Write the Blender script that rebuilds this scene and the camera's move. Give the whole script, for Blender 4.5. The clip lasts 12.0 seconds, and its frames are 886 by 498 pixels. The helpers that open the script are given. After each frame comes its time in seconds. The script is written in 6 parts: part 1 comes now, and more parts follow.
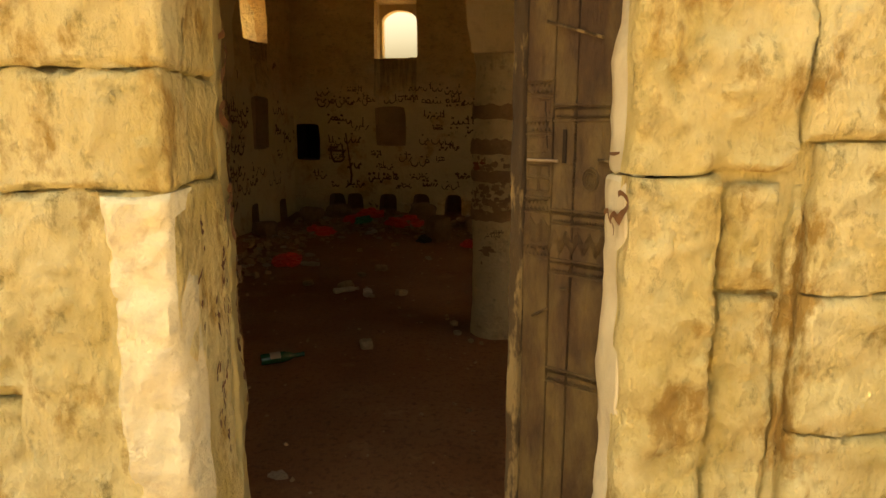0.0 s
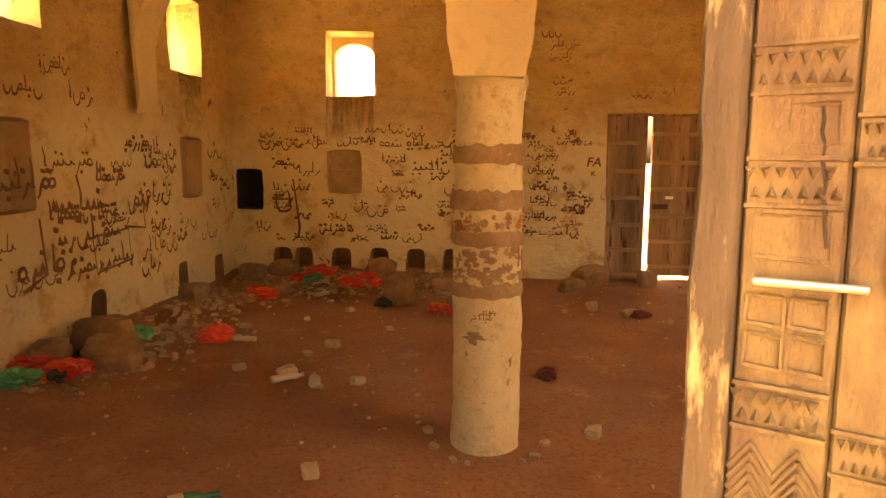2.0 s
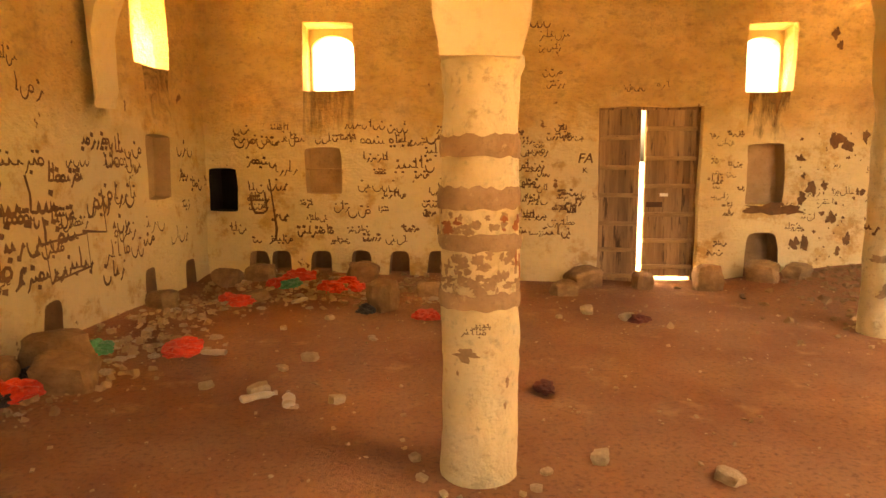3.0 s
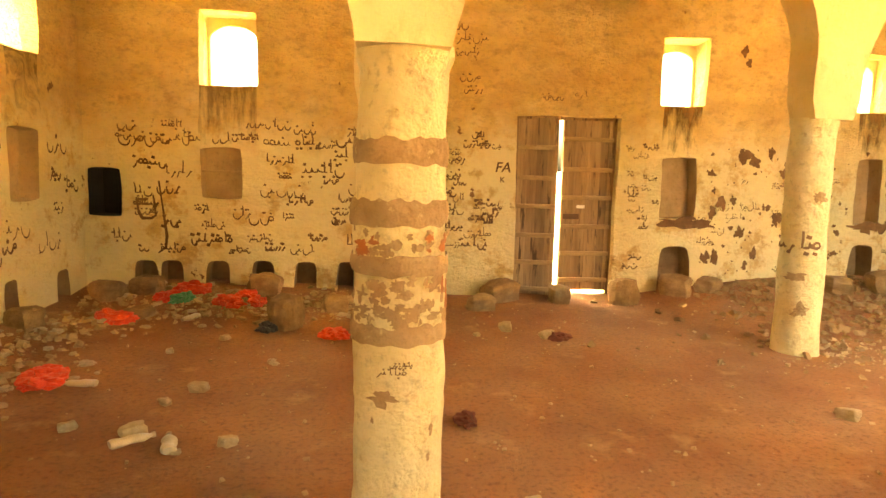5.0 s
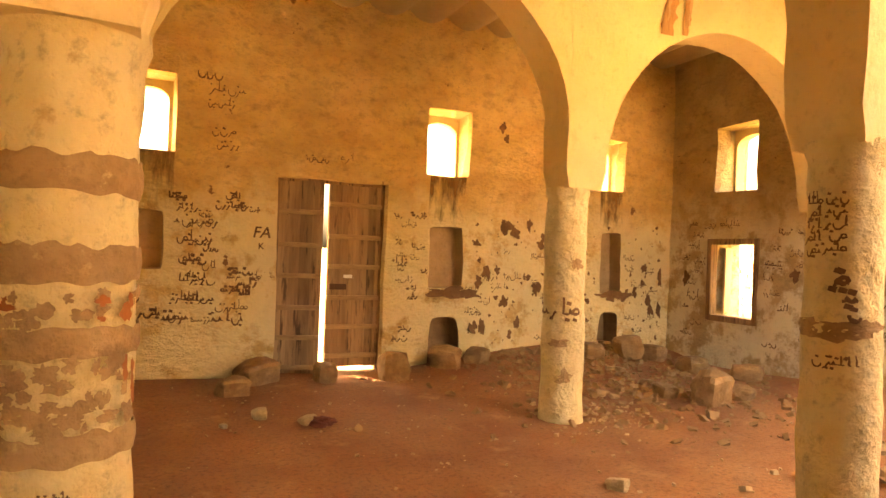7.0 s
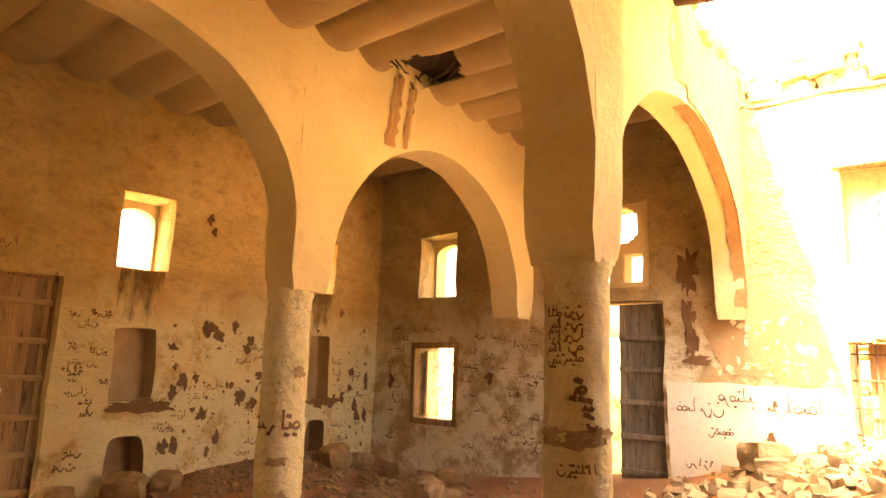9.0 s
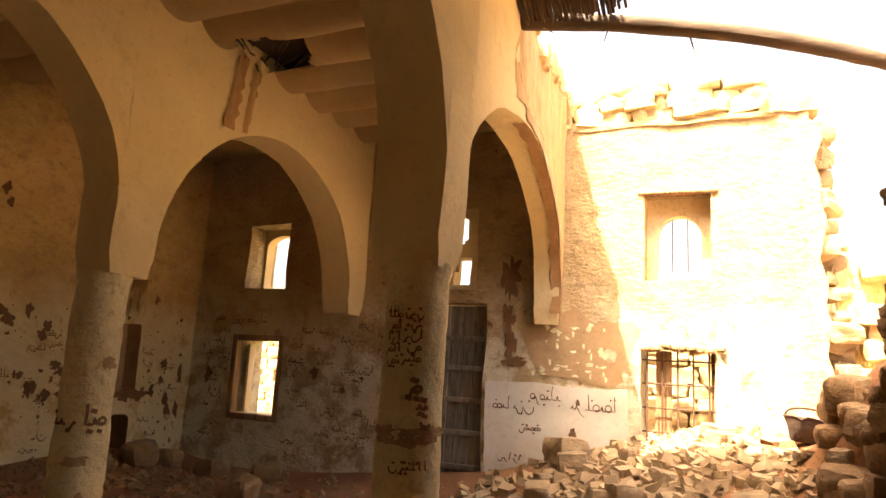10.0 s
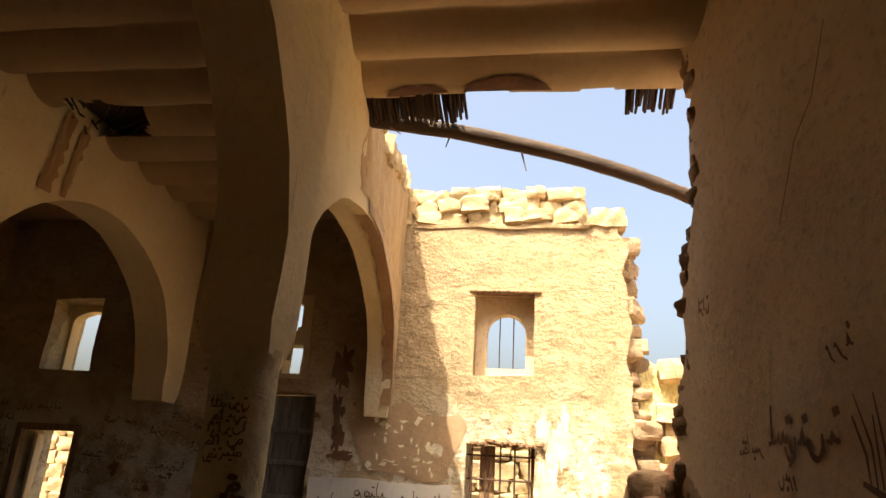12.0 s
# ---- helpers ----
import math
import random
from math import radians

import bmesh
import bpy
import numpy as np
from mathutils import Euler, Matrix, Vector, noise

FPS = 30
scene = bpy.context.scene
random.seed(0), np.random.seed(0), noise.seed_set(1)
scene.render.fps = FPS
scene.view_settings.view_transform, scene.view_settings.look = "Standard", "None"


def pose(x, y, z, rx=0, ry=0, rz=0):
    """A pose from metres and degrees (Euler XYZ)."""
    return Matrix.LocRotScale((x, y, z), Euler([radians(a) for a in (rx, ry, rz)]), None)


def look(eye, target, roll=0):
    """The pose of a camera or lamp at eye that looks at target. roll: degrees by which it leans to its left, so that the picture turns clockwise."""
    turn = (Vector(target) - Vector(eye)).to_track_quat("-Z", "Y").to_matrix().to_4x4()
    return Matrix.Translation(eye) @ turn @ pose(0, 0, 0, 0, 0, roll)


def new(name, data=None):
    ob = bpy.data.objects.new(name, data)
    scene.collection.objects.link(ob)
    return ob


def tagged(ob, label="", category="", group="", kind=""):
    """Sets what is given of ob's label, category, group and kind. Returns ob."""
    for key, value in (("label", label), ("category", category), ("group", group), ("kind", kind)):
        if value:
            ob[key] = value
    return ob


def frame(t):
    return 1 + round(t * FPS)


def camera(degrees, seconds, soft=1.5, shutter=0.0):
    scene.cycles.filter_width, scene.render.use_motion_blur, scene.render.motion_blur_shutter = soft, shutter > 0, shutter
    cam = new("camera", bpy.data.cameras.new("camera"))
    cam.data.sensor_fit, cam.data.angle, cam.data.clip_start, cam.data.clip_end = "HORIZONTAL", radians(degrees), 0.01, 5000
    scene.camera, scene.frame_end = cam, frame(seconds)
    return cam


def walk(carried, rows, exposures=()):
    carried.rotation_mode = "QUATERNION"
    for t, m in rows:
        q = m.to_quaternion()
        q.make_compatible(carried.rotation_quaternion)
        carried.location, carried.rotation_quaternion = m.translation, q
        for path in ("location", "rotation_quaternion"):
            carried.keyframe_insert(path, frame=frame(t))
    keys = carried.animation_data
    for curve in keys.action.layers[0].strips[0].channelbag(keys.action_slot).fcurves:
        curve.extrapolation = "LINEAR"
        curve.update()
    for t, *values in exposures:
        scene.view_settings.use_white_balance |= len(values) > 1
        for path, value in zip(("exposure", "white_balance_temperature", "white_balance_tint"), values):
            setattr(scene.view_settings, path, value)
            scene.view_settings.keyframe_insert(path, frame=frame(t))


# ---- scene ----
cam = camera(68.0, 12.0)
PATH = [
    (0, (1.732, -0.052, 1.407), (1.458, 1.889, 1.012), -0.0),
    (0.5, (1.669, 0.2, 1.401), (1.39, 2.142, 1.013), -0.1),
    (1, (1.624, 0.489, 1.413), (1.329, 2.442, 1.101), -0.7),
    (1.5, (1.564, 0.725, 1.386), (1.281, 2.684, 1.094), -0.2),
    (2, (1.505, 0.98, 1.399), (1.366, 2.958, 1.137), 0.3),
    (2.5, (1.482, 1.184, 1.375), (1.384, 3.164, 1.111), -0.1),
    (4.5, (1.441, 1.727, 1.369), (1.484, 3.711, 1.121), 0.9),
    (5, (1.434, 1.78, 1.381), (1.618, 3.757, 1.138), 1.4),
    (5.5, (1.454, 1.829, 1.363), (1.715, 3.798, 1.123), 1.2),
    (6, (1.546, 1.966, 1.272), (1.886, 3.927, 1.077), 0.6),
    (6.5, (1.657, 2.14, 1.281), (2.149, 4.078, 1.215), 1.3),
    (7, (1.674, 2.294, 1.285), (2.504, 4.113, 1.295), 2.2),
    (7.5, (1.655, 2.426, 1.311), (2.775, 4.075, 1.467), 1.7),
    (9.5, (1.619, 2.742, 1.333), (3.282, 3.797, 1.685), 2.4),
    (10, (1.566, 2.76, 1.343), (3.37, 3.55, 1.691), 3.3),
    (10.5, (1.55, 2.762, 1.347), (3.423, 3.34, 1.742), 3.8),
    (11, (1.555, 2.763, 1.347), (3.453, 3.205, 1.798), 3.8),
    (11.5, (1.55, 2.758, 1.348), (3.445, 3.114, 1.878), 3.6),
    (12, (1.543, 2.762, 1.347), (3.413, 3.075, 1.984), 3.5),
]
EXPOSURES = [(0, 1.82, 11500, 2), (0.5, 2.22, 10800, 0), (1.0, 2.85, 11800, 10), (1.5, 4.02, 14400, 25), (1.8, 4.48, 15000, 27), (2.5, 5.14, 14900, 24), (4.5, 5.85, 13500, 2), (5.5, 5.96, 13200, -3), (6.2, 5.8, 13300, 2), (6.6, 5.5, 13600, 9), (7.0, 5.28, 14000, 16), (7.7, 5.27, 12600, 15), (9.5, 4.1, 10400, 19), (10.0, 3.12, 8600, 14), (10.5, 2.17, 7400, 12), (11.0, 1.77, 7300, 12), (12, 1.65, 7100, 8)]
walk(cam, [(t, look(eye, target, roll)) for t, eye, target, roll in PATH], EXPOSURES)

# ---- light ----
SUN_WAY = Vector((0.5, -0.195, -1.0)).normalized()
world = bpy.data.worlds.new("sky")
scene.world = world
world.use_nodes = True
sky = world.node_tree.nodes.new("ShaderNodeTexSky")
sky.sky_type, sky.sun_disc, sky.dust_density, sky.ozone_density = "NISHITA", False, 10.0, 0.2
sky.sun_elevation = math.asin(-SUN_WAY.z)
sky.sun_rotation = math.atan2(-SUN_WAY.x, -SUN_WAY.y)
back = world.node_tree.nodes["Background"]
back.inputs["Strength"].default_value = 0.15
world.node_tree.links.new(sky.outputs["Color"], back.inputs["Color"])
sun = new("sun", bpy.data.lights.new("sun", "SUN"))
sun.data.energy, sun.data.angle, sun.data.color = 3.75, radians(0.5), (1.0, 0.93, 0.82)
sun.matrix_world = look((0, 0, 12), Vector((0, 0, 12)) + SUN_WAY)

# ---- materials ----
def nodes_of(name):
    m = bpy.data.materials.new(name)
    m.use_nodes = True
    t = m.node_tree
    return m, t, t.nodes["Principled BSDF"]


def surface(name, a, b, rough=0.9, fine=18.0, broad=1.6, bump=0.35, stain=None, stain_at=0.6, stretch=(1, 1, 1), metal=0.0, vary=0.0, sharp=0.08, thick=0.02, pit=0.72, pits=(0.52, 0.80)):
    """Two tones mixed by broad and fine noise, stains with a ragged edge, relief from both scales."""
    m, t, p = nodes_of(name)
    n, link = t.nodes, t.links.new
    co = n.new("ShaderNodeTexCoord")
    mp = n.new("ShaderNodeMapping")
    mp.inputs["Scale"].default_value = stretch
    link(co.outputs["Object"], mp.inputs["Vector"])

    def noisy(scale, detail=6.0, rough_=0.6):
        x = n.new("ShaderNodeTexNoise")
        x.inputs["Scale"].default_value, x.inputs["Detail"].default_value, x.inputs["Roughness"].default_value = scale, detail, rough_
        link(mp.outputs["Vector"], x.inputs["Vector"])
        return x.outputs["Fac"]

    def ramp(src, lo, hi):
        r = n.new("ShaderNodeMapRange")
        r.inputs["From Min"].default_value, r.inputs["From Max"].default_value = lo, hi
        link(src, r.inputs["Value"])
        return r.outputs["Result"]

    def mix(fac, c1, c2):
        x = n.new("ShaderNodeMix")
        x.data_type = "RGBA"
        link(fac, x.inputs["Factor"])
        for sock, c in ((x.inputs["A"], c1), (x.inputs["B"], c2)):
            if isinstance(c, tuple):
                sock.default_value = (*c, 1)
            else:
                link(c, sock)
        return x.outputs["Result"]

    big, small = noisy(broad), noisy(fine, 8.0, 0.7)
    col = mix(ramp(big, 0.35, 0.65), a, b)
    # Fine specks of darker tone: shade in pits put into the colour, with stain.
    dark = tuple(pit * v for v in a)
    col = mix(ramp(small, *pits), col, dark)
    if stain:
        col = mix(ramp(noisy(broad * 2.3, 9.0, 0.65), stain_at, stain_at + sharp), col, stain)
    if vary:
        info = n.new("ShaderNodeObjectInfo")
        hsv = n.new("ShaderNodeHueSaturation")
        link(ramp(info.outputs["Random"], -0.0, 1.0), hsv.inputs["Fac"])
        hsv.inputs["Value"].default_value = 1.0 + vary
        hsv.inputs["Fac"].default_value = 1.0
        link(col, hsv.inputs["Color"])
        col = hsv.outputs["Color"]
    link(col, p.inputs["Base Color"])
    p.inputs["Roughness"].default_value, p.inputs["Metallic"].default_value = rough, metal
    add = n.new("ShaderNodeMath")
    add.operation = "MULTIPLY_ADD"
    add.inputs[1].default_value = 0.35
    link(small, add.inputs[0])
    link(big, add.inputs[2])
    bp = n.new("ShaderNodeBump")
    bp.inputs["Strength"].default_value, bp.inputs["Distance"].default_value = bump, thick
    link(add.outputs[0], bp.inputs["Height"])
    link(bp.outputs["Normal"], p.inputs["Normal"])
    return m


def washed_plaster(name, mud, mud2, wash, top, blur=0.25, worn=0.62, chip=(0.22, 0.11, 0.045)):
    """Mud plaster, whitewashed up to a ragged height, with worn places where the mud shows."""
    m = surface(name, mud, mud2, 0.95, 22.0, 2.9, 1.0, tuple(0.56 * c for c in mud), 0.53, stretch=(1, 1, 1.5), sharp=0.26, thick=0.09, pit=0.66, pits=(0.52, 0.78))
    t = m.node_tree
    n, link = t.nodes, t.links.new
    p = n["Principled BSDF"]
    base = p.inputs["Base Color"].links[0].from_socket
    geo = n.new("ShaderNodeNewGeometry")
    sep = n.new("ShaderNodeSeparateXYZ")
    link(geo.outputs["Position"], sep.inputs[0])

    def noisy(scale, detail=7.0, r=0.65):
        x = n.new("ShaderNodeTexNoise")
        x.inputs["Scale"].default_value, x.inputs["Detail"].default_value, x.inputs["Roughness"].default_value = scale, detail, r
        link(geo.outputs["Position"], x.inputs["Vector"])
        return x.outputs["Fac"]

    edge = n.new("ShaderNodeMath")
    edge.operation = "MULTIPLY_ADD"
    edge.inputs[1].default_value = 1.3
    link(noisy(1.7), edge.inputs[0])
    link(sep.outputs["Z"], edge.inputs[2])
    r1 = n.new("ShaderNodeMapRange")
    r1.inputs["From Min"].default_value, r1.inputs["From Max"].default_value = top + 0.65 + blur, top + 0.65 - blur
    link(edge.outputs[0], r1.inputs["Value"])
    r2 = n.new("ShaderNodeMapRange")
    r2.inputs["From Min"].default_value, r2.inputs["From Max"].default_value = worn, worn - 0.09
    link(noisy(3.1, 9.0, 0.7), r2.inputs["Value"])
    mul = n.new("ShaderNodeMath")
    mul.operation = "MULTIPLY"
    link(r1.outputs[0], mul.inputs[0])
    link(r2.outputs[0], mul.inputs[1])
    mx = n.new("ShaderNodeMix")
    mx.data_type = "RGBA"
    link(mul.outputs[0], mx.inputs["Factor"])
    link(base, mx.inputs["A"])
    wn = n.new("ShaderNodeMix")
    wn.data_type = "RGBA"
    wn.inputs["A"].default_value, wn.inputs["B"].default_value = (*wash, 1), (*[0.78 * v for v in wash], 1)
    link(noisy(9.0, 9.0, 0.75), wn.inputs["Factor"])
    link(wn.outputs["Result"], mx.inputs["B"])
    r3 = n.new("ShaderNodeMapRange")
    r3.inputs["From Min"].default_value, r3.inputs["From Max"].default_value = 0.68, 0.71
    link(noisy(5.3, 6.0, 0.6), r3.inputs["Value"])
    mx2 = n.new("ShaderNodeMix")
    mx2.data_type = "RGBA"
    mx2.inputs["B"].default_value = (*chip, 1)
    link(r3.outputs[0], mx2.inputs["Factor"])
    link(mx.outputs["Result"], mx2.inputs["A"])
    link(mx2.outputs["Result"], p.inputs["Base Color"])
    return m


MUD, MUD2, WASH = (0.53, 0.345, 0.155), (0.66, 0.46, 0.22), (0.81, 0.68, 0.40)
M_wall = washed_plaster("washed_mud_plaster", MUD, MUD2, WASH, 1.75)
M_mud = surface("tan_mud_plaster", (0.64, 0.49, 0.30), (0.74, 0.59, 0.39), 0.95, 20, 1.7, 0.7, (0.40, 0.26, 0.13), 0.62, sharp=0.16, thick=0.04, pit=0.6, pits=(0.52, 0.76))
M_arch = surface("cream_mud_plaster", (0.60, 0.47, 0.26), (0.68, 0.55, 0.32), 0.95, 16, 1.3, 0.8, (0.47, 0.33, 0.17), 0.60, sharp=0.2, thick=0.04, pit=0.82, pits=(0.54, 0.78))
M_east = washed_plaster("east_mud_plaster", (0.40, 0.285, 0.15), (0.50, 0.37, 0.21), (0.78, 0.70, 0.52), 1.75, 0.45, 0.56)
M_column = surface("whitewashed_column", (0.70, 0.59, 0.35), (0.60, 0.48, 0.26), 0.92, 18, 5.0, 1.0, (0.46, 0.32, 0.165), 0.60, sharp=0.12, thick=0.08, pit=0.5, pits=(0.54, 0.74))
M_ceiling = surface("ceiling_plaster", (0.40, 0.29, 0.17), (0.47, 0.36, 0.22), 0.95, 14, 1.2, 0.5, pit=0.86)
M_floor = surface("brown_dirt_floor", (0.235, 0.096, 0.038), (0.33, 0.158, 0.07), 0.97, 34, 1.1, 1.0, (0.45, 0.255, 0.12), 0.58, sharp=0.2, thick=0.04, pit=0.55, pits=(0.50, 0.72))
M_sand = surface("dry_ground", (0.30, 0.21, 0.13), (0.37, 0.27, 0.175), 0.97, 9, 0.3, 0.6)
# Its pit tone paints the shade of the stone's pits along with brown stain.
M_stone = surface("yellow_limestone", (0.70, 0.56, 0.21), (0.92, 0.83, 0.46), 0.93, 19, 4.2, 1.0, (0.52, 0.345, 0.11), 0.54, sharp=0.1, thick=0.15, stretch=(1, 1, 0.55), pit=0.55, pits=(0.56, 0.70))
M_pale = surface("pale_limestone", (0.82, 0.77, 0.55), (0.76, 0.69, 0.44), 0.93, 14, 4.0, 0.9, (0.50, 0.37, 0.19), 0.60, sharp=0.2, thick=0.06)
M_reveal = surface("grey_cream_plaster", (0.70, 0.64, 0.45), (0.63, 0.56, 0.37), 0.94, 14, 3.0, 0.6, (0.42, 0.33, 0.21), 0.62, sharp=0.2, thick=0.03)
M_edge = surface("yellow_door_plaster", (0.45, 0.385, 0.175), (0.52, 0.45, 0.22), 0.94, 16, 2.0, 0.8, (0.44, 0.32, 0.13), 0.62, sharp=0.16, thick=0.04)
M_band = surface("bare_mud_band", (0.25, 0.15, 0.075), (0.38, 0.25, 0.135), 0.97, 26, 7.0, 1.0, (0.52, 0.40, 0.23), 0.62, sharp=0.1, thick=0.04)
M_rock = surface("field_stone", (0.30, 0.185, 0.095), (0.45, 0.31, 0.175), 0.95, 14, 3.0, 0.9, vary=0.15, thick=0.03)
M_wood = surface("grey_brown_wood", (0.17, 0.095, 0.047), (0.29, 0.18, 0.092), 0.8, 10, 2.0, 0.6, (0.085, 0.045, 0.024), 0.54, stretch=(9, 9, 0.8), vary=0.35)
M_log = surface("bare_log", (0.05, 0.03, 0.018), (0.10, 0.06, 0.034), 0.8, 12, 2.0, 0.6, (0.26, 0.18, 0.11), 0.62, stretch=(6, 1, 6))
M_dark = surface("dark_earth", (0.05, 0.03, 0.02), (0.07, 0.045, 0.03), 0.97)
M_ink = surface("brown_black_paint", (0.095, 0.043, 0.018), (0.22, 0.115, 0.05), 0.85, 30, 6, 0.1)
M_chip = surface("chipped_mud", (0.13, 0.062, 0.026), (0.21, 0.11, 0.05), 0.97, 30, 6, 0.9)
M_iron = surface("rusty_iron", (0.10, 0.055, 0.035), (0.16, 0.085, 0.05), 0.75, 20, 5, 0.4, metal=0.5)
M_red = surface("red_plastic", (0.62, 0.035, 0.02), (0.75, 0.08, 0.04), 0.45, 20, 6, 0.3)
M_green = surface("green_plastic", (0.03, 0.22, 0.09), (0.05, 0.30, 0.14), 0.4, 20, 6, 0.3)
M_white = surface("dirty_white_litter", (0.46, 0.36, 0.25), (0.33, 0.235, 0.15), 0.7, 20, 6, 0.3)
M_black = surface("black_plastic", (0.02, 0.018, 0.016), (0.035, 0.03, 0.025), 0.5, 20, 6, 0.3)
M_bottle = surface("green_bottle_glass", (0.01, 0.07, 0.025), (0.015, 0.10, 0.04), 0.12, 10, 3, 0.05)

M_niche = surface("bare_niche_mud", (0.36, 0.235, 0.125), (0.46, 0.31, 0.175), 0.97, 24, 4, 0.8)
# Low niches: the shade inside them is put into a darker mud colour.
M_low_shade = surface("shaded_low_niche_mud", (0.20, 0.115, 0.055), (0.30, 0.18, 0.09), 0.97, 24, 4, 0.8)
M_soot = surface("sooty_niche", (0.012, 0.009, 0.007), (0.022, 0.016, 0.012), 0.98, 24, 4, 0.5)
RNG = random.Random(7)


# ---- building helpers ----
def mesh_of(name, bm, mat, smooth=35.0):
    me = bpy.data.meshes.new(name)
    bmesh.ops.recalc_face_normals(bm, faces=bm.faces)
    bm.to_mesh(me)
    bm.free()
    me.materials.append(mat)
    if smooth:
        me.shade_smooth()
        me.set_sharp_from_angle(angle=radians(smooth))
    return me


def thing(name, bm, mat, label="", category="", group="", kind="", smooth=35.0):
    return tagged(new(name, mesh_of(name, bm, mat, smooth)), label, category, group, kind)


def part(name, bm, mat, parent, label="", smooth=35.0, kind=""):
    ob = tagged(new(name, mesh_of(name, bm, mat, smooth)), label, kind=kind)
    ob.parent = parent
    ob.matrix_parent_inverse = parent.matrix_basis.inverted()
    return ob


def holder(name, m, label, category, group="", kind=""):
    ob = tagged(new(name), label, category, group, kind)
    ob.matrix_basis = m
    return ob


def wobble(v, size, amount, seed=0.0):
    p = Vector(v) * size + Vector((seed, seed * 1.7, -seed))
    return noise.noise_vector(p) * amount


def roughen(bm, size=1.6, amount=0.012, seed=0.0, fine=0.3):
    for v in bm.verts:
        v.co += wobble(v.co, size, amount, seed) + wobble(v.co, size * 5, amount * fine, seed + 9)


def box(bm, lo, hi, m=None, cuts=0):
    r = bmesh.ops.create_cube(bm, size=1.0)
    vs = r["verts"]
    for v in vs:
        v.co = Vector([l + (c + 0.5) * (h - l) for c, l, h in zip(v.co, lo, hi)])
    if cuts:
        es = list({e for v in vs for e in v.link_edges})
        bmesh.ops.subdivide_edges(bm, edges=es, cuts=cuts, use_grid_fill=True)
        vs = [v for v in bm.verts if v.is_valid and v.index == -1 or v in vs]
    if m is not None:
        bmesh.ops.transform(bm, matrix=m, verts=vs)
    return vs


def bevel(bm, width=0.01, segments=2):
    es = [e for e in bm.edges if len(e.link_faces) == 2 and e.calc_face_angle(0) > 0.6]
    bmesh.ops.bevel(bm, geom=es, offset=width, segments=segments, affect="EDGES", profile=0.6)


def stops(lo, hi, marks, step):
    keys = sorted({lo, hi, *[m for m in marks if lo < m < hi]})
    out = [keys[0]]
    for a, b in zip(keys, keys[1:]):
        k = max(1, math.ceil((b - a) / step))
        out += [a + (b - a) * i / k for i in range(1, k + 1)]
    return out


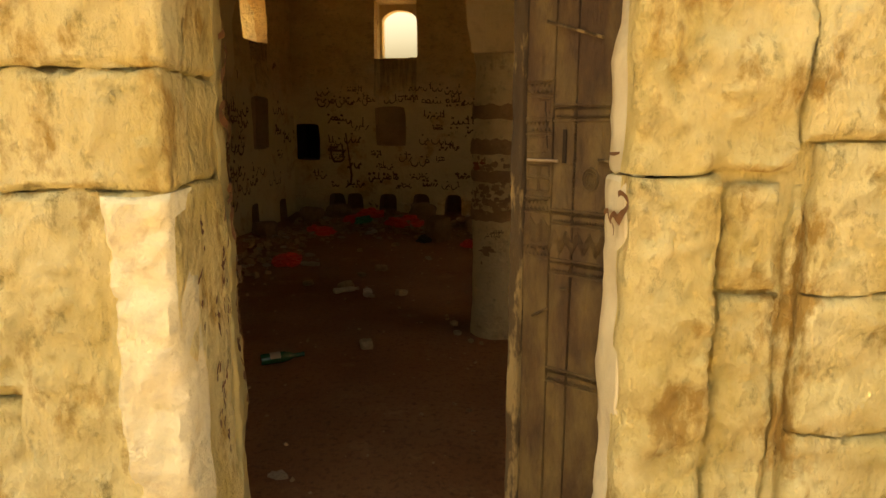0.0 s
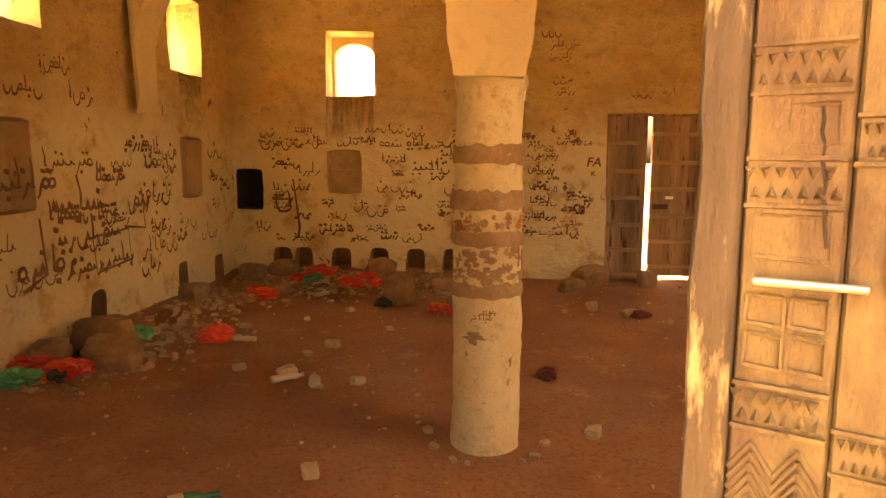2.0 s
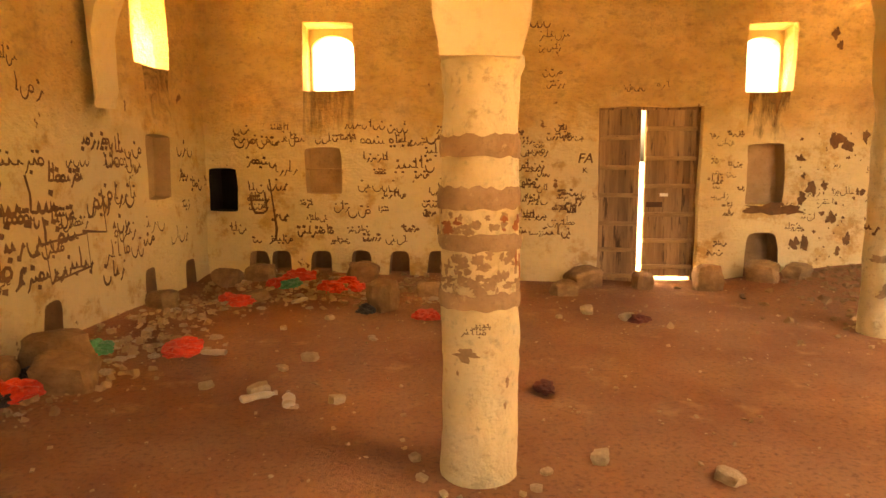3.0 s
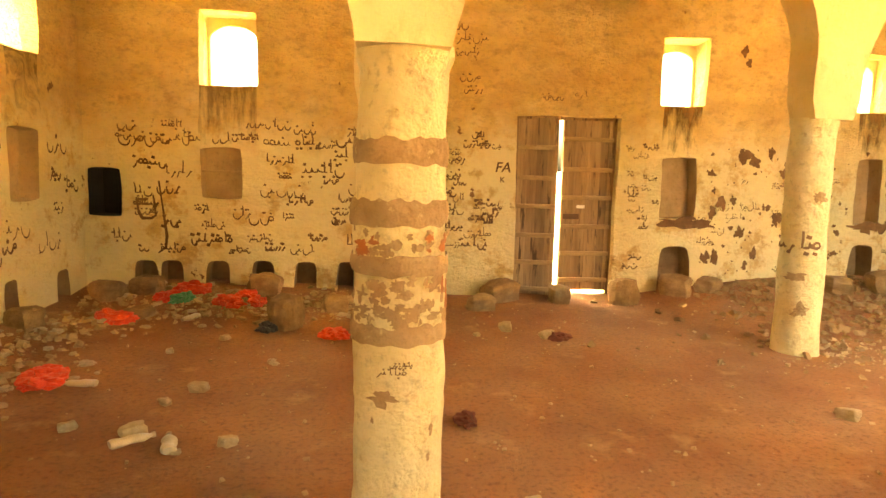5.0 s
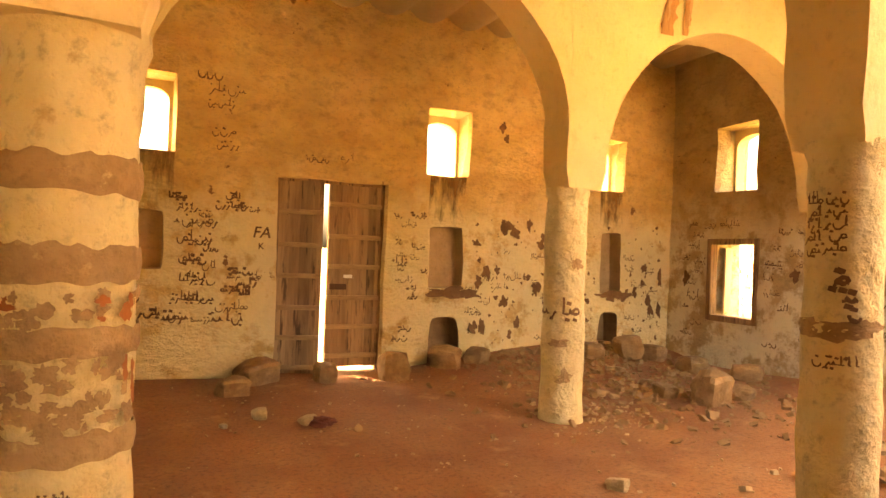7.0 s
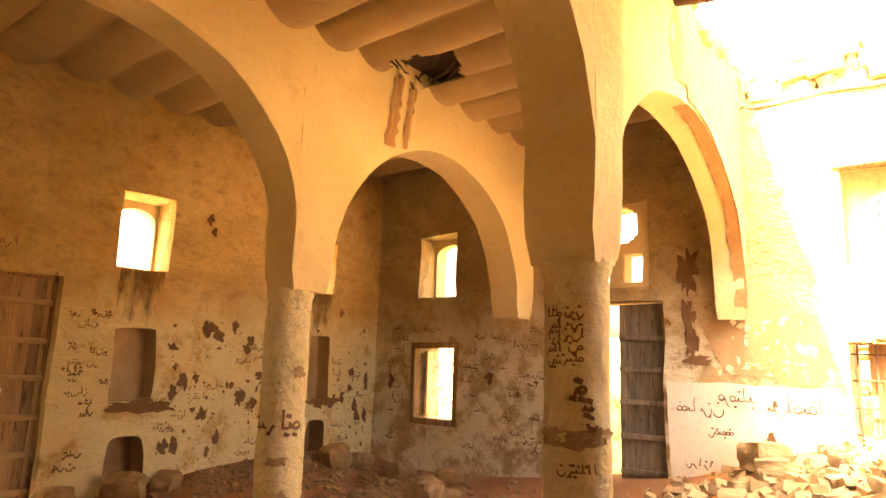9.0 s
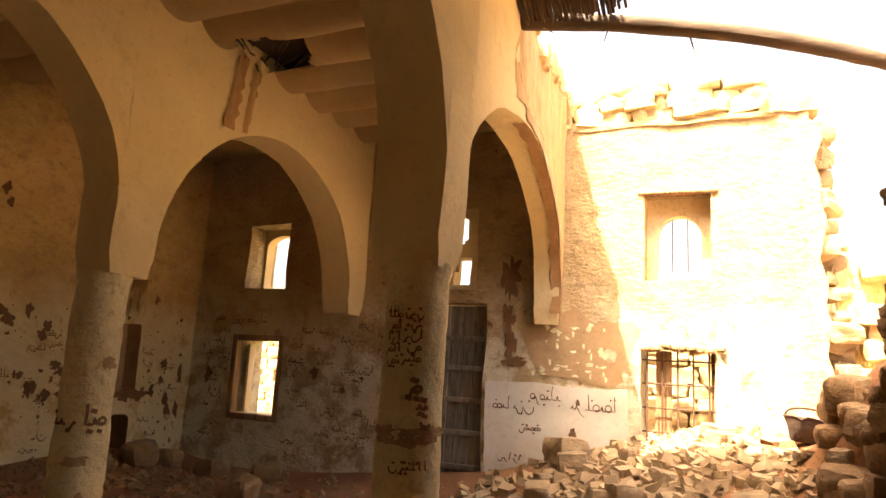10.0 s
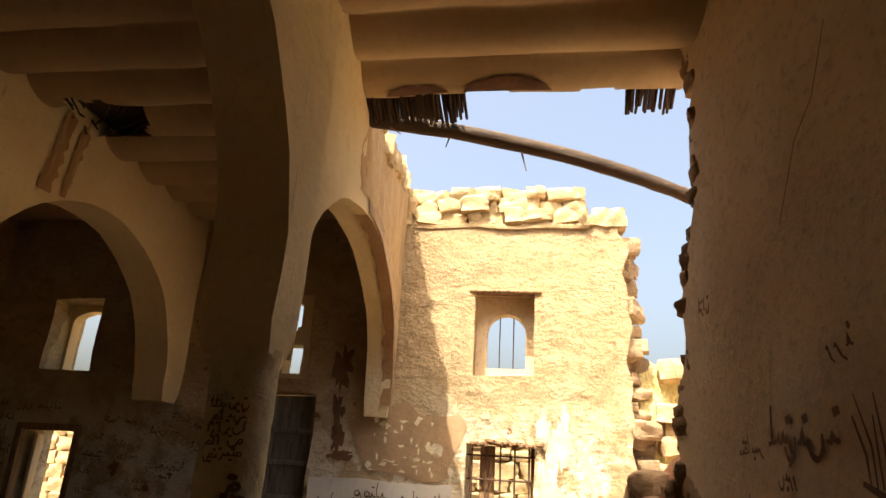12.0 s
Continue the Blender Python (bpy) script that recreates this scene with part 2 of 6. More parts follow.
def relief(to_world, u0, u1, z0, z1, thick, holes, top=None, step=0.14, seed=0.0, amount=0.014, back=True, end=None, start=None, soft=()):
    """A wall in its own plane: u along, depth into it, z up. holes: (u0, u1, z0, z1, depth), depth None goes through. top(u), end(z), start(z): broken edges. soft: niches (hole, slot, narrowing, rounding) with their own lining."""
    bm = bmesh.new()
    marks_u, marks_z = [h[0] for h in holes] + [h[1] for h in holes], [h[2] for h in holes] + [h[3] for h in holes]
    for (a, b, c, d), _, _, _ in soft:
        marks_u += [a + (b - a) * k for k in (0.12, 0.3, 0.5, 0.7, 0.88)]
        marks_z += [c + (d - c) * k for k in (0.12, 0.5, 0.75, 0.9)]
    us, zs = stops(u0, u1, marks_u, step), stops(z0, z1, marks_z, step)

    def slot(i, k):
        if 0 <= i < len(us) - 1 and 0 <= k < len(zs) - 1:
            u, z = (us[i] + us[i + 1]) / 2, (zs[k] + zs[k + 1]) / 2
            for (a, b, c, d), n_, _, _ in soft:
                if a < u < b and c < z < d:
                    return n_
        return 0

    def rounded(u, z):
        for (a, b, c, d), _, narrow, curve in soft:
            if a - 1e-6 <= u <= b + 1e-6 and c - 1e-6 <= z <= d + 1e-6:
                x, y, w = (2 * u - a - b) / (b - a), (z - c) / (d - c), (b - a) / 2
                y2 = 2 * y - 1
                bend = curve * (y2 ** 4 if y2 > 0 or c > 0.3 else 0.0)
                return (a + b) / 2 + w * x * (1 - narrow * y) * (1 - 0.5 * bend * x * x), z - (curve * w * x ** 4 * y * y * 0.8 if y2 > 0 else -curve * w * x ** 4 * y2 * y2 * 0.5 * (c > 0.3))
        return u, z

    def depth(i, k):
        if not (0 <= i < len(us) - 1 and 0 <= k < len(zs) - 1):
            return -1.0
        u, z = (us[i] + us[i + 1]) / 2, (zs[k] + zs[k + 1]) / 2
        for a, b, c, d, e in holes:
            if a < u < b and c < z < d:
                return thick if e is None else e
        return 0.0

    made = {}

    def vert(u, d, z):
        if end is not None:
            u = min(u, end(z, d))
        if start is not None:
            u = max(u, start(z, d))
        if top is not None:
            z = min(z, top(u, d))
        u, z = rounded(u, z)
        key = (round(u, 5), round(d, 5), round(z, 5))
        if key not in made:
            p = to_world @ Vector((u, d, z))
            w = wobble(p, 1.7, amount * 1.6, seed) + wobble(p, 7.0, amount * 0.45, seed + 5)
            made[key] = bm.verts.new(p + w)
        return made[key]

    def face(*ps, lined=0):
        vs = [vert(*q) for q in ps]
        vs = [v for n_, v in enumerate(vs) if v not in vs[:n_]]
        if len(vs) > 2 and bm.faces.get(vs) is None:
            bm.faces.new(vs).material_index = lined

    for i in range(len(us) - 1):
        for k in range(len(zs) - 1):
            a, b, c, e = us[i], us[i + 1], zs[k], zs[k + 1]
            d = depth(i, k)
            if d < thick:
                face((a, d, c), (b, d, c), (b, d, e), (a, d, e), lined=slot(i, k))
                if back:
                    face((a, thick, c), (a, thick, e), (b, thick, e), (b, thick, c))
            for ni, nk, p, q in ((i + 1, k, (b, c), (b, e)), (i, k + 1, (a, e), (b, e))):
                d2 = depth(ni, nk)
                d2 = thick if d2 < 0 else d2
                if d2 != d:
                    lo, hi = min(d, d2), max(d, d2)
                    face((p[0], lo, p[1]), (q[0], lo, q[1]), (q[0], hi, q[1]), (p[0], hi, p[1]), lined=max(slot(i, k), slot(ni, nk)))
            if i == 0 and d < thick:
                face((a, d, c), (a, d, e), (a, thick, e), (a, thick, c))
            if k == 0 and d < thick:
                face((a, d, c), (b, d, c), (b, thick, c), (a, thick, c))
    return bm


def frame_along(a, b):
    """A wall's own axes: u from a to b on the plan, depth to the right of that way, z up."""
    u = Vector((b[0] - a[0], b[1] - a[1], 0)).normalized()
    d = Vector((u.y, -u.x, 0))
    return Matrix(((u.x, d.x, 0, a[0]), (u.y, d.y, 0, a[1]), (0, 0, 1, 0), (0, 0, 0, 1)))


def softened(ob, width=0.02):
    mod = ob.modifiers.new("bevel", "BEVEL")
    mod.width, mod.segments, mod.limit_method, mod.angle_limit = width, 2, "ANGLE", radians(50)
    return ob


# ---- plan ----
CEIL = 3.86
NW, NE = (-1.55, 8.8), (7.86, 8.8)


def south_y(x):
    return 1.25 + 0.143 * x


# ---- ground and floor ----
def floor_height(x, y):
    h = 0.018 * noise.noise((x * 0.9, y * 0.9, 0)) + 0.006 * noise.noise((x * 4, y * 4, 3))
    def hill(cx, cy, rx, ry, top):
        q = ((x - cx) / rx) ** 2 + ((y - cy) / ry) ** 2
        return top * math.exp(-q * 1.4)
    h += hill(7.7, 2.4, 2.1, 2.4, 0.92) + hill(6.4, 8.9, 2.0, 0.8, 0.28) + hill(8.2, 5.5, 1.4, 2.6, 0.20)
    h += hill(6.3, 1.8, 0.8, 0.5, 1.1)
    h += hill(-0.4, 9.1, 2.3, 1.1, 0.12) + hill(-1.9, 6.3, 0.6, 2.5, 0.10)
    return h


def make_floor():
    bm = bmesh.new()
    nx, ny = 120, 112
    x0, x1, y0, y1 = -2.1, 8.6, 0.2, 9.3
    grid = [[bm.verts.new((x, y, floor_height(x, y))) for x in (x0 + (x1 - x0) * i / nx for i in range(nx + 1))] for y in (y0 + (y1 - y0) * k / ny for k in range(ny + 1))]
    for k in range(ny):
        for i in range(nx):
            bm.faces.new((grid[k][i], grid[k][i + 1], grid[k + 1][i + 1], grid[k + 1][i]))
    thing("floor", bm, M_floor, "uneven brown dirt floor rising into rubble", "floor", kind="structure")
    bm = bmesh.new()
    bmesh.ops.create_grid(bm, x_segments=60, y_segments=60, size=1500)
    for v in bm.verts:
        v.co.z = -0.06
    thing("ground", bm, M_sand, "dry sandy ground outside the ruin", "ground", kind="structure")


make_floor()

# ---- walls ----
def north_wall():
    m = Matrix(((1, 0, 0, 0), (0, 1, 0, 8.8), (0, 0, 1, 0), (0, 0, 0, 1)))
    holes = [(-0.44, 0.14, 2.17, 2.90, None), (1.45, 1.90, 2.12, 2.83, None), (4.42, 4.93, 2.12, 2.83, None), (6.69, 7.1, 2.12, 2.75, None),
             (-0.44, -0.02, 1.01, 1.54, 0.16), (1.42, 1.83, 1.03, 1.57, 0.16), (4.48, 4.88, 0.89, 1.57, 0.2), (6.75, 7.06, 0.86, 1.6, 0.2),
             (-1.57, -1.25, 0.82, 1.30, 0.4), (2.86, 3.98, -0.2, 1.97, None)]
    holes += [(a - 0.02, a + 0.23, 0.0, 0.36, 0.24) for a in (-1.12, -0.86, -0.39, 0.06, 0.52, 0.96, 1.41)]
    holes += [(4.5, 4.88, 0.0, 0.58, 0.25), (6.75, 7.06, 0.0, 0.62, 0.25)]
    # Slot 2, the low niches, takes the mud darkened for shade.
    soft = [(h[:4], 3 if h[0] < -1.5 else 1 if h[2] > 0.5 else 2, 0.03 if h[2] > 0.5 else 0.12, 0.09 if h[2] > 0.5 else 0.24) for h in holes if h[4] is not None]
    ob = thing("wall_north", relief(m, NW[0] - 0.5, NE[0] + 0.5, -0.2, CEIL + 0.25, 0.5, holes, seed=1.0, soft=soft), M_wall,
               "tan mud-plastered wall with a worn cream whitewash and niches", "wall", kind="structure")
    for m in (M_niche, M_low_shade, M_soot):
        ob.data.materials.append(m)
    return softened(ob)


def west_wall():
    u = Matrix(((0, -1, 0, -1.6), (1, 0, 0, 0), (0, 0, 1, 0), (0, 0, 0, 1)))
    holes = [(7.32, 8.02, 2.28, 3.05, None), (4.86, 5.48, 2.3, 3.0, None), (7.45, 7.95, 1.02, 1.65, 0.18), (4.88, 5.3, 1.04, 1.68, 0.18),
             (7.28, 7.5, 0.0, 0.38, 0.22), (8.12, 8.4, 0.0, 0.34, 0.22), (5.8, 6.04, 0.0, 0.36, 0.22)]
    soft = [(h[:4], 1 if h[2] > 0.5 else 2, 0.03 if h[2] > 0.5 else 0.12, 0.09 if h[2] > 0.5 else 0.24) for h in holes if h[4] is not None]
    ob = thing("wall_west", relief(u, 0.0, 8.8, -0.2, CEIL + 0.25, 0.5, holes, seed=2.0, soft=soft), M_wall,
               "mud-plastered wall with worn whitewash, niches and two high windows", "wall", kind="structure")
    for m in (M_niche, M_low_shade):
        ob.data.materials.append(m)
    return softened(ob)


EAST_A, EAST_B = (7.86, 8.8), (7.86, 1.72)
EAST = frame_along(EAST_B, EAST_A)


def east_u(y):
    return y - 1.72


def east_wall():
    def top(u, d):
        return 9.0 if 1.72 + u > 4.3 else 3.80 + 0.08 * noise.noise((u * 4, d * 3, 4))

    def start(z, d):
        return 0.27 + 0.07 * noise.noise((z * 3.5, d * 4, 2)) - 0.2 * max(0.0, 1.6 - z) + (0.08 if z > 3.6 else 0.0)
    e = east_u
    holes = [(e(7.48), e(8.13), 0.65, 1.53, None), (e(7.50), e(8.08), 2.12, 2.90, None),
             (e(4.99), e(5.82), -0.2, 1.98, None), (e(5.12), e(5.86), 2.11, 2.99, None),
             (e(2.865), e(3.46), 2.225, 3.06, None), (e(2.86), e(3.49), 0.77, 1.60, None)]
    ob = thing("wall_east", relief(EAST, 0.0, e(9.2), -0.2, CEIL + 0.25, 0.5, holes, top, step=0.11, seed=3.0, amount=0.018, start=start), M_east,
               "ruined tan mud-plastered wall, its top broken where the roof has gone", "wall", kind="structure")
    return softened(ob)


SOUTH = Matrix(((0.98993, 0.14156, 0, 0), (0.14156, -0.98993, 0, 1.25), (0, 0, 1, 0), (0, 0, 0, 1)))


HOLLOW = 0.2


def south_wall():
    def end(z, d):
        return 5.08 + 0.33 * max(0.0, 3.0 - z) - 0.12 * d + (0.12 if z > 1.6 else 0.05) * noise.noise((z * 2.7, d * 5, 6)) + 0.07 * noise.noise((z * 9, d * 9, 8)) + (0.6 * (0.95 - z) if z < 0.95 else 0)
    holes = [(0.9, 2.0, -0.2, 2.0, None), (HOLLOW + 5.03, HOLLOW + 5.40, -0.2, 1.27, None)]
    ob = thing("wall_south", relief(SOUTH, -2.2, 6.6, -0.2, CEIL + 0.25, 0.12, holes, None, step=0.12, seed=4.0, end=end), M_mud,
               "mud-plastered inner face of the entrance wall, broken off at its end", "wall", kind="structure")
    return softened(ob)


north_wall(), west_wall(), east_wall(), south_wall()


# ---- arcades ----
def arch_points(a, b, spring, centre, rise):
    """Outline of one arch: upright from the spring line, then a round curve."""
    mid, half = (a + b) / 2, (b - a) / 2
    out = [(a - 0.02, spring), (a - 0.012, spring + 0.05), (a + 0.012, spring + 0.14)]
    n = 22
    for i in range(1, n):
        w = math.pi * (1 - i / n)
        out.append((mid + half * math.cos(w), centre + rise * math.sin(w)))
    out += [(b - 0.012, spring + 0.14), (b + 0.012, spring + 0.05), (b + 0.02, spring)]
    return out


def arcade(name, a, b, thick, piers, spring, arches, top, label, seed):
    """A wall on arches along a-b. piers: u ranges that stand on columns. arches: (u0, u1, centre, rise)."""
    bm = bmesh.new()
    m = frame_along(a, b) @ Matrix.Translation((0, -thick / 2, 0))
    line = []
    for i, (u0, u1, c, r) in enumerate(arches):
        line += arch_points(u0, u1, spring, c, r)
    full = []
    for p, q in zip(line, line[1:]):
        n = max(1, int(math.hypot(q[0] - p[0], q[1] - p[1]) / 0.13))
        full += [(p[0] + (q[0] - p[0]) * k / n, p[1] + (q[1] - p[1]) * k / n) for k in range(n)]
    full.append(line[-1])
    made = {}

    def vert(u, d, z):
        key = (round(u, 4), round(d, 4), round(z, 4))
        if key not in made:
            k = min(1.0, max(0.0, (z - spring) / 0.55))
            w = m @ Vector((u, thick / 2 + (d - thick / 2) * (0.86 + 0.14 * k * (2 - k)), z))
            made[key] = bm.verts.new(w + wobble(w, 1.5, 0.022, seed) + wobble(w, 6.0, 0.007, seed))
        return made[key]

    def face(*ps):
        vs = [vert(*p) for p in ps]
        vs = [v for i, v in enumerate(vs) if v not in vs[:i]]
        if len(vs) > 2 and bm.faces.get(vs) is None:
            bm.faces.new(vs)

    rows = 12
    def up(p, k):
        t = max(top(p[0]), p[1] + 0.05)
        return p[1] + (t - p[1]) * k / rows
    for p, q in zip(full, full[1:]):
        for d in (0.0, thick):
            for k in range(rows):
                face((p[0], d, up(p, k)), (q[0], d, up(q, k)), (q[0], d, up(q, k + 1)), (p[0], d, up(p, k + 1)))
        for j in range(3):
            d0, d1 = thick * j / 3, thick * (j + 1) / 3
            face((p[0], d0, p[1]), (q[0], d0, q[1]), (q[0], d1, q[1]), (p[0], d1, p[1]))
        face((p[0], 0, up(p, rows)), (q[0], 0, up(q, rows)), (q[0], thick, up(q, rows)), (p[0], thick, up(p, rows)))
    bmesh.ops.remove_doubles(bm, verts=bm.verts, dist=0.002)
    return softened(thing(name, bm, M_arch, label, "arcade", kind="structure"), 0.03)


def top_one(u):
    x = u - 1.6
    if x < 5.0:
        return CEIL + 0.1
    return CEIL + 0.02 + 0.06 * noise.noise((u * 4, 3, 1)) + max(0, x - 6.4) * 0.17


END_A, END_B = (4.29, 4.03), (7.86, 4.36)
END_ARCH = (0.11, 3.46, 2.09, 0.98)
arcade("arcade_south", (-1.6, 4.16), (4.29, 4.08), 0.36, (), 1.78, [(0.12, 2.92, 2.12, 1.4), (3.28, 5.77, 2.12, 1.3), (6.0, 6.01, 1.80, 0.01)], top_one,
       "cream mud-plastered arcade of round arches on columns", 11.0)
arcade("arcade_south_end", END_A, END_B, 0.25, (), 1.78, [END_ARCH, (3.57, 3.58, 1.85, 0.01)], lambda u: top_one(u + 5.89),
       "cream arcade arch with a broken top, ending on the ruined wall", 12.0)
arcade("arcade_north", (-1.6, 6.615), (7.86, 6.615), 0.35, (), 1.81, [(0.12, 2.84, 2.2, 1.22), (3.24, 6.19, 2.24, 1.22), (6.54, 9.17, 1.96, 1.29), (9.45, 9.46, 1.85, 0.01)], lambda u: CEIL + 0.1,
       "cream mud-plastered arcade of round arches on columns", 13.0)


# ---- columns ----
def column(x, y, r, top, seed, bands=()):
    bm = bmesh.new()
    n, rows = 40, 46
    rings = []
    for k in range(rows + 1):
        z = -0.05 + (top + 0.05) * k / rows
        rr = r * (1.04 - 0.07 * z / top)
        if z > top - 0.05:
            rr *= 1.1
        ring = []
        for i in range(n):
            w = 2 * math.pi * i / n
            p = Vector((rr * math.cos(w), rr * math.sin(w), z))
            p += Vector((math.cos(w), math.sin(w), 0)) * (0.013 * noise.noise((p * 4.0 + Vector((seed, 0, 0)))) + 0.005 * noise.noise(p * 17 + Vector((seed, 0, 0))))
            p.x += 0.012 * noise.noise((0, seed, z * 1.3))
            ring.append(bm.verts.new(p))
        rings.append(ring)
    for a, b in zip(rings, rings[1:]):
        for i in range(n):
            bm.faces.new((a[i], a[(i + 1) % n], b[(i + 1) % n], b[i]))
    bm.faces.new(rings[-1])
    base = holder("column", pose(x, y, 0), "round whitewashed mud column with bare mud bands" if bands else "round whitewashed mud column with scrawled paint", "column")
    part("shaft", bm, M_column, base).matrix_basis = Matrix.Translation((x, y, 0))
    base.children[0].matrix_parent_inverse = base.matrix_basis.inverted()
    for z0, z1 in bands:
        bm = bmesh.new()
        rings = []
        for k in range(7):
            ring = []
            for i in range(72):
                w = 2 * math.pi * i / 72
                e0 = z0 + 0.012 * noise.noise((math.cos(w) * 3, math.sin(w) * 3, z0 * 9 + seed))
                e1 = z1 + 0.016 * noise.noise((math.cos(w) * 6, math.sin(w) * 6, z1 * 9 + seed))
                z = e0 + (e1 - e0) * k / 6
                rr = r * (1.04 - 0.07 * z / top) + 0.006 + 0.006 * math.sin(math.pi * k / 6)
                p = Vector((rr * math.cos(w), rr * math.sin(w), z))
                q = p.copy()
                q += Vector((math.cos(w), math.sin(w), 0)) * (0.013 * noise.noise((Vector((p.x, p.y, z)) * 4.0 + Vector((seed, 0, 0)))) + 0.004 * noise.noise(p * 40))
                q.x += 0.012 * noise.noise((0, seed, z * 1.3))
                ring.append(bm.verts.new(q))
            rings.append(ring)
        for a, b in zip(rings, rings[1:]):
            for i in range(72):
                bm.faces.new((a[i], a[(i + 1) % 72], b[(i + 1) % 72], b[i]))
        ob = part("mud_band", bm, M_band, base, "ragged ring of bare brown mud")
        ob.matrix_basis = Matrix.Translation((x, y, 0))
    return base


column(1.5, 4.16, 0.165, 1.80, 1.0, ((1.39, 1.48), (1.18, 1.27), (1.01, 1.075), (0.765, 0.833)))
column(4.31, 4.075, 0.146, 1.80, 2.0)
column(4.74, 6.65, 0.165, 1.83, 3.0)
column(1.43, 6.65, 0.165, 1.83, 4.0)


# ---- ceilings ----
def ceiling(name, x0, x1, y0, y1, label, gap=None, edge=None):
    """Plastered poles side by side, from wall to wall, as one rippled sheet with a roof on top."""
    bm = bmesh.new()
    nx, ny = int((x1 - x0) / 0.035), 60
    rows = []
    for k in range(ny + 1):
        t = k / ny
        row = []
        for i in range(nx + 1):
            x = x0 + (x1 - x0) * i / nx
            lo, hi = (y0(x) if callable(y0) else y0), y1
            y = lo + (hi - lo) * t
            w = ((x + 0.02 * noise.noise((0, y, x))) / 0.46) % 1.0
            z = CEIL - 0.125 * max(0.0, math.sin(math.pi * w)) ** 0.7 * (1 if w < 1 else 0) + 0.02 * noise.noise((x * 2, y * 2, 5))
            row.append(bm.verts.new((x, y, z)))
        rows.append(row)
    for k in range(ny):
        for i in range(nx):
            c = (rows[k][i].co + rows[k + 1][i + 1].co) / 2
            if gap and ((c.x - gap[0]) / gap[2]) ** 2 + ((c.y - gap[1]) / gap[3]) ** 2 < 1 + 0.5 * noise.noise(c * 9):
                continue
            if edge and c.x > edge(c.y):
                continue
            bm.faces.new((rows[k][i], rows[k][i + 1], rows[k + 1][i + 1], rows[k + 1][i]))
    loose = [v for v in bm.verts if not v.link_faces]
    bmesh.ops.delete(bm, geom=loose, context="VERTS")
    return thing(name, bm, M_ceiling, label, "ceiling", kind="structure", smooth=60)


def roof_edge(y):
    return 5.34 + 0.07 * noise.noise((y * 3, 1, 0)) + 0.12 * max(0.0, 2.2 - y)


ceiling("ceiling_north", -1.7, 7.98, 6.8, 8.9, "ceiling of plastered poles in the far bay")
ceiling("ceiling_middle", -1.7, 7.98, 4.2, 6.55, "ceiling of plastered poles with a broken dark hole", gap=(5.62, 6.18, 0.33, 0.36))
ceiling("ceiling_south", -1.7, 5.95, lambda x: south_y(x) - 0.1, 4.05, "ceiling of plastered poles, broken off at the collapse", edge=roof_edge)


def roof():
    bm = bmesh.new()
    def slab(pts, z0, z1):
        lo, hi = [bm.verts.new((x, y, z0)) for x, y in pts], [bm.verts.new((x, y, z1)) for x, y in pts]
        bm.faces.new(lo), bm.faces.new(hi)
        for i in range(len(pts)):
            j = (i + 1) % len(pts)
            bm.faces.new((lo[i], lo[j], hi[j], hi[i]))
    slab([(-2.1, 4.1), (8.2, 4.36), (8.4, 9.3), (-2.1, 9.3)], CEIL + 0.08, CEIL + 0.3)
    edge = [(roof_edge(4.05 - 2.2 * k / 14), 4.05 - 2.2 * k / 14) for k in range(15)]
    slab([(-2.1, 4.098), *[(x, y) for x, y in edge], (5.2, 1.75), (-2.1, 0.2)], CEIL + 0.08, CEIL + 0.3)
    thing("roof", bm, M_dark, "flat earth roof over the standing bays", "roof", kind="structure", smooth=0)


roof()


# ---- windows ----
def window_plate(name, m, w, h, side, head, sill, thick, mat, label):
    """A plate with a round-headed opening, centred on u, standing on z = 0, thick along depth."""
    bm = bmesh.new()
    hw = w / 2 - side
    rise = 0.62 * hw if head < 0.16 else hw
    spring = h - head - rise
    loop = [(-hw, sill), (-hw, sill + (spring - sill) * 0.5), (-hw, spring)]
    loop += [(-hw * math.cos(math.pi * i / 12), spring + rise * math.sin(math.pi * i / 12)) for i in range(1, 12)]
    loop += [(hw, spring), (hw, sill + (spring - sill) * 0.5), (hw, sill), (0, sill)]
    c = (0, h * 0.5)
    outer = []
    for u, z in loop:
        du, dz = u - c[0], z - c[1]
        k = min((w / 2) / abs(du) if du else 9e9, (h / 2) / abs(dz) if dz else 9e9)
        outer.append((c[0] + du * k, c[1] + dz * k))
    rings = []
    for pts, d in ((outer, 0), (loop, 0), (loop, thick), (outer, thick)):
        rings.append([bm.verts.new((u + 0.004 * noise.noise((u * 9, z * 9, d)), d, z + 0.004 * noise.noise((u * 9, z * 9, d + 4)))) for u, z in pts])
    n = len(loop)
    for a, b in zip(rings, rings[1:]):
        for i in range(n):
            bm.faces.new((a[i], a[(i + 1) % n], b[(i + 1) % n], b[i]))
    bmesh.ops.transform(bm, matrix=m, verts=bm.verts)
    return thing(name, bm, mat, label, "window", kind="structure")


def rod(bm, a, b, r, n=8, r2=None):
    a, b = Vector(a), Vector(b)
    z = (b - a).normalized()
    x = z.orthogonal().normalized()
    y = z.cross(x)
    ends = []
    for p, rr in ((a, r), (b, r if r2 is None else r2)):
        ends.append([bm.verts.new(p + (x * math.cos(2 * math.pi * i / n) + y * math.sin(2 * math.pi * i / n)) * rr) for i in range(n)])
    for i in range(n):
        bm.faces.new((ends[0][i], ends[0][(i + 1) % n], ends[1][(i + 1) % n], ends[1][i]))
    bm.faces.new(ends[0]), bm.faces.new(ends[1])


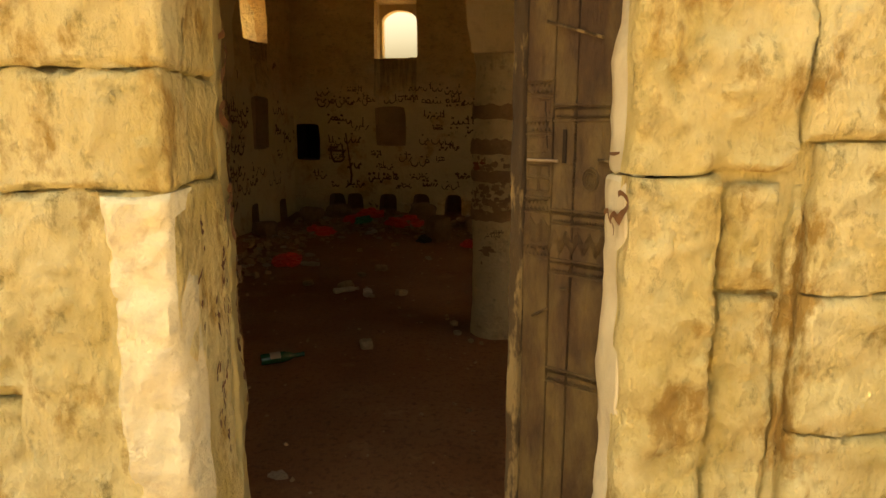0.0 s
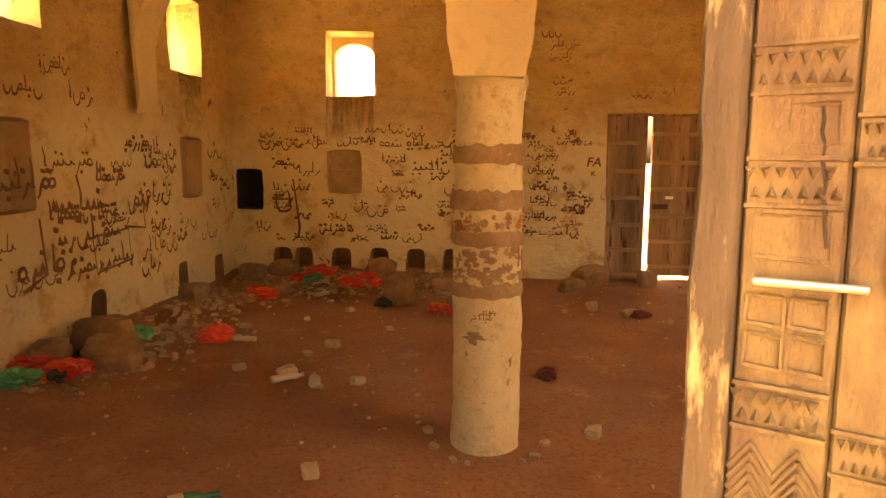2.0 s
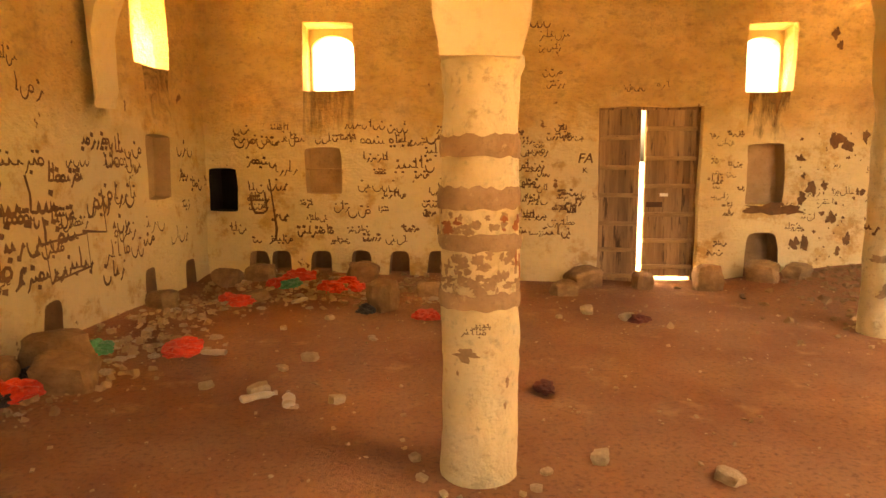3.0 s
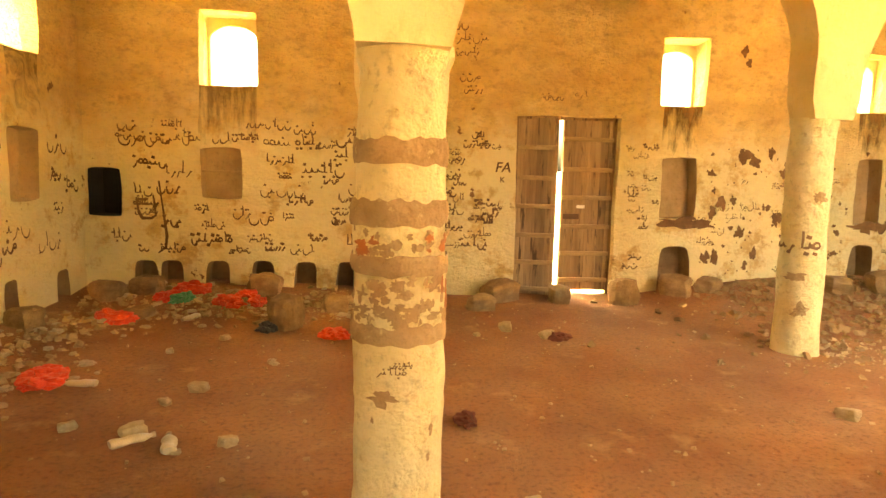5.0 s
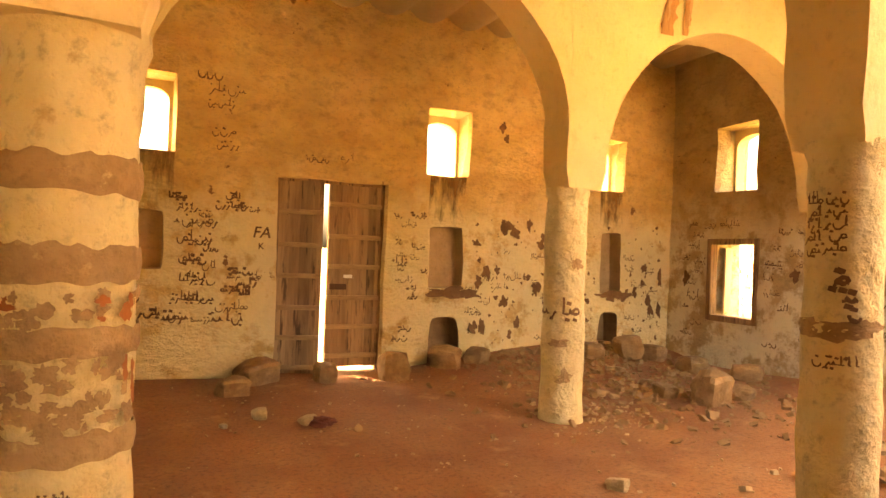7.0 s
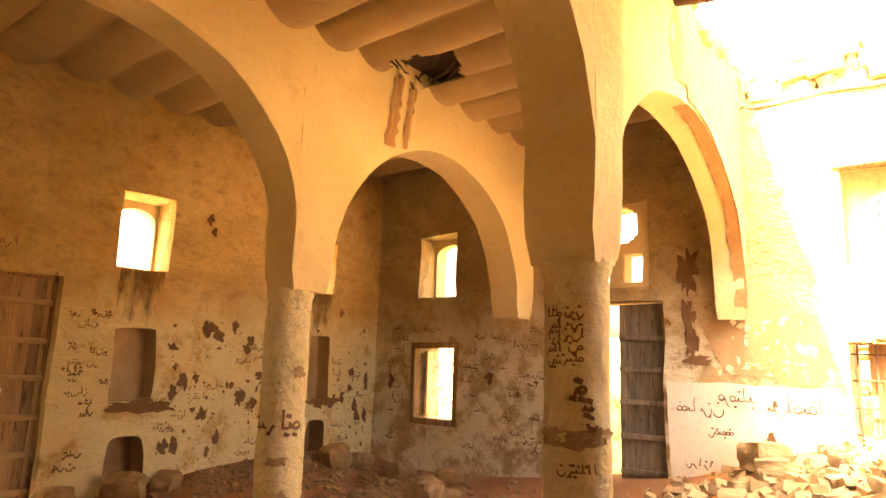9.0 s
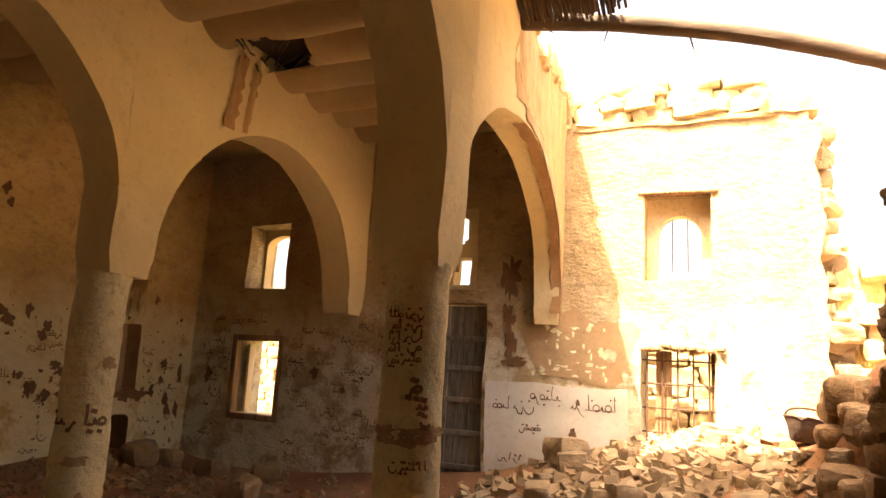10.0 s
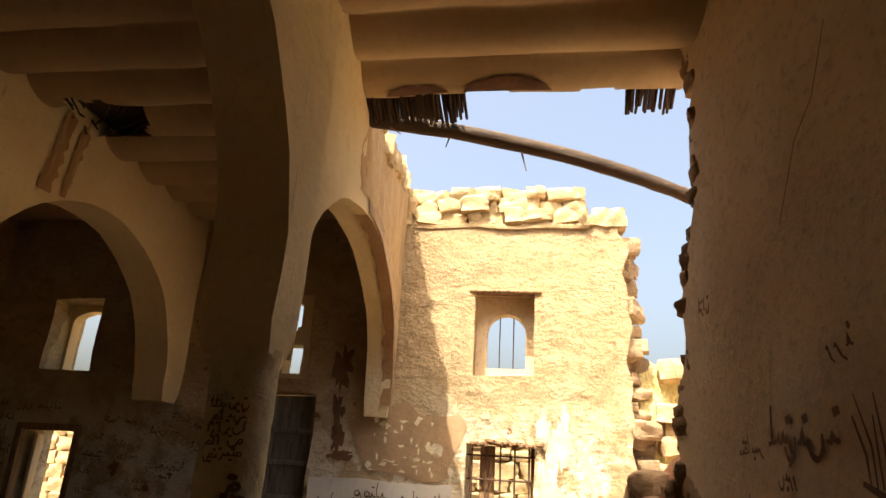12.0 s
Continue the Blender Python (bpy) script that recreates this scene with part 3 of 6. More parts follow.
NORTH = Matrix(((1, 0, 0, 0), (0, 1, 0, 8.8), (0, 0, 1, 0), (0, 0, 0, 1)))
WEST = Matrix(((0, -1, 0, -1.6), (1, 0, 0, 0), (0, 0, 1, 0), (0, 0, 0, 1)))
HIGH = "small round-headed opening in a deep plastered window recess"
for i, (m, u0, u1, z0, z1) in enumerate(((NORTH, -0.44, 0.14, 2.17, 2.90), (NORTH, 1.45, 1.90, 2.12, 2.83), (NORTH, 4.42, 4.93, 2.12, 2.83), (NORTH, 6.69, 7.1, 2.12, 2.75),
                                         (WEST, 7.32, 8.02, 2.28, 3.05), (WEST, 4.86, 5.48, 2.3, 3.0),
                                         (EAST, east_u(7.50), east_u(8.08), 2.12, 2.90), (EAST, east_u(2.865), east_u(3.46), 2.225, 3.06))):
    w, h = u1 - u0 + 0.06, z1 - z0 + 0.06
    ob = window_plate("window_%d" % (i + 1), m @ Matrix.Translation(((u0 + u1) / 2, 0.36 if m is WEST else 0.27, z0 - 0.03)), w, h, 0.08 if i < 7 else 0.13, 0.12 if i < 7 else 0.2, 0.05 if i < 7 else 0.14, 0.14, M_arch if i < 7 else M_mud, HIGH)
    if i == 7:
        for k in (-0.07, 0.07):
            bm = bmesh.new()
            c = m @ Vector(((u0 + u1) / 2 + k, 0.36, 0))
            rod(bm, (c.x, c.y, z0 + 0.05), (c.x, c.y, z1 - 0.15), 0.006)
            part("bar", bm, M_iron, ob, "thin upright iron bar")
ew = east_u
panel = relief(EAST, ew(5.12) - 0.02, ew(5.86) + 0.02, 2.09, 3.01, 0.2, [(ew(5.20), ew(5.38), 2.17, 2.46, None), (ew(5.54), ew(5.79), 2.17, 2.46, None), (ew(5.24), ew(5.58), 2.65, 2.88, None), (ew(5.28), ew(5.54), 2.61, 2.92, None), (ew(5.33), ew(5.49), 2.58, 2.95, None)], step=0.06, seed=3.0, amount=0.012)
bmesh.ops.translate(panel, verts=panel.verts, vec=EAST.to_3x3() @ Vector((0, 0.012, 0)))
softened(thing("window_10", panel, M_arch, "oval light above two small square ones over the side door", "window", kind="structure"), 0.015)


def wooden_frame(name, m, u0, u1, z0, z1, d, wide, deep, label, sill=True):
    ob = holder(name, m @ Matrix.Translation(((u0 + u1) / 2, d, z0)), label, "window", kind="structure")
    rails = [("upright", u0, u0 + wide, z0, z1), ("upright", u1 - wide, u1, z0, z1), ("head", u0 + wide, u1 - wide, z1 - wide, z1)]
    if sill:
        rails.append(("sill", u0 + wide, u1 - wide, z0, z0 + wide))
    for nm, a, b, c, e in rails:
        bm = bmesh.new()
        box(bm, (a, d, c), (b, d + deep, e))
        bevel(bm, 0.006)
        roughen(bm, 6, 0.006)
        bmesh.ops.transform(bm, matrix=m, verts=bm.verts)
        part(nm, bm, M_wood, ob)
    return ob


wf = wooden_frame("window_9", EAST, ew(7.44), ew(8.17), 0.60, 1.57, -0.015, 0.07, 0.10, "low window in a dark wooden frame with one shutter")
bm = bmesh.new()
box(bm, (0, 0, 0), (0.28, 0.03, 0.76))
bevel(bm, 0.005)
bmesh.ops.transform(bm, matrix=EAST @ Matrix.Translation((ew(8.06), 0.14, 0.70)) @ pose(0, 0, 0, 0, 0, 66), verts=bm.verts)
part("shutter", bm, surface("bleached_wood", (0.50, 0.38, 0.24), (0.58, 0.46, 0.31), 0.8, 10, 2, 0.4, stretch=(8, 8, 0.8)), wf, "bleached plank shutter standing open")


def grille():
    a, b, z0, z1, d = ew(2.86), ew(3.49), 0.77, 1.59, 0.10
    ob = holder("window_grille", EAST @ Matrix.Translation(((a + b) / 2, d, z0)), "rusty iron grille set in a broken low window", "grille")
    for k in range(5):
        u = a + 0.05 + (b - a - 0.1) * k / 4
        bm = bmesh.new()
        rod(bm, EAST @ Vector((u, d, z0 - 0.03)), EAST @ Vector((u, d, z1 + 0.02)), 0.009)
        part("upright_bar", bm, M_iron, ob)
    for k in range(4):
        z = z0 + 0.09 + (z1 - z0 - 0.18) * k / 3
        bm = bmesh.new()
        rod(bm, EAST @ Vector((a - 0.02, d + 0.012, z)), EAST @ Vector((b + 0.02, d + 0.012, z)), 0.008)
        part("cross_bar", bm, M_iron, ob)
    for k in range(9):
        bm = bmesh.new()
        z = z1 + 0.02 + RNG.uniform(-0.015, 0.03)
        u = a - 0.08 + k * 0.075
        rod(bm, EAST @ Vector((u, -0.03, z)), EAST @ Vector((u + 0.13, 0.04 + RNG.uniform(0, 0.05), z + RNG.uniform(-0.02, 0.02))), 0.022, 7)
        part("lintel_stick", bm, M_wood, ob)
    for u0, u1 in ((a - 0.01, a + 0.035), (b - 0.26, b - 0.12)):
        bm = bmesh.new()
        box(bm, (u0, d + 0.06, z0 - 0.02), (u1, d + 0.10, z1))
        bevel(bm, 0.005)
        bmesh.ops.transform(bm, matrix=EAST, verts=bm.verts)
        part("plank", bm, M_wood, ob)


grille()


# ---- doors ----
def plank_leaf(name, m, w, h, planks, battens, label, mat, bare=None):
    """A plank door leaf: u across, z up, battens on the room side (depth 0 side)."""
    ob = holder(name, m, label, "door", kind="structure")
    for k in range(planks):
        a, b = w * k / planks, w * (k + 1) / planks
        bm = bmesh.new()
        box(bm, (a - 0.004, 0.004 * (k % 2), RNG.uniform(0, 0.02)), (b + 0.004, 0.03 + 0.004 * (k % 2), h - RNG.uniform(0, 0.012)))
        bevel(bm, 0.004, 1)
        bmesh.ops.transform(bm, matrix=m, verts=bm.verts)
        part("plank", bm, mat, ob)
    for a in (0.0, w - 0.055):
        bm = bmesh.new()
        box(bm, (a, -0.014, 0.01), (a + 0.055, 0.004, h - 0.01))
        bevel(bm, 0.004, 1)
        bmesh.ops.transform(bm, matrix=m, verts=bm.verts)
        part("stile", bm, mat, ob)
    for z in battens:
        bm = bmesh.new()
        box(bm, (0.0, -0.034, z), (w, 0.004, z + 0.05))
        bevel(bm, 0.007)
        roughen(bm, 8, 0.004)
        bmesh.ops.transform(bm, matrix=m, verts=bm.verts)
        part("batten", bm, bare or mat, ob)
    return ob


M_door = surface("weathered_door_wood", (0.17, 0.105, 0.058), (0.30, 0.20, 0.115), 0.85, 5, 1.1, 0.6, (0.075, 0.045, 0.025), 0.56, stretch=(7, 7, 0.7), vary=0.5)
M_batten = surface("bleached_batten", (0.27, 0.175, 0.095), (0.38, 0.265, 0.15), 0.85, 14, 2.5, 0.5, (0.2, 0.12, 0.06), 0.6, stretch=(1, 7, 7), vary=0.2)
ROWS_Z = (0.10, 0.40, 0.70, 1.02, 1.33, 1.66)
wooden_frame("door_1_frame", NORTH, 2.84, 4.0, -0.02, 1.99, 0.10, 0.05, 0.12, "weathered wooden frame of the far door", sill=False)
bl = plank_leaf("door_1", NORTH @ Matrix.Translation((2.89, 0.14, -0.05)) @ pose(0, 0, 0, 0, 0, -13), 0.44, 2.01, 4, ROWS_Z, "weathered plank door leaf with battens, standing ajar", M_door, M_batten)
br = plank_leaf("door_2", NORTH @ Matrix.Translation((3.40, 0.13, 0.05)), 0.56, 1.91, 4, ROWS_Z, "weathered plank door leaf with battens and a latch, closed", M_door, M_batten)
bm = bmesh.new()
box(bm, (3.42, 8.885, 0.86), (3.60, 8.91, 0.92))
bevel(bm, 0.005)
part("latch", bm, M_iron, br, "dark iron latch")
# Bright metal plate added for the daylight through a small hole in the leaf.
bm = bmesh.new()
box(bm, (3.57, 8.892, 0.98), (3.66, 8.902, 1.015))
part("tin_plate", bm, surface("bright_daylight_metal", (0.8, 0.78, 0.72), (0.7, 0.68, 0.62), 0.3, 10, 3, 0.1, metal=0.9), br, "small bright plate standing in for daylight through a hole")

wooden_frame("door_3_frame", EAST, ew(4.95), ew(5.85), 0.02, 2.02, 0.05, 0.045, 0.12, "dark wooden frame of the side door", sill=False)
M_grey = surface("grey_door_wood", (0.13, 0.115, 0.095), (0.22, 0.19, 0.15), 0.85, 14, 2.5, 0.6, (0.08, 0.06, 0.045), 0.55, stretch=(7, 7, 1.0), vary=0.4)
plank_leaf("door_3", EAST @ Matrix.Translation((ew(4.99), 0.10, 0.08)), 0.485, 1.89, 3, (0.25, 0.58, 0.9, 1.22, 1.52), "grey weathered plank door leaf with battens", M_grey)


# ---- entrance: stone facade and carved door ----
FU, FD = Vector((0.822, 0.144, 0)).normalized(), Vector((-0.144, 0.822, 0)).normalized()
FACE = Matrix(((FU.x * 0.931, FD.x, 0, 1.078), (FU.y * 0.931, FD.y, 0, 1.056), (0, 0, 1, -0.09), (0, 0, 0, 1)))


def facade():
    """Backing of mortar behind the stones, with the doorway left open; then the stones, one by one."""
    holes = [(-0.06, 0.985, -0.2, 2.05, None)]
    wall = softened(thing("wall_entrance", relief(FACE @ Matrix.Translation((0, 0.035, 0)), -2.6, 1.9, -0.2, CEIL + 0.25, 0.1, holes, seed=6.0, amount=0.01), M_stone,
                          "rough yellow limestone facade round the doorway", "wall", kind="structure"))
    courses = [-0.10, 0.22, 0.45, 0.70, 0.96, 1.195, 1.365, 1.58, 1.87, 2.12, 2.45, 2.75, 3.1, 3.45, 3.8, 4.1]
    rects = []
    for z0, z1 in zip(courses, courses[1:]):
        if z0 < 1.3:
            right = -0.145 if z0 > 0.9 else -0.16
        elif z0 < 2.0:
            right = 0.0
        else:
            right = 1.25
        u = right
        k = 0
        while u > -2.5:
            w = RNG.uniform(0.30, 0.5) if (k or z0 > 1.3 or z0 < 0.5) else RNG.uniform(0.24, 0.34)
            rects.append((max(-2.55, u - w), u, z0, z1, M_stone, 0.0))
            u -= w
            k += 1
    rects.append((-0.14, 0.0, -0.1, 1.36, M_pale, 0.012))
    rects += [(0.896, 1.25, 1.39, 1.93, M_stone, 0.0), (0.896, 1.25, 1.93, 2.12, M_stone, 0.0), (0.90, 1.095, -0.1, 1.39, M_stone, 0.012), (1.105, 1.225, 1.165, 1.375, M_stone, -0.01),
              (1.105, 1.24, 0.55, 1.16, M_stone, -0.012), (1.105, 1.24, -0.1, 0.55, M_stone, -0.01), (1.245, 1.28, 0.3, 1.38, M_stone, -0.02)]
    for z0, z1 in ((-0.1, 0.45), (0.45, 0.86), (0.86, 1.155), (1.155, 1.45), (1.45, 1.92), (1.92, 2.3), (2.3, 2.7), (2.7, 3.1), (3.1, 3.6), (3.6, 4.1)):
        rects.append((1.285 if z0 < 1.4 else 1.25, 1.7 + RNG.uniform(-0.05, 0.1), z0, z1, M_stone, 0.004))
    for u0, u1, z0, z1, mat, proud in rects:
        bm = bmesh.new()
        step = 0.015 if u1 > -0.75 and 0.4 < (z0 + z1) / 2 < 2.0 else 0.08
        g = 0.003
        nu, nz = max(3, int((u1 - u0) / step)), max(3, int((z1 - z0) / step))
        lip = 0.028
        def at(i, k, d):
            return (u0 + g + (u1 - u0 - 2 * g) * i / nu, d, z0 + g + (z1 - z0 - 2 * g) * k / nz)
        front = [[None] * (nu + 1) for _ in range(nz + 1)]
        for k in range(nz + 1):
            for i in range(nu + 1):
                edge = i in (0, nu) or k in (0, nz)
                u, d, z = at(i, k, -proud)
                near = min(u - u0, u1 - u, z - z0, z1 - z)
                d += lip * 0.62 * max(0.0, 1.0 - near / 0.022) ** 2
                w = FACE @ Vector((u, d, z))
                d += 0.008 * noise.noise(w * 5.5) + 0.020 * noise.noise(Vector((w.x, w.y, w.z * 0.7)) * 15) + 0.024 * abs(noise.noise(w * 22)) + 0.012 * noise.noise(w * 48) - 0.004
                if edge:
                    u += 0.009 * noise.noise(w * 11 + Vector((3, 1, 2)))
                    z += 0.009 * noise.noise(w * 11 + Vector((7, 4, 2)))
                front[k][i] = bm.verts.new((u, d, z))
        rim = [(0, i) for i in range(nu)] + [(k, nu) for k in range(nz)] + [(nz, i) for i in range(nu, 0, -1)] + [(k, 0) for k in range(nz, 0, -1)]
        for k in range(nz):
            for i in range(nu):
                bm.faces.new((front[k][i], front[k][i + 1], front[k + 1][i + 1], front[k + 1][i]))
        behind = [bm.verts.new((front[k][i].co.x, 0.05 if 0.85 < u0 < 0.95 else 0.12, front[k][i].co.z)) for k, i in rim]
        for j, (k, i) in enumerate(rim):
            k2, i2 = rim[(j + 1) % len(rim)]
            bm.faces.new((front[k][i], front[k2][i2], behind[(j + 1) % len(rim)], behind[j]))
        bmesh.ops.transform(bm, matrix=FACE, verts=bm.verts)
        part("stone_block", bm, mat, wall, smooth=60)
    return wall


def jambs():
    """Reveals of the doorway: stones from the facade inwards, then plaster."""
    def slab(name, pts, z0, z1, mat, label, seed):
        bm = bmesh.new()
        rows = max(2, int((z1 - z0) / 0.035))
        loops = []
        dense = []
        for p, q in zip(pts, pts[1:] + pts[:1]):
            n = max(1, int(math.hypot(q[0] - p[0], q[1] - p[1]) / 0.035))
            dense += [(p[0] + (q[0] - p[0]) * i / n, p[1] + (q[1] - p[1]) * i / n) for i in range(n)]
        for k in range(rows + 1):
            z = z0 + (z1 - z0) * k / rows
            ring = []
            for x, y in dense:
                p = Vector((x, y, z))
                ring.append(bm.verts.new(p + wobble(p, 4.0, 0.016, seed) + wobble(p, 13.0, 0.010, seed) + wobble(p, 30.0, 0.005, seed)))
            loops.append(ring)
        n = len(dense)
        for a, b in zip(loops, loops[1:]):
            for i in range(n):
                bm.faces.new((a[i], a[(i + 1) % n], b[(i + 1) % n], b[i]))
        bm.faces.new(loops[0]), bm.faces.new(loops[-1])
        return softened(thing(name, bm, mat, label, "door jamb", kind="structure", smooth=50), 0.012)
    left = [(1.075, 1.06), (1.014, 1.375), (0.76, 1.36), (0.76, 1.0)]
    for z0, z1, sd in ((-0.19, 1.265, 1.0), (1.272, 1.49, 2.0), (1.496, 1.99, 3.0)):
        slab("jamb_left", left, z0, z1, M_stone, "rough limestone reveal of the doorway", sd)
    slab("jamb_left", [(1.013, 1.38), (0.93, 1.60), (0.68, 1.55), (0.68, 1.37)], -0.19, 1.99, M_edge, "plastered inner edge of the doorway with brown scrawls", 4.0)
    for z0, z1, sd in ((-0.19, 1.295, 5.0), (1.302, 1.99, 6.0)):
        slab("jamb_right", [(1.908, 1.214), (1.958, 1.25), (2.16, 1.32), (2.16, 1.42), (1.905, 1.40), (1.88, 1.36)], z0, z1, M_reveal, "pale plastered reveal of the doorway", sd)
    slab("lintel", [(0.7, 1.0), (2.2, 1.26), (2.15, 1.46), (0.7, 1.5)], 1.995, 2.2, M_stone, "stone lintel over the doorway", 7.0)


facade()
jambs()

LEAF_A = Vector((1.950, 1.430, 0.159))
LU = Vector((-0.857, 0.515, 0))
LEAF = Matrix(((LU.x * 0.66, -LU.y, 0, LEAF_A.x), (LU.y * 0.66, LU.x, 0, LEAF_A.y), (0, 0, 0.83, LEAF_A.z), (0, 0, 0, 1)))
M_carved = surface("carved_brown_door_wood", (0.043, 0.021, 0.008), (0.078, 0.042, 0.016), 0.55, 30, 3.6, 1.0, (0.19, 0.135, 0.05), 0.42, stretch=(1.5, 1.5, 0.6), thick=0.03, sharp=0.36)
# Near-black colour gives the shade inside the splits; the strips themselves are raised.
M_split = surface("shaded_split", (0.012, 0.007, 0.003), (0.022, 0.013, 0.006), 0.95, 30, 6, 0.6)
M_worn = surface("worn_door_edge", (0.085, 0.056, 0.024), (0.04, 0.025, 0.012), 0.75, 30, 6, 1.0, (0.27, 0.20, 0.095), 0.5, stretch=(1.6, 1.6, 0.45), thick=0.03)


def carved_door():
    """One thick leaf swung into the room: u from the hinge to the free edge, carved side towards -depth."""
    ob = holder("door_4", pose(LEAF_A.x, LEAF_A.y, 0), "thick carved wooden entrance door leaf standing open", "door", kind="structure")

    def add(name, bm, mat, label="", smooth=35.0):
        bmesh.ops.transform(bm, matrix=LEAF, verts=bm.verts)
        return part(name, bm, mat, ob, label, smooth)

    for k, (a, b) in enumerate(((-0.12, -0.002), (0.0, 0.19), (0.1915, 0.275), (0.2765, 0.385))):
        bm = bmesh.new()
        box(bm, (a, 0.0, -0.26), (b, 0.05, 2.1))
        bmesh.ops.subdivide_edges(bm, edges=[e for e in bm.edges if abs(e.verts[0].co.z - e.verts[1].co.z) > 1], cuts=26)
        for v in bm.verts:
            v.co.y += 0.005 * noise.noise((v.co.x * 9, k * 5, v.co.z * 5)) if v.co.y > 0.03 else 0
        bevel(bm, 0.004, 1)
        add("plank", bm, M_carved)
    bm = bmesh.new()
    box(bm, (0.388, -0.02, -0.28), (0.44, 0.06, 2.12))
    bmesh.ops.subdivide_edges(bm, edges=[e for e in bm.edges if abs(e.verts[0].co.z - e.verts[1].co.z) > 1], cuts=90)
    for v in bm.verts:
        v.co.x += (0.006 * noise.noise((v.co.y * 20, 2, v.co.z * 7)) + 0.003 * noise.noise((v.co.y * 30, 9, v.co.z * 23))) if v.co.x > 0.4 else 0
        v.co.y += 0.005 * noise.noise((v.co.y * 20, 7, v.co.z * 9))
    bevel(bm, 0.006, 1)
    add("edge_post", bm, M_worn, "splintered free edge of the door")
    for z, u0, u1, tilt in ((1.385, 0.25, 0.365, 0.0), (1.385, -0.01, 0.095, 0.008), (1.70, 0.10, 0.30, 0.05), (0.965, 0.27, 0.33, -0.03), (1.03, 0.2, 0.22, 0.0)):
        bm = bmesh.new()
        rod(bm, (u0, 0.056, z), (u1, 0.062, z + tilt), 0.0042)
        add("iron_pin", bm, surface("bright_iron", (0.55, 0.45, 0.32), (0.4, 0.3, 0.2), 0.4, 20, 5, 0.2, metal=0.7) if z == 1.385 and u0 > 0 else M_worn, "bent iron pin")
    # carving: rows of small raised teeth, nested chevrons and a ring
    def tooth(bm, u, z, w, h, up):
        d0, d1 = 0.050, 0.059
        tip = (u, z + (h if up else -h))
        a, b = (u - w / 2, z), (u + w / 2, z)
        vs = [bm.verts.new((x, d0, q)) for x, q in (a, b, tip)]
        c = bm.verts.new(((a[0] + b[0] + tip[0]) / 3, d1, (a[1] + b[1] + tip[1]) / 3))
        for i in range(3):
            bm.faces.new((vs[i], vs[(i + 1) % 3], c))
    for z in (1.50, 1.215, 1.075, 0.75):
        bm = bmesh.new()
        for k in range(20):
            tooth(bm, 0.06 + k * 0.0105, z, 0.010, 0.012, True)
            tooth(bm, 0.065 + k * 0.0105, z + 0.030, 0.010, 0.012, False)
        for zz in (z - 0.006, z + 0.036):
            rod(bm, (0.05, 0.052, zz), (0.275, 0.052, zz), 0.003, 5)
        add("carved_border", bm, M_carved, "carved row of small teeth")
    bm = bmesh.new()
    for k in range(24):
        tooth(bm, 0.188, 1.22 + k * 0.0115, 0.012, 0.009, True)
    add("carved_border", bm, M_carved, "carved upright row of small teeth")
    bm = bmesh.new()
    for k in range(5):
        pts = [(0.055 + 0.0225 * i, 1.128 + 0.0075 * k + (0.034 if i % 2 else 0.0)) for i in range(11)]
        for p, q in zip(pts, pts[1:]):
            rod(bm, (p[0], 0.051, p[1]), (q[0], 0.051, q[1]), 0.0022, 5)
    add("carved_chevrons", bm, M_carved, "nested carved chevrons")
    bm = bmesh.new()
    for rad in (0.012, 0.02, 0.029):
        pts = [(0.128 + rad * math.cos(2 * math.pi * i / 24), 1.34 + rad * math.sin(2 * math.pi * i / 24)) for i in range(25)]
        for p, q in zip(pts, pts[1:]):
            rod(bm, (p[0], 0.052, p[1]), (q[0], 0.052, q[1]), 0.0035, 5)
    add("carved_ring", bm, M_carved, "carved ring of circles")
    # carving of the outer plank: toothed bands, deep nested chevrons, sunk panels, a split
    for z in (1.244, 1.112, 1.462, 1.565):
        bm = bmesh.new()
        for k in range(6):
            tooth(bm, 0.289 + k * 0.0165, z, 0.0155, 0.014, True)
            tooth(bm, 0.297 + k * 0.0165, z + 0.030, 0.0155, 0.014, False)
        for zz in (z - 0.007, z + 0.037):
            rod(bm, (0.280, 0.051, zz), (0.384, 0.051, zz), 0.0032, 5)
        add("carved_border", bm, M_carved, "carved row of small teeth")
    bm = bmesh.new()
    for k in range(7):
        low = 1.128 + 0.0108 * k
        pts = [(0.281 + 0.0257 * i, min(low + (0.03 if i % 2 else 0.0), 1.234)) for i in range(5)]
        for p, q in zip(pts, pts[1:]):
            rod(bm, (p[0], 0.0505, p[1]), (q[0], 0.0505, q[1]), 0.0031, 5)
    add("carved_chevrons", bm, M_carved, "nested carved chevrons")
    for u, z, w, h in ((0.287, 1.298, 0.04, 0.034), (0.333, 1.298, 0.042, 0.034), (0.287, 1.340, 0.04, 0.03), (0.333, 1.340, 0.042, 0.03), (0.290, 1.405, 0.085, 0.042), (0.290, 1.512, 0.085, 0.036)):
        bm = bmesh.new()
        ring = [(u, z), (u + w, z + 0.002), (u + w - 0.002, z + h), (u + 0.001, z + h - 0.001), (u, z)]
        for p, q in zip(ring, ring[1:]):
            rod(bm, (p[0], 0.0495, p[1]), (q[0], 0.0495, q[1]), 0.0028, 5)
        add("carved_panel", bm, M_carved, "worn carved square panel")
    bm = bmesh.new()
    split = [(0.309 + 0.005 * noise.noise((k * 0.9, 4, 1)) - 0.0012 * k, 1.545 - 0.0115 * k) for k in range(12)]
    for k, (p, q) in enumerate(zip(split, split[1:])):
        rod(bm, (p[0], 0.050, p[1]), (q[0], 0.050, q[1]), 0.0022 + 0.0016 * abs(noise.noise((k * 1.7, 0, 8))), 6)
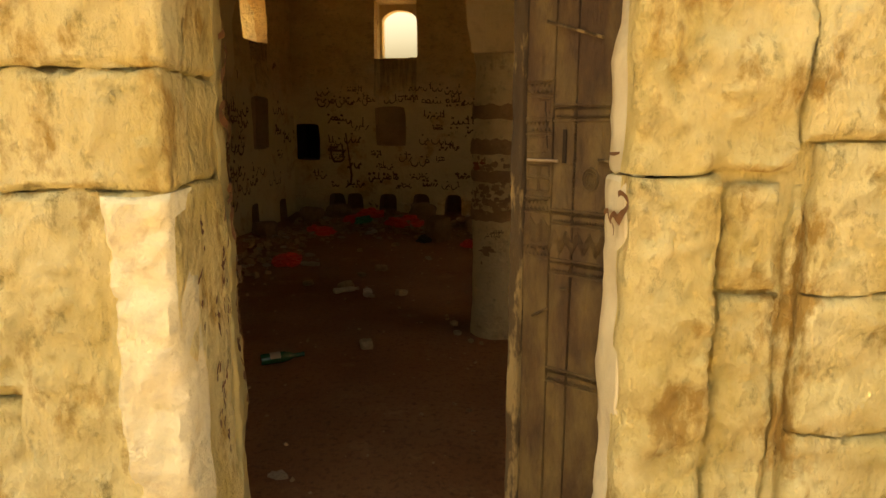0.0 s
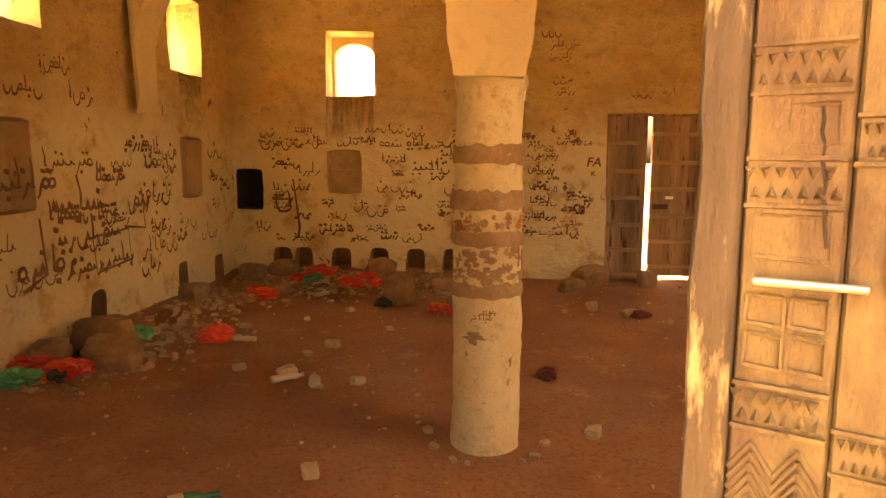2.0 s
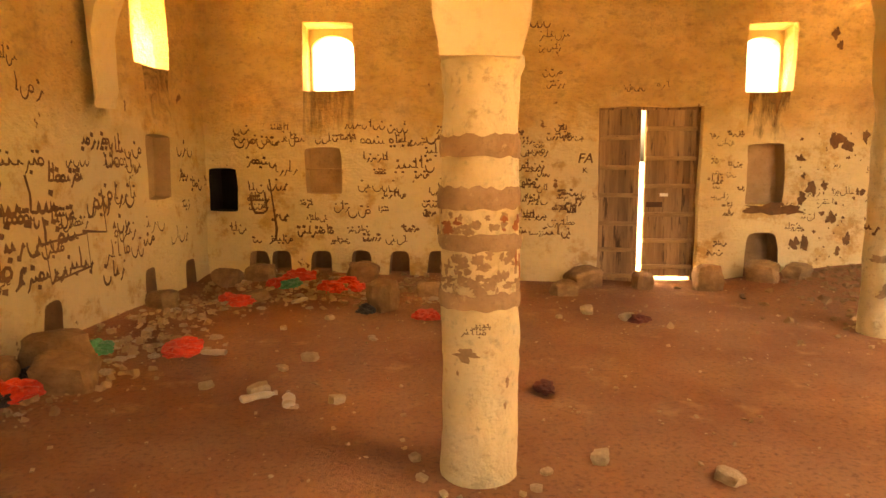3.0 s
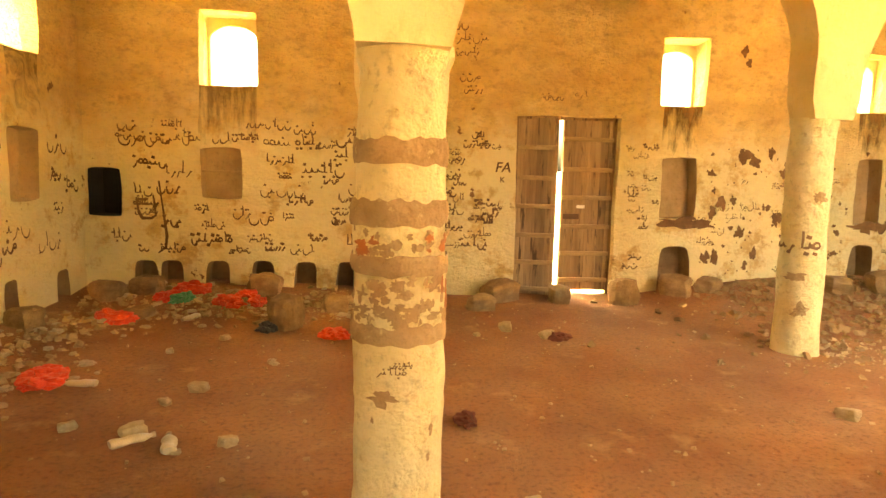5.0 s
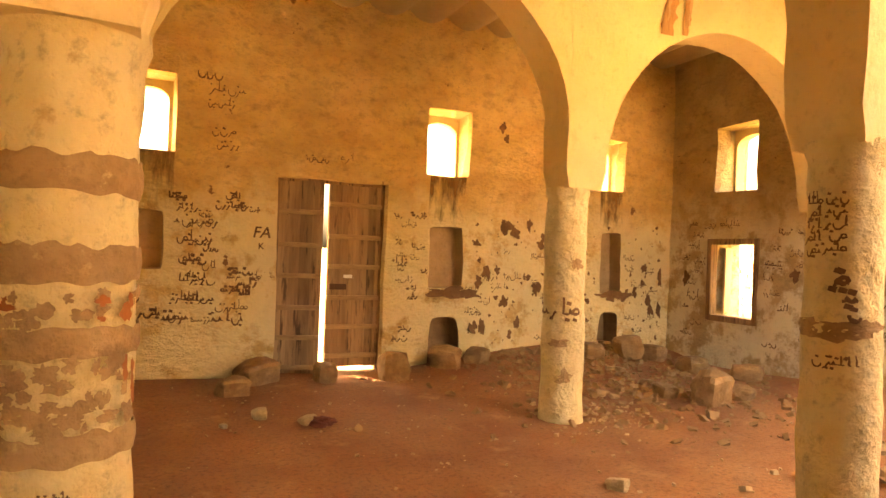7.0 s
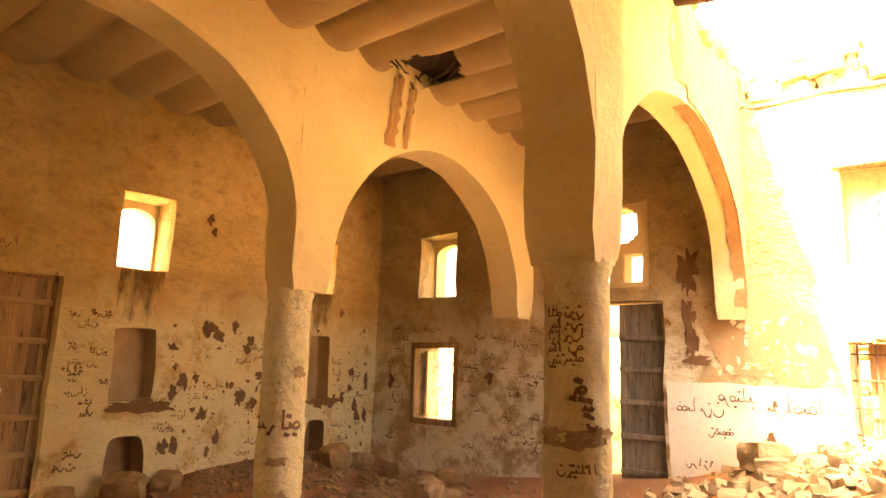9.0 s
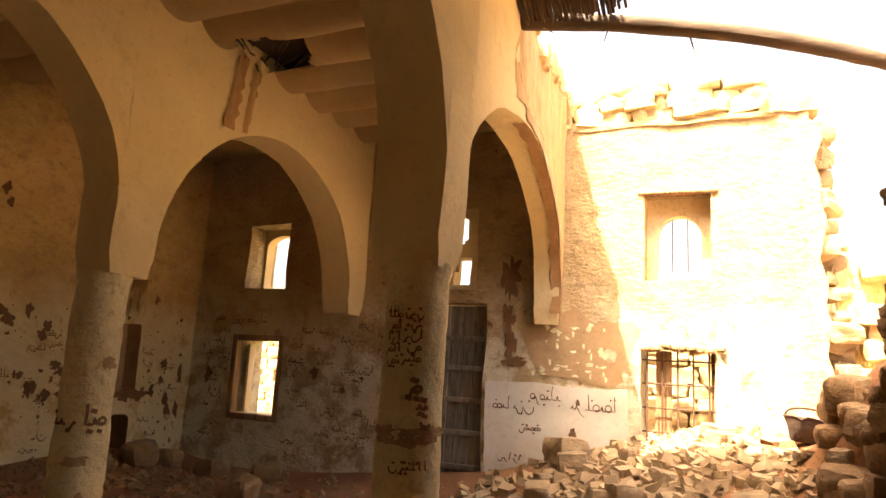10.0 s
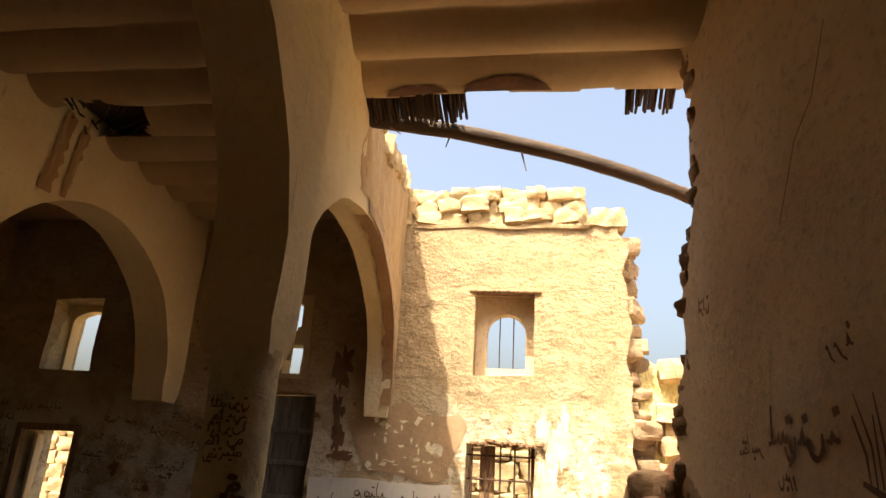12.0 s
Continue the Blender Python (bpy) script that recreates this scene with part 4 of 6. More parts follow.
    add("slot", bm, M_split, "near-black strip for the shade in a plank split")
    bm = bmesh.new()
    box(bm, (0.222, 0.03, 1.38), (0.234, 0.055, 1.47))
    add("slot", bm, M_split, "near-black strip for the shade in a plank split")


carved_door()


# ---- ruin pieces: log, thatch, top stones, dado ----
def log():
    bm = bmesh.new()
    pts = [Vector(p) for p in ((5.54, 4.2, 3.70), (5.60, 3.95, 3.70), (5.70, 3.33, 3.635), (5.80, 2.65, 3.508), (5.88, 2.2, 3.39), (5.95, 1.83, 3.27), (6.05, 1.5, 3.15))]
    dense = []
    for i in range(len(pts) - 1):
        p0, p1, p2, p3 = pts[max(0, i - 1)], pts[i], pts[i + 1], pts[min(len(pts) - 1, i + 2)]
        for k in range(6):
            t = k / 6
            dense.append(0.5 * ((2 * p1) + (p2 - p0) * t + (2 * p0 - 5 * p1 + 4 * p2 - p3) * t * t + (3 * p1 - p0 - 3 * p2 + p3) * t ** 3))
    dense.append(pts[-1])
    n, rings = 14, []
    for j, p in enumerate(dense):
        r = 0.062 - 0.014 * j / len(dense) + 0.006 * noise.noise((j * 0.4, 0, 3))
        way = (dense[min(j + 1, len(dense) - 1)] - dense[max(j - 1, 0)]).normalized()
        x = way.cross(Vector((0, 0, 1))).normalized()
        y = x.cross(way)
        rings.append([bm.verts.new(p + (x * math.cos(2 * math.pi * i / n) + y * math.sin(2 * math.pi * i / n)) * (r + 0.005 * noise.noise((i * 0.8, j * 0.5, 1)))) for i in range(n)])
    for a, b in zip(rings, rings[1:]):
        for i in range(n):
            bm.faces.new((a[i], a[(i + 1) % n], b[(i + 1) % n], b[i]))
    bm.faces.new(rings[0]), bm.faces.new(rings[-1])
    ob = thing("roof_log", bm, M_log, "bare bent roof log hanging across the collapse", "log")
    for a, b in (((5.76, 2.95, 3.53), (5.77, 2.91, 3.37)), ((5.68, 3.45, 3.62), (5.68, 3.48, 3.52)), ((5.6, 3.9, 3.66), (5.58, 3.79, 3.58))):
        bm = bmesh.new()
        rod(bm, a, b, 0.008, 6, 0.003)
        part("twig", bm, M_wood, ob)


def thatch(y0, y1, x0, x1, z, count, droop):
    ob = holder("roof_sticks", pose((x0 + x1) / 2, (y0 + y1) / 2, z), "dark roof sticks hanging out of the broken ceiling edge", "roof sticks", "broken roof sticks")
    for k in range(count):
        y = y0 + (y1 - y0) * (k + 0.5) / count
        bm = bmesh.new()
        rod(bm, (x0, y + RNG.uniform(-0.01, 0.01), z + 0.03), (x1 + RNG.uniform(-0.08, 0.06), y + RNG.uniform(-0.015, 0.015), z - droop + RNG.uniform(-0.03, 0.02)), 0.014, 6, 0.010)
        part("stick", bm, M_stick, ob)


M_stick = surface("dark_roof_stick", (0.050, 0.028, 0.016), (0.085, 0.05, 0.028), 0.9, 14, 3, 0.5, stretch=(1, 6, 6))
log()
thatch(3.33, 3.98, 5.20, 5.60, 3.84, 52, 0.13)
thatch(3.50, 4.0, 5.20, 5.54, 3.80, 40, 0.13)
thatch(1.95, 2.26, 5.3, 5.52, 3.80, 22, 0.10)


def stone_mesh(seed, blocky, mat):
    bm = bmesh.new()
    bmesh.ops.create_cube(bm, size=1.0)
    bmesh.ops.subdivide_edges(bm, edges=bm.edges[:], cuts=4, use_grid_fill=True)
    for v in bm.verts:
        p = v.co.copy()
        ball = p.normalized() * 0.56
        q = p.lerp(ball, 0.75 - 0.5 * blocky)
        q *= 1 + 0.22 * noise.noise(p * 1.9 + Vector((seed * 3.1, seed, 0))) + 0.10 * noise.noise(p * 5 + Vector((seed, 0, 5))) + 0.04 * noise.noise(p * 12)
        v.co = q
    return mesh_of("stone", bm, mat, 24)


M_boulder = surface("dusty_brown_boulder", (0.21, 0.12, 0.055), (0.32, 0.20, 0.10), 0.96, 14, 3.0, 0.9, vary=0.15, thick=0.03)
M_ashlar = surface("tan_wall_stone", (0.42, 0.30, 0.155), (0.57, 0.44, 0.25), 0.95, 14, 3.0, 0.9, (0.36, 0.24, 0.12), 0.6, vary=0.2, thick=0.03)
M_rubble = surface("tan_rubble", (0.27, 0.185, 0.105), (0.38, 0.275, 0.165), 0.96, 14, 3.0, 0.9, vary=0.2, thick=0.03)
STONES = [stone_mesh(i, 0.8 if i % 3 == 0 else 0.35, M_rock) for i in range(8)]
BOULDERS = [stone_mesh(i + 10, 0.3, M_boulder) for i in range(6)]
ASHLARS = [stone_mesh(i + 20, 0.92, M_ashlar) for i in range(8)]
M_pebble = surface("pale_dusty_stone", (0.37, 0.265, 0.15), (0.48, 0.365, 0.22), 0.95, 14, 3.0, 0.9, vary=0.2, thick=0.03)
PEBBLES = [stone_mesh(i + 40, 0.6, M_pebble) for i in range(6)]
FALLEN = [stone_mesh(i + 30, 0.75, M_rubble) for i in range(8)]


def stone(x, y, size, label="brown field stone lying on the dirt floor", group="loose stones", turn=None, z=None):
    kinds = BOULDERS if "large brown" in label else PEBBLES if "small pale" in label else ASHLARS if "squared" in label or "rough stone" in label else FALLEN if "collapse" in label else STONES
    ob = tagged(new("stone", kinds[RNG.randrange(len(kinds))]), label, "stone", group)
    h = size[2]
    ob.matrix_basis = pose(x, y, (floor_height(x, y) + h * 0.36) if z is None else z, RNG.uniform(-9, 9), RNG.uniform(-9, 9), RNG.uniform(0, 360) if turn is None else turn) @ Matrix.Diagonal((*size, 1))
    return ob


# heaps along the west and north walls, by the far door and in the corner
for x, y, a, b, c in ((-1.27, 5.43, 0.40, 0.34, 0.30), (-1.03, 5.14, 0.36, 0.28, 0.24), (-1.42, 5.05, 0.28, 0.24, 0.2), (-1.42, 7.22, 0.28, 0.22, 0.18), (-1.2, 8.3, 0.36, 0.26, 0.2), (-0.9, 8.5, 0.3, 0.24, 0.2), (-0.72, 7.67, 0.3, 0.2, 0.12),
                      (0.26, 8.5, 0.32, 0.26, 0.24), (0.62, 7.38, 0.28, 0.22, 0.34), (1.0, 7.94, 0.24, 0.2, 0.18), (2.68, 8.55, 0.38, 0.28, 0.25), (3.30, 8.45, 0.25, 0.2, 0.2), (3.97, 8.4, 0.28, 0.24, 0.30),
                      (4.62, 8.6, 0.34, 0.24, 0.24), (2.42, 8.1, 0.26, 0.2, 0.18), (6.32, 6.6, 0.30, 0.26, 0.34), (6.75, 6.65, 0.26, 0.2, 0.14), (7.3, 7.8, 0.34, 0.28, 0.2), (7.45, 7.2, 0.3, 0.26, 0.18), (6.15, 7.0, 0.22, 0.18, 0.14),
                      (6.9, 8.4, 0.36, 0.3, 0.26), (6.3, 8.4, 0.4, 0.3, 0.2), (5.0, 8.6, 0.3, 0.22, 0.16), (7.2, 8.3, 0.3, 0.24, 0.2)):
    stone(x, y, (a, b, c), "large brown stone fallen beside the wall")
for x, y, s in ((2.51, 7.30, 0.14), (2.81, 7.03, 0.12), (2.23, 7.1, 0.06), (4.13, 5.21, 0.12), (0.34, 5.74, 0.11), (0.21, 5.53, 0.07), (0.18, 5.12, 0.12), (0.69, 4.96, 0.09), (0.72, 3.72, 0.10),
                (2.06, 4.28, 0.10), (2.58, 4.10, 0.11), (2.51, 3.84, 0.08), (-0.18, 5.2, 0.09), (1.25, 4.05, 0.05), (1.74, 4.0, 0.05), (1.35, 3.93, 0.04), (1.8, 4.15, 0.05), (1.2, 4.25, 0.06), (1.68, 3.95, 0.03), (1.42, 3.9, 0.03), (-0.1, 6.6, 0.07), (0.2, 7.0, 0.08)):
    stone(x, y, (s, s * 0.75, s * 0.55), "small pale stone lying on the dirt floor", "small stones")
# the collapse in the sunlit corner
for k in range(46):
    x = RNG.uniform(4.9, 7.7)
    y = RNG.uniform(2.1, 4.4)
    f = ((x - 4.6) / 2.8) ** 1.3
    s = RNG.uniform(0.08, 0.26) * (0.6 + f * 0.7)
    stone(x, y, (s, s * RNG.uniform(0.6, 0.95), s * RNG.uniform(0.45, 0.8)), "broken wall stone in the heap under the collapse", "collapse stones")
# ragged masonry at the broken end of the east wall and of the entrance wall
for k in range(44):
    z = 0.75 + 2.9 * k / 44
    y = 2.00 - RNG.uniform(0.0, 0.08) - 0.16 * max(0, 2.5 - z)
    s = RNG.uniform(0.10, 0.30)
    stone(7.94 + RNG.uniform(0.05, 0.42), y + RNG.uniform(0.0, 0.09), (s * 1.2, s, s * RNG.uniform(0.5, 0.9)), "tan stone of the collapse bedded in the broken wall end", "broken wall end", z=z, turn=RNG.uniform(-30, 30))
def ruined_corner():
    """The stump of the next wall: a stepped core with its stones set into it."""
    bm = bmesh.new()
    nu, nd = 22, 12
    g = []
    for k in range(nd + 1):
        row = []
        for i in range(nu + 1):
            x, y = 8.0 + 1.6 * k / nd, 1.98 - 2.6 * i / nu
            h = 2.55 - 0.75 * (i / nu) * 1.6 + 0.22 * noise.noise((x * 2.3, y * 2.3, 1)) + 0.10 * noise.noise((x * 6, y * 6, 1))
            if i in (0, nu) or k in (0, nd):
                h = -0.1
            row.append(bm.verts.new((x, y, max(h, -0.1))))
        g.append(row)
    for k in range(nd):
        for i in range(nu):
            bm.faces.new((g[k][i], g[k][i + 1], g[k + 1][i + 1], g[k + 1][i]))
    roughen(bm, 3.0, 0.06, 2.0)
    thing("ruined_corner", bm, M_stone, "collapsed corner of rough yellow masonry", "ruin", kind="structure", smooth=25)
    for k in range(60):
        i = RNG.random()
        y = 1.92 - 2.2 * i
        z = RNG.uniform(0.8, 2.65 - 1.0 * i)
        s = RNG.uniform(0.14, 0.30)
        stone(8.06 + RNG.uniform(-0.02, 0.06), y, (s, s * RNG.uniform(0.9, 1.3), s * 0.75), "squared stone set in the collapsed corner", "collapsed corner stones", z=z, turn=RNG.uniform(-12, 12))


ruined_corner()
for k in range(84):
    z = 0.62 + 3.2 * k / 84
    u = 5.08 + 0.33 * max(0.0, 3.0 - z) + (0.12 if z > 1.6 else 0.05) * noise.noise((z * 2.7, 0.5, 6)) + (0.6 * (0.95 - z) if z < 0.95 else 0)
    p = SOUTH @ Vector((u - 0.035 + RNG.uniform(-0.03, 0.025), RNG.uniform(0.05, 0.13), z))
    s = RNG.uniform(0.10, 0.19)
    stone(p.x, p.y, (s * 1.2, s * 0.8, s * 0.6), "large brown broken stone in the ragged edge of the wall", "broken entrance wall", z=z, turn=RNG.uniform(-20, 40))
for k in range(20):
    x = RNG.uniform(5.6, 6.7)
    y = 1.98 + abs(RNG.gauss(0, 0.13))
    a = RNG.uniform(0.14, 0.32)
    stone(x, y, (a, a * 0.8, a * 0.7), "large brown stone of fallen masonry heaped at the wall end", "collapse stones")
# boulders of fallen masonry heaped against the broken wall end
for x, y, z, a in ((5.95, 2.12, 0.42, 0.34), (6.2, 2.08, 0.48, 0.34), (6.45, 2.14, 0.60, 0.30), (6.1, 2.04, 0.68, 0.30), (6.34, 2.08, 0.76, 0.28), (5.85, 2.0, 0.66, 0.28), (5.56, 2.02, 1.02, 0.22), (5.52, 2.0, 1.22, 0.2), (5.50, 1.98, 1.40, 0.17), (5.66, 2.0, 0.82, 0.26), (5.58, 2.06, 1.12, 0.15), (5.53, 2.03, 1.32, 0.14), (5.92, 2.12, 0.3, 0.24), (6.2, 2.3, 0.42, 0.2)):
    stone(x, y, (a, a * 0.8, a * 0.75), "large brown stone of fallen masonry heaped at the wall end", "collapse stones", z=z)
for k in range(3):
    u = 0.62 + 0.02 * k
    while u < 2.55:
        w = RNG.uniform(0.09, 0.30)
        p = EAST @ Vector((u + w / 2, RNG.uniform(0.1, 0.2), 0))
        stone(p.x, p.y, (0.34, w * 1.06, RNG.uniform(0.13, 0.19)), "squared stone in the bare top courses of the ruined wall", "top course stones", turn=RNG.uniform(-4, 4), z=3.86 + 0.125 * k + RNG.uniform(-0.02, 0.02))
        u += w
for u in (0.36, 0.52):
    stone(8.0, 1.72 + u, (0.34, 0.2, 0.2), "squared stone in the bare top courses of the ruined wall", "top course stones", turn=3, z=3.84)
for k in range(38):
    x = 5.75 + 2.0 * k / 38
    s = RNG.uniform(0.12, 0.22) + 0.05 * (x > 6.3)
    stone(x, 4.03 + 0.0924 * (x - 4.29) + RNG.uniform(-0.07, 0.07), (s, s, s * 0.8), "rough stone bedded in mud on the broken arcade top", "arcade top stones", z=top_one(x + 1.6) + RNG.uniform(-0.02, 0.07) + 0.03 * max(0.0, x - 6.3))


def rubble(count, place, lo, hi, name, label, mat):
    """Broken chips: flattened boxes with every corner knocked about, and a ridge across some of them."""
    bm = bmesh.new()
    corners = [Vector((x, y, z)) for z in (-1, 1) for y in (-1, 1) for x in (-1, 1)]
    faces = ((0, 2, 3, 1), (4, 5, 7, 6), (0, 1, 5, 4), (1, 3, 7, 5), (3, 2, 6, 7), (2, 0, 4, 6))
    for _ in range(count):
        x, y = place()
        s = lo + (hi - lo) * RNG.random() ** 2.5
        m = pose(x, y, floor_height(x, y) + s * 0.12, RNG.gauss(0, 22), RNG.gauss(0, 22), RNG.uniform(0, 360))
        size = Vector((0.5, RNG.uniform(0.28, 0.48), RNG.uniform(0.14, 0.34))) * s
        vs = []
        for c in corners:
            k = RNG.uniform(0.45, 1.0)
            vs.append(bm.verts.new(m @ Vector((c.x * size.x * k, c.y * size.y * RNG.uniform(0.5, 1.0), c.z * size.z * RNG.uniform(0.6, 1.0)))))
        for f in faces:
            bm.faces.new([vs[i] for i in f])
    thing(name, bm, mat, label, "rubble", kind="stuff", smooth=0)


def se_heap():
    while True:
        x, y = RNG.gauss(6.6, 0.9), RNG.gauss(3.1, 0.9)
        if x < 7.8 and y > south_y(x) + 0.1 and y < 5.2:
            return x, y


def ne_heap():
    while True:
        x, y = RNG.gauss(6.3, 0.9), RNG.gauss(7.6, 0.9)
        if x < 7.6 and y < 8.75 and y > 5.0:
            return x, y


def north_foot():
    return RNG.uniform(4.9, 7.6), 8.72 - abs(RNG.gauss(0, 0.28))


def by_column():
    return 4.85 + RNG.gauss(0.25, 0.3), 6.65 + RNG.gauss(0, 0.28)


def anywhere():
    while True:
        x, y = RNG.uniform(-1.5, 7.3), RNG.uniform(1.8, 8.7)
        if y > south_y(x) + 0.1:
            return x, y


def nw_edge():
    if RNG.random() < 0.6:
        return RNG.uniform(-1.4, 1.5), 8.1 + RNG.gauss(0, 0.35)
    return -1.15 + RNG.gauss(0, 0.22), RNG.uniform(4.6, 7.6)


rubble(2600, se_heap, 0.02, 0.17, "rubble_heap", "broken stones and clods under the collapse", M_rubble)
rubble(1100, ne_heap, 0.015, 0.11, "rubble_heap", "broken stones and clods in the far corner", M_boulder)
rubble(500, north_foot, 0.015, 0.10, "rubble_heap", "dark clods fallen along the wall foot", M_boulder)
rubble(160, by_column, 0.015, 0.07, "rubble_patch", "crumbled plaster beside the column", M_rock)
rubble(1500, anywhere, 0.006, 0.035, "floor_grit", "grit and crumbs scattered on the dirt floor", M_rock)
rubble(1300, nw_edge, 0.015, 0.09, "rubbish_crumbs", "dusty rubbish and stones along the walls", M_rock)


# ---- litter ----
def crumple(seed, amount=0.5):
    bm = bmesh.new()
    bmesh.ops.create_icosphere(bm, subdivisions=4, radius=0.5)
    for v in bm.verts:
        p = v.co.copy()
        v.co *= 1 + amount * noise.noise(p * 3 + Vector((seed, 2, 0))) + amount * 0.6 * noise.noise(p * 7 + Vector((seed, 0, 3)))
        v.co += wobble(p, 9.0, 0.06, seed)
    return bm


def litter(name, count, mat, spots, lo, hi, label, flat=0.4):
    shapes = [mesh_of(name, crumple(i * 7.3 + len(name)), mat, 25) for i in range(3)]
    for k in range(count):
        x, y = spots[k] if k < len(spots) else nw_edge()
        s = RNG.uniform(lo, hi)
        ob = tagged(new(name, shapes[k % 3]), label, "litter", name.replace("_", " ") + " litter")
        ob.matrix_basis = pose(x, y, floor_height(x, y) + s * flat * 0.35, 0, 0, RNG.uniform(0, 360)) @ Matrix.Diagonal((s, s * RNG.uniform(0.6, 0.9), s * flat, 1))


litter("plastic_bag", 14, M_red, [(-1.43, 4.95), (-1.12, 5.45), (-0.62, 5.88), (-0.78, 7.5), (-0.6, 8.2), (-0.45, 8.45), (0.0, 8.05), (1.06, 7.06), (0.25, 8.1), (-1.25, 5.7), (-0.66, 5.95), (-0.95, 7.6), (0.1, 8.35), (-1.2, 4.9)], 0.17, 0.32, "crumpled red plastic bag in the dusty rubbish", 0.45)
litter("green_rag", 4, M_green, [(-1.22, 5.82), (-0.5, 8.16), (-1.4, 4.7), (-0.42, 8.2)], 0.18, 0.28, "crumpled green plastic sheet in the rubbish", 0.5)
litter("paper_scrap", 92, M_white, [(0.67, 6.36), (0.46, 4.88), (-1.0, 5.71), (-0.75, 5.95), (0.75, 2.22), (-0.5, 6.0), (0.7, 6.28), (-0.8, 5.8), (-0.4, 6.1), (-0.55, 6.3), (-0.9, 6.1)], 0.04, 0.11, "crumpled dusty paper scrap on the floor", 0.35)
litter("black_bag", 4, M_black, [(0.48, 7.27), (-1.2, 4.85), (-0.02, 8.15), (-1.3, 5.2)], 0.16, 0.24, "crumpled black plastic bag in the rubbish", 0.5)
litter("dark_rag", 2, surface("dark_red_cloth", (0.10, 0.02, 0.012), (0.16, 0.04, 0.02), 0.9), [(1.9, 5.21), (2.9, 6.95)], 0.17, 0.2, "crumpled dark red rag on the dirt floor", 0.4)
M_clear = surface("dusty_clear_plastic", (0.50, 0.42, 0.30), (0.40, 0.31, 0.21), 0.3, 14, 5, 0.6)


def drink_bottle(x, y, turn, seed):
    """A crushed drink bottle on its side, with its cap."""
    m = pose(x, y, floor_height(x, y) + 0.022, 0, 90, turn)
    bm = bmesh.new()
    n = 16
    rings = []
    for rr, z in ((0.001, 0.0), (0.028, 0.0), (0.033, 0.012), (0.031, 0.04), (0.033, 0.07), (0.030, 0.10), (0.033, 0.13), (0.030, 0.155), (0.018, 0.18), (0.012, 0.195), (0.012, 0.205), (0.001, 0.205)):
        rings.append([bm.verts.new(m @ Vector((rr * math.cos(2 * math.pi * i / n) * (0.62 + 0.3 * noise.noise((z * 20, seed, 0))), rr * math.sin(2 * math.pi * i / n) * 1.15 + 0.01 * noise.noise((z * 14, seed, 4)), z))) for i in range(n)])
    for a, b in zip(rings, rings[1:]):
        for i in range(n):
            bm.faces.new((a[i], a[(i + 1) % n], b[(i + 1) % n], b[i]))
    ob = thing("plastic_bottle", bm, M_clear, "crushed dusty plastic drink bottle on the dirt floor", "bottle", "plastic bottles")
    bm = bmesh.new()
    rod(bm, m @ Vector((0, 0, 0.198)), m @ Vector((0, 0, 0.216)), 0.015, 12)
    part("cap", bm, M_white, ob, "pale screw cap")


for k, (x, y) in enumerate(((0.13, 4.95), (0.44, 4.86), (-0.3, 5.85), (-0.2, 7.7))):
    drink_bottle(x, y, 37.0 + 71.0 * k, k)


def bottle():
    bm = bmesh.new()
    prof = [(0.0, 0.0), (0.031, 0.0), (0.033, 0.01), (0.033, 0.13), (0.028, 0.155), (0.014, 0.19), (0.0125, 0.235), (0.015, 0.24), (0.015, 0.25), (0.0, 0.25)]
    n = 20
    rings = [[bm.verts.new((r * math.cos(2 * math.pi * i / n), r * math.sin(2 * math.pi * i / n), z)) for i in range(n)] if r else [bm.verts.new((0, 0, z))] for r, z in prof]
    for a, b in zip(rings, rings[1:]):
        for i in range(n):
            f = [a[i % len(a)], a[(i + 1) % len(a)], b[(i + 1) % len(b)], b[i % len(b)]]
            f = [v for k, v in enumerate(f) if v not in f[:k]]
            bm.faces.new(f)
    bmesh.ops.transform(bm, matrix=pose(0.20, 3.33, 0.04, 0, 90, 32), verts=bm.verts)
    ob = thing("bottle", bm, M_bottle, "dark green glass bottle lying on the dirt floor", "bottle")
    bm = bmesh.new()
    for z0, z1 in ((0.05, 0.11),):
        for i in range(11):
            a0, a1 = math.pi * (0.55 + 0.08 * i), math.pi * (0.55 + 0.08 * (i + 1))
            bm.faces.new([bm.verts.new((0.0345 * math.cos(w), 0.0345 * math.sin(w), z)) for w, z in ((a0, z0), (a1, z0), (a1, z1), (a0, z1))])
    bmesh.ops.transform(bm, matrix=pose(0.20, 3.33, 0.04, 0, 90, 32), verts=bm.verts)
    part("label", bm, M_white, ob, "torn pale label")


bottle()


# ---- paint, stains and chips on the plaster ----
def on_wall(m, seed, amount, proud):
    out = (m.to_3x3() @ Vector((0, -1, 0))).normalized()
    def place(u, z):
        p = m @ Vector((u, 0, z))
        return p + wobble(p, 1.7, amount * 1.6, seed) + wobble(p, 7.0, amount * 0.45, seed + 5) + out * proud
    return place


def on_column(x, y, r, top, a0, proud=0.007):
    def place(u, z):
        w = a0 + u / r
        rr = r * (1.04 - 0.07 * z / top) + proud + 0.010
        return Vector((x + rr * math.cos(w), y + rr * math.sin(w), z))
    return place


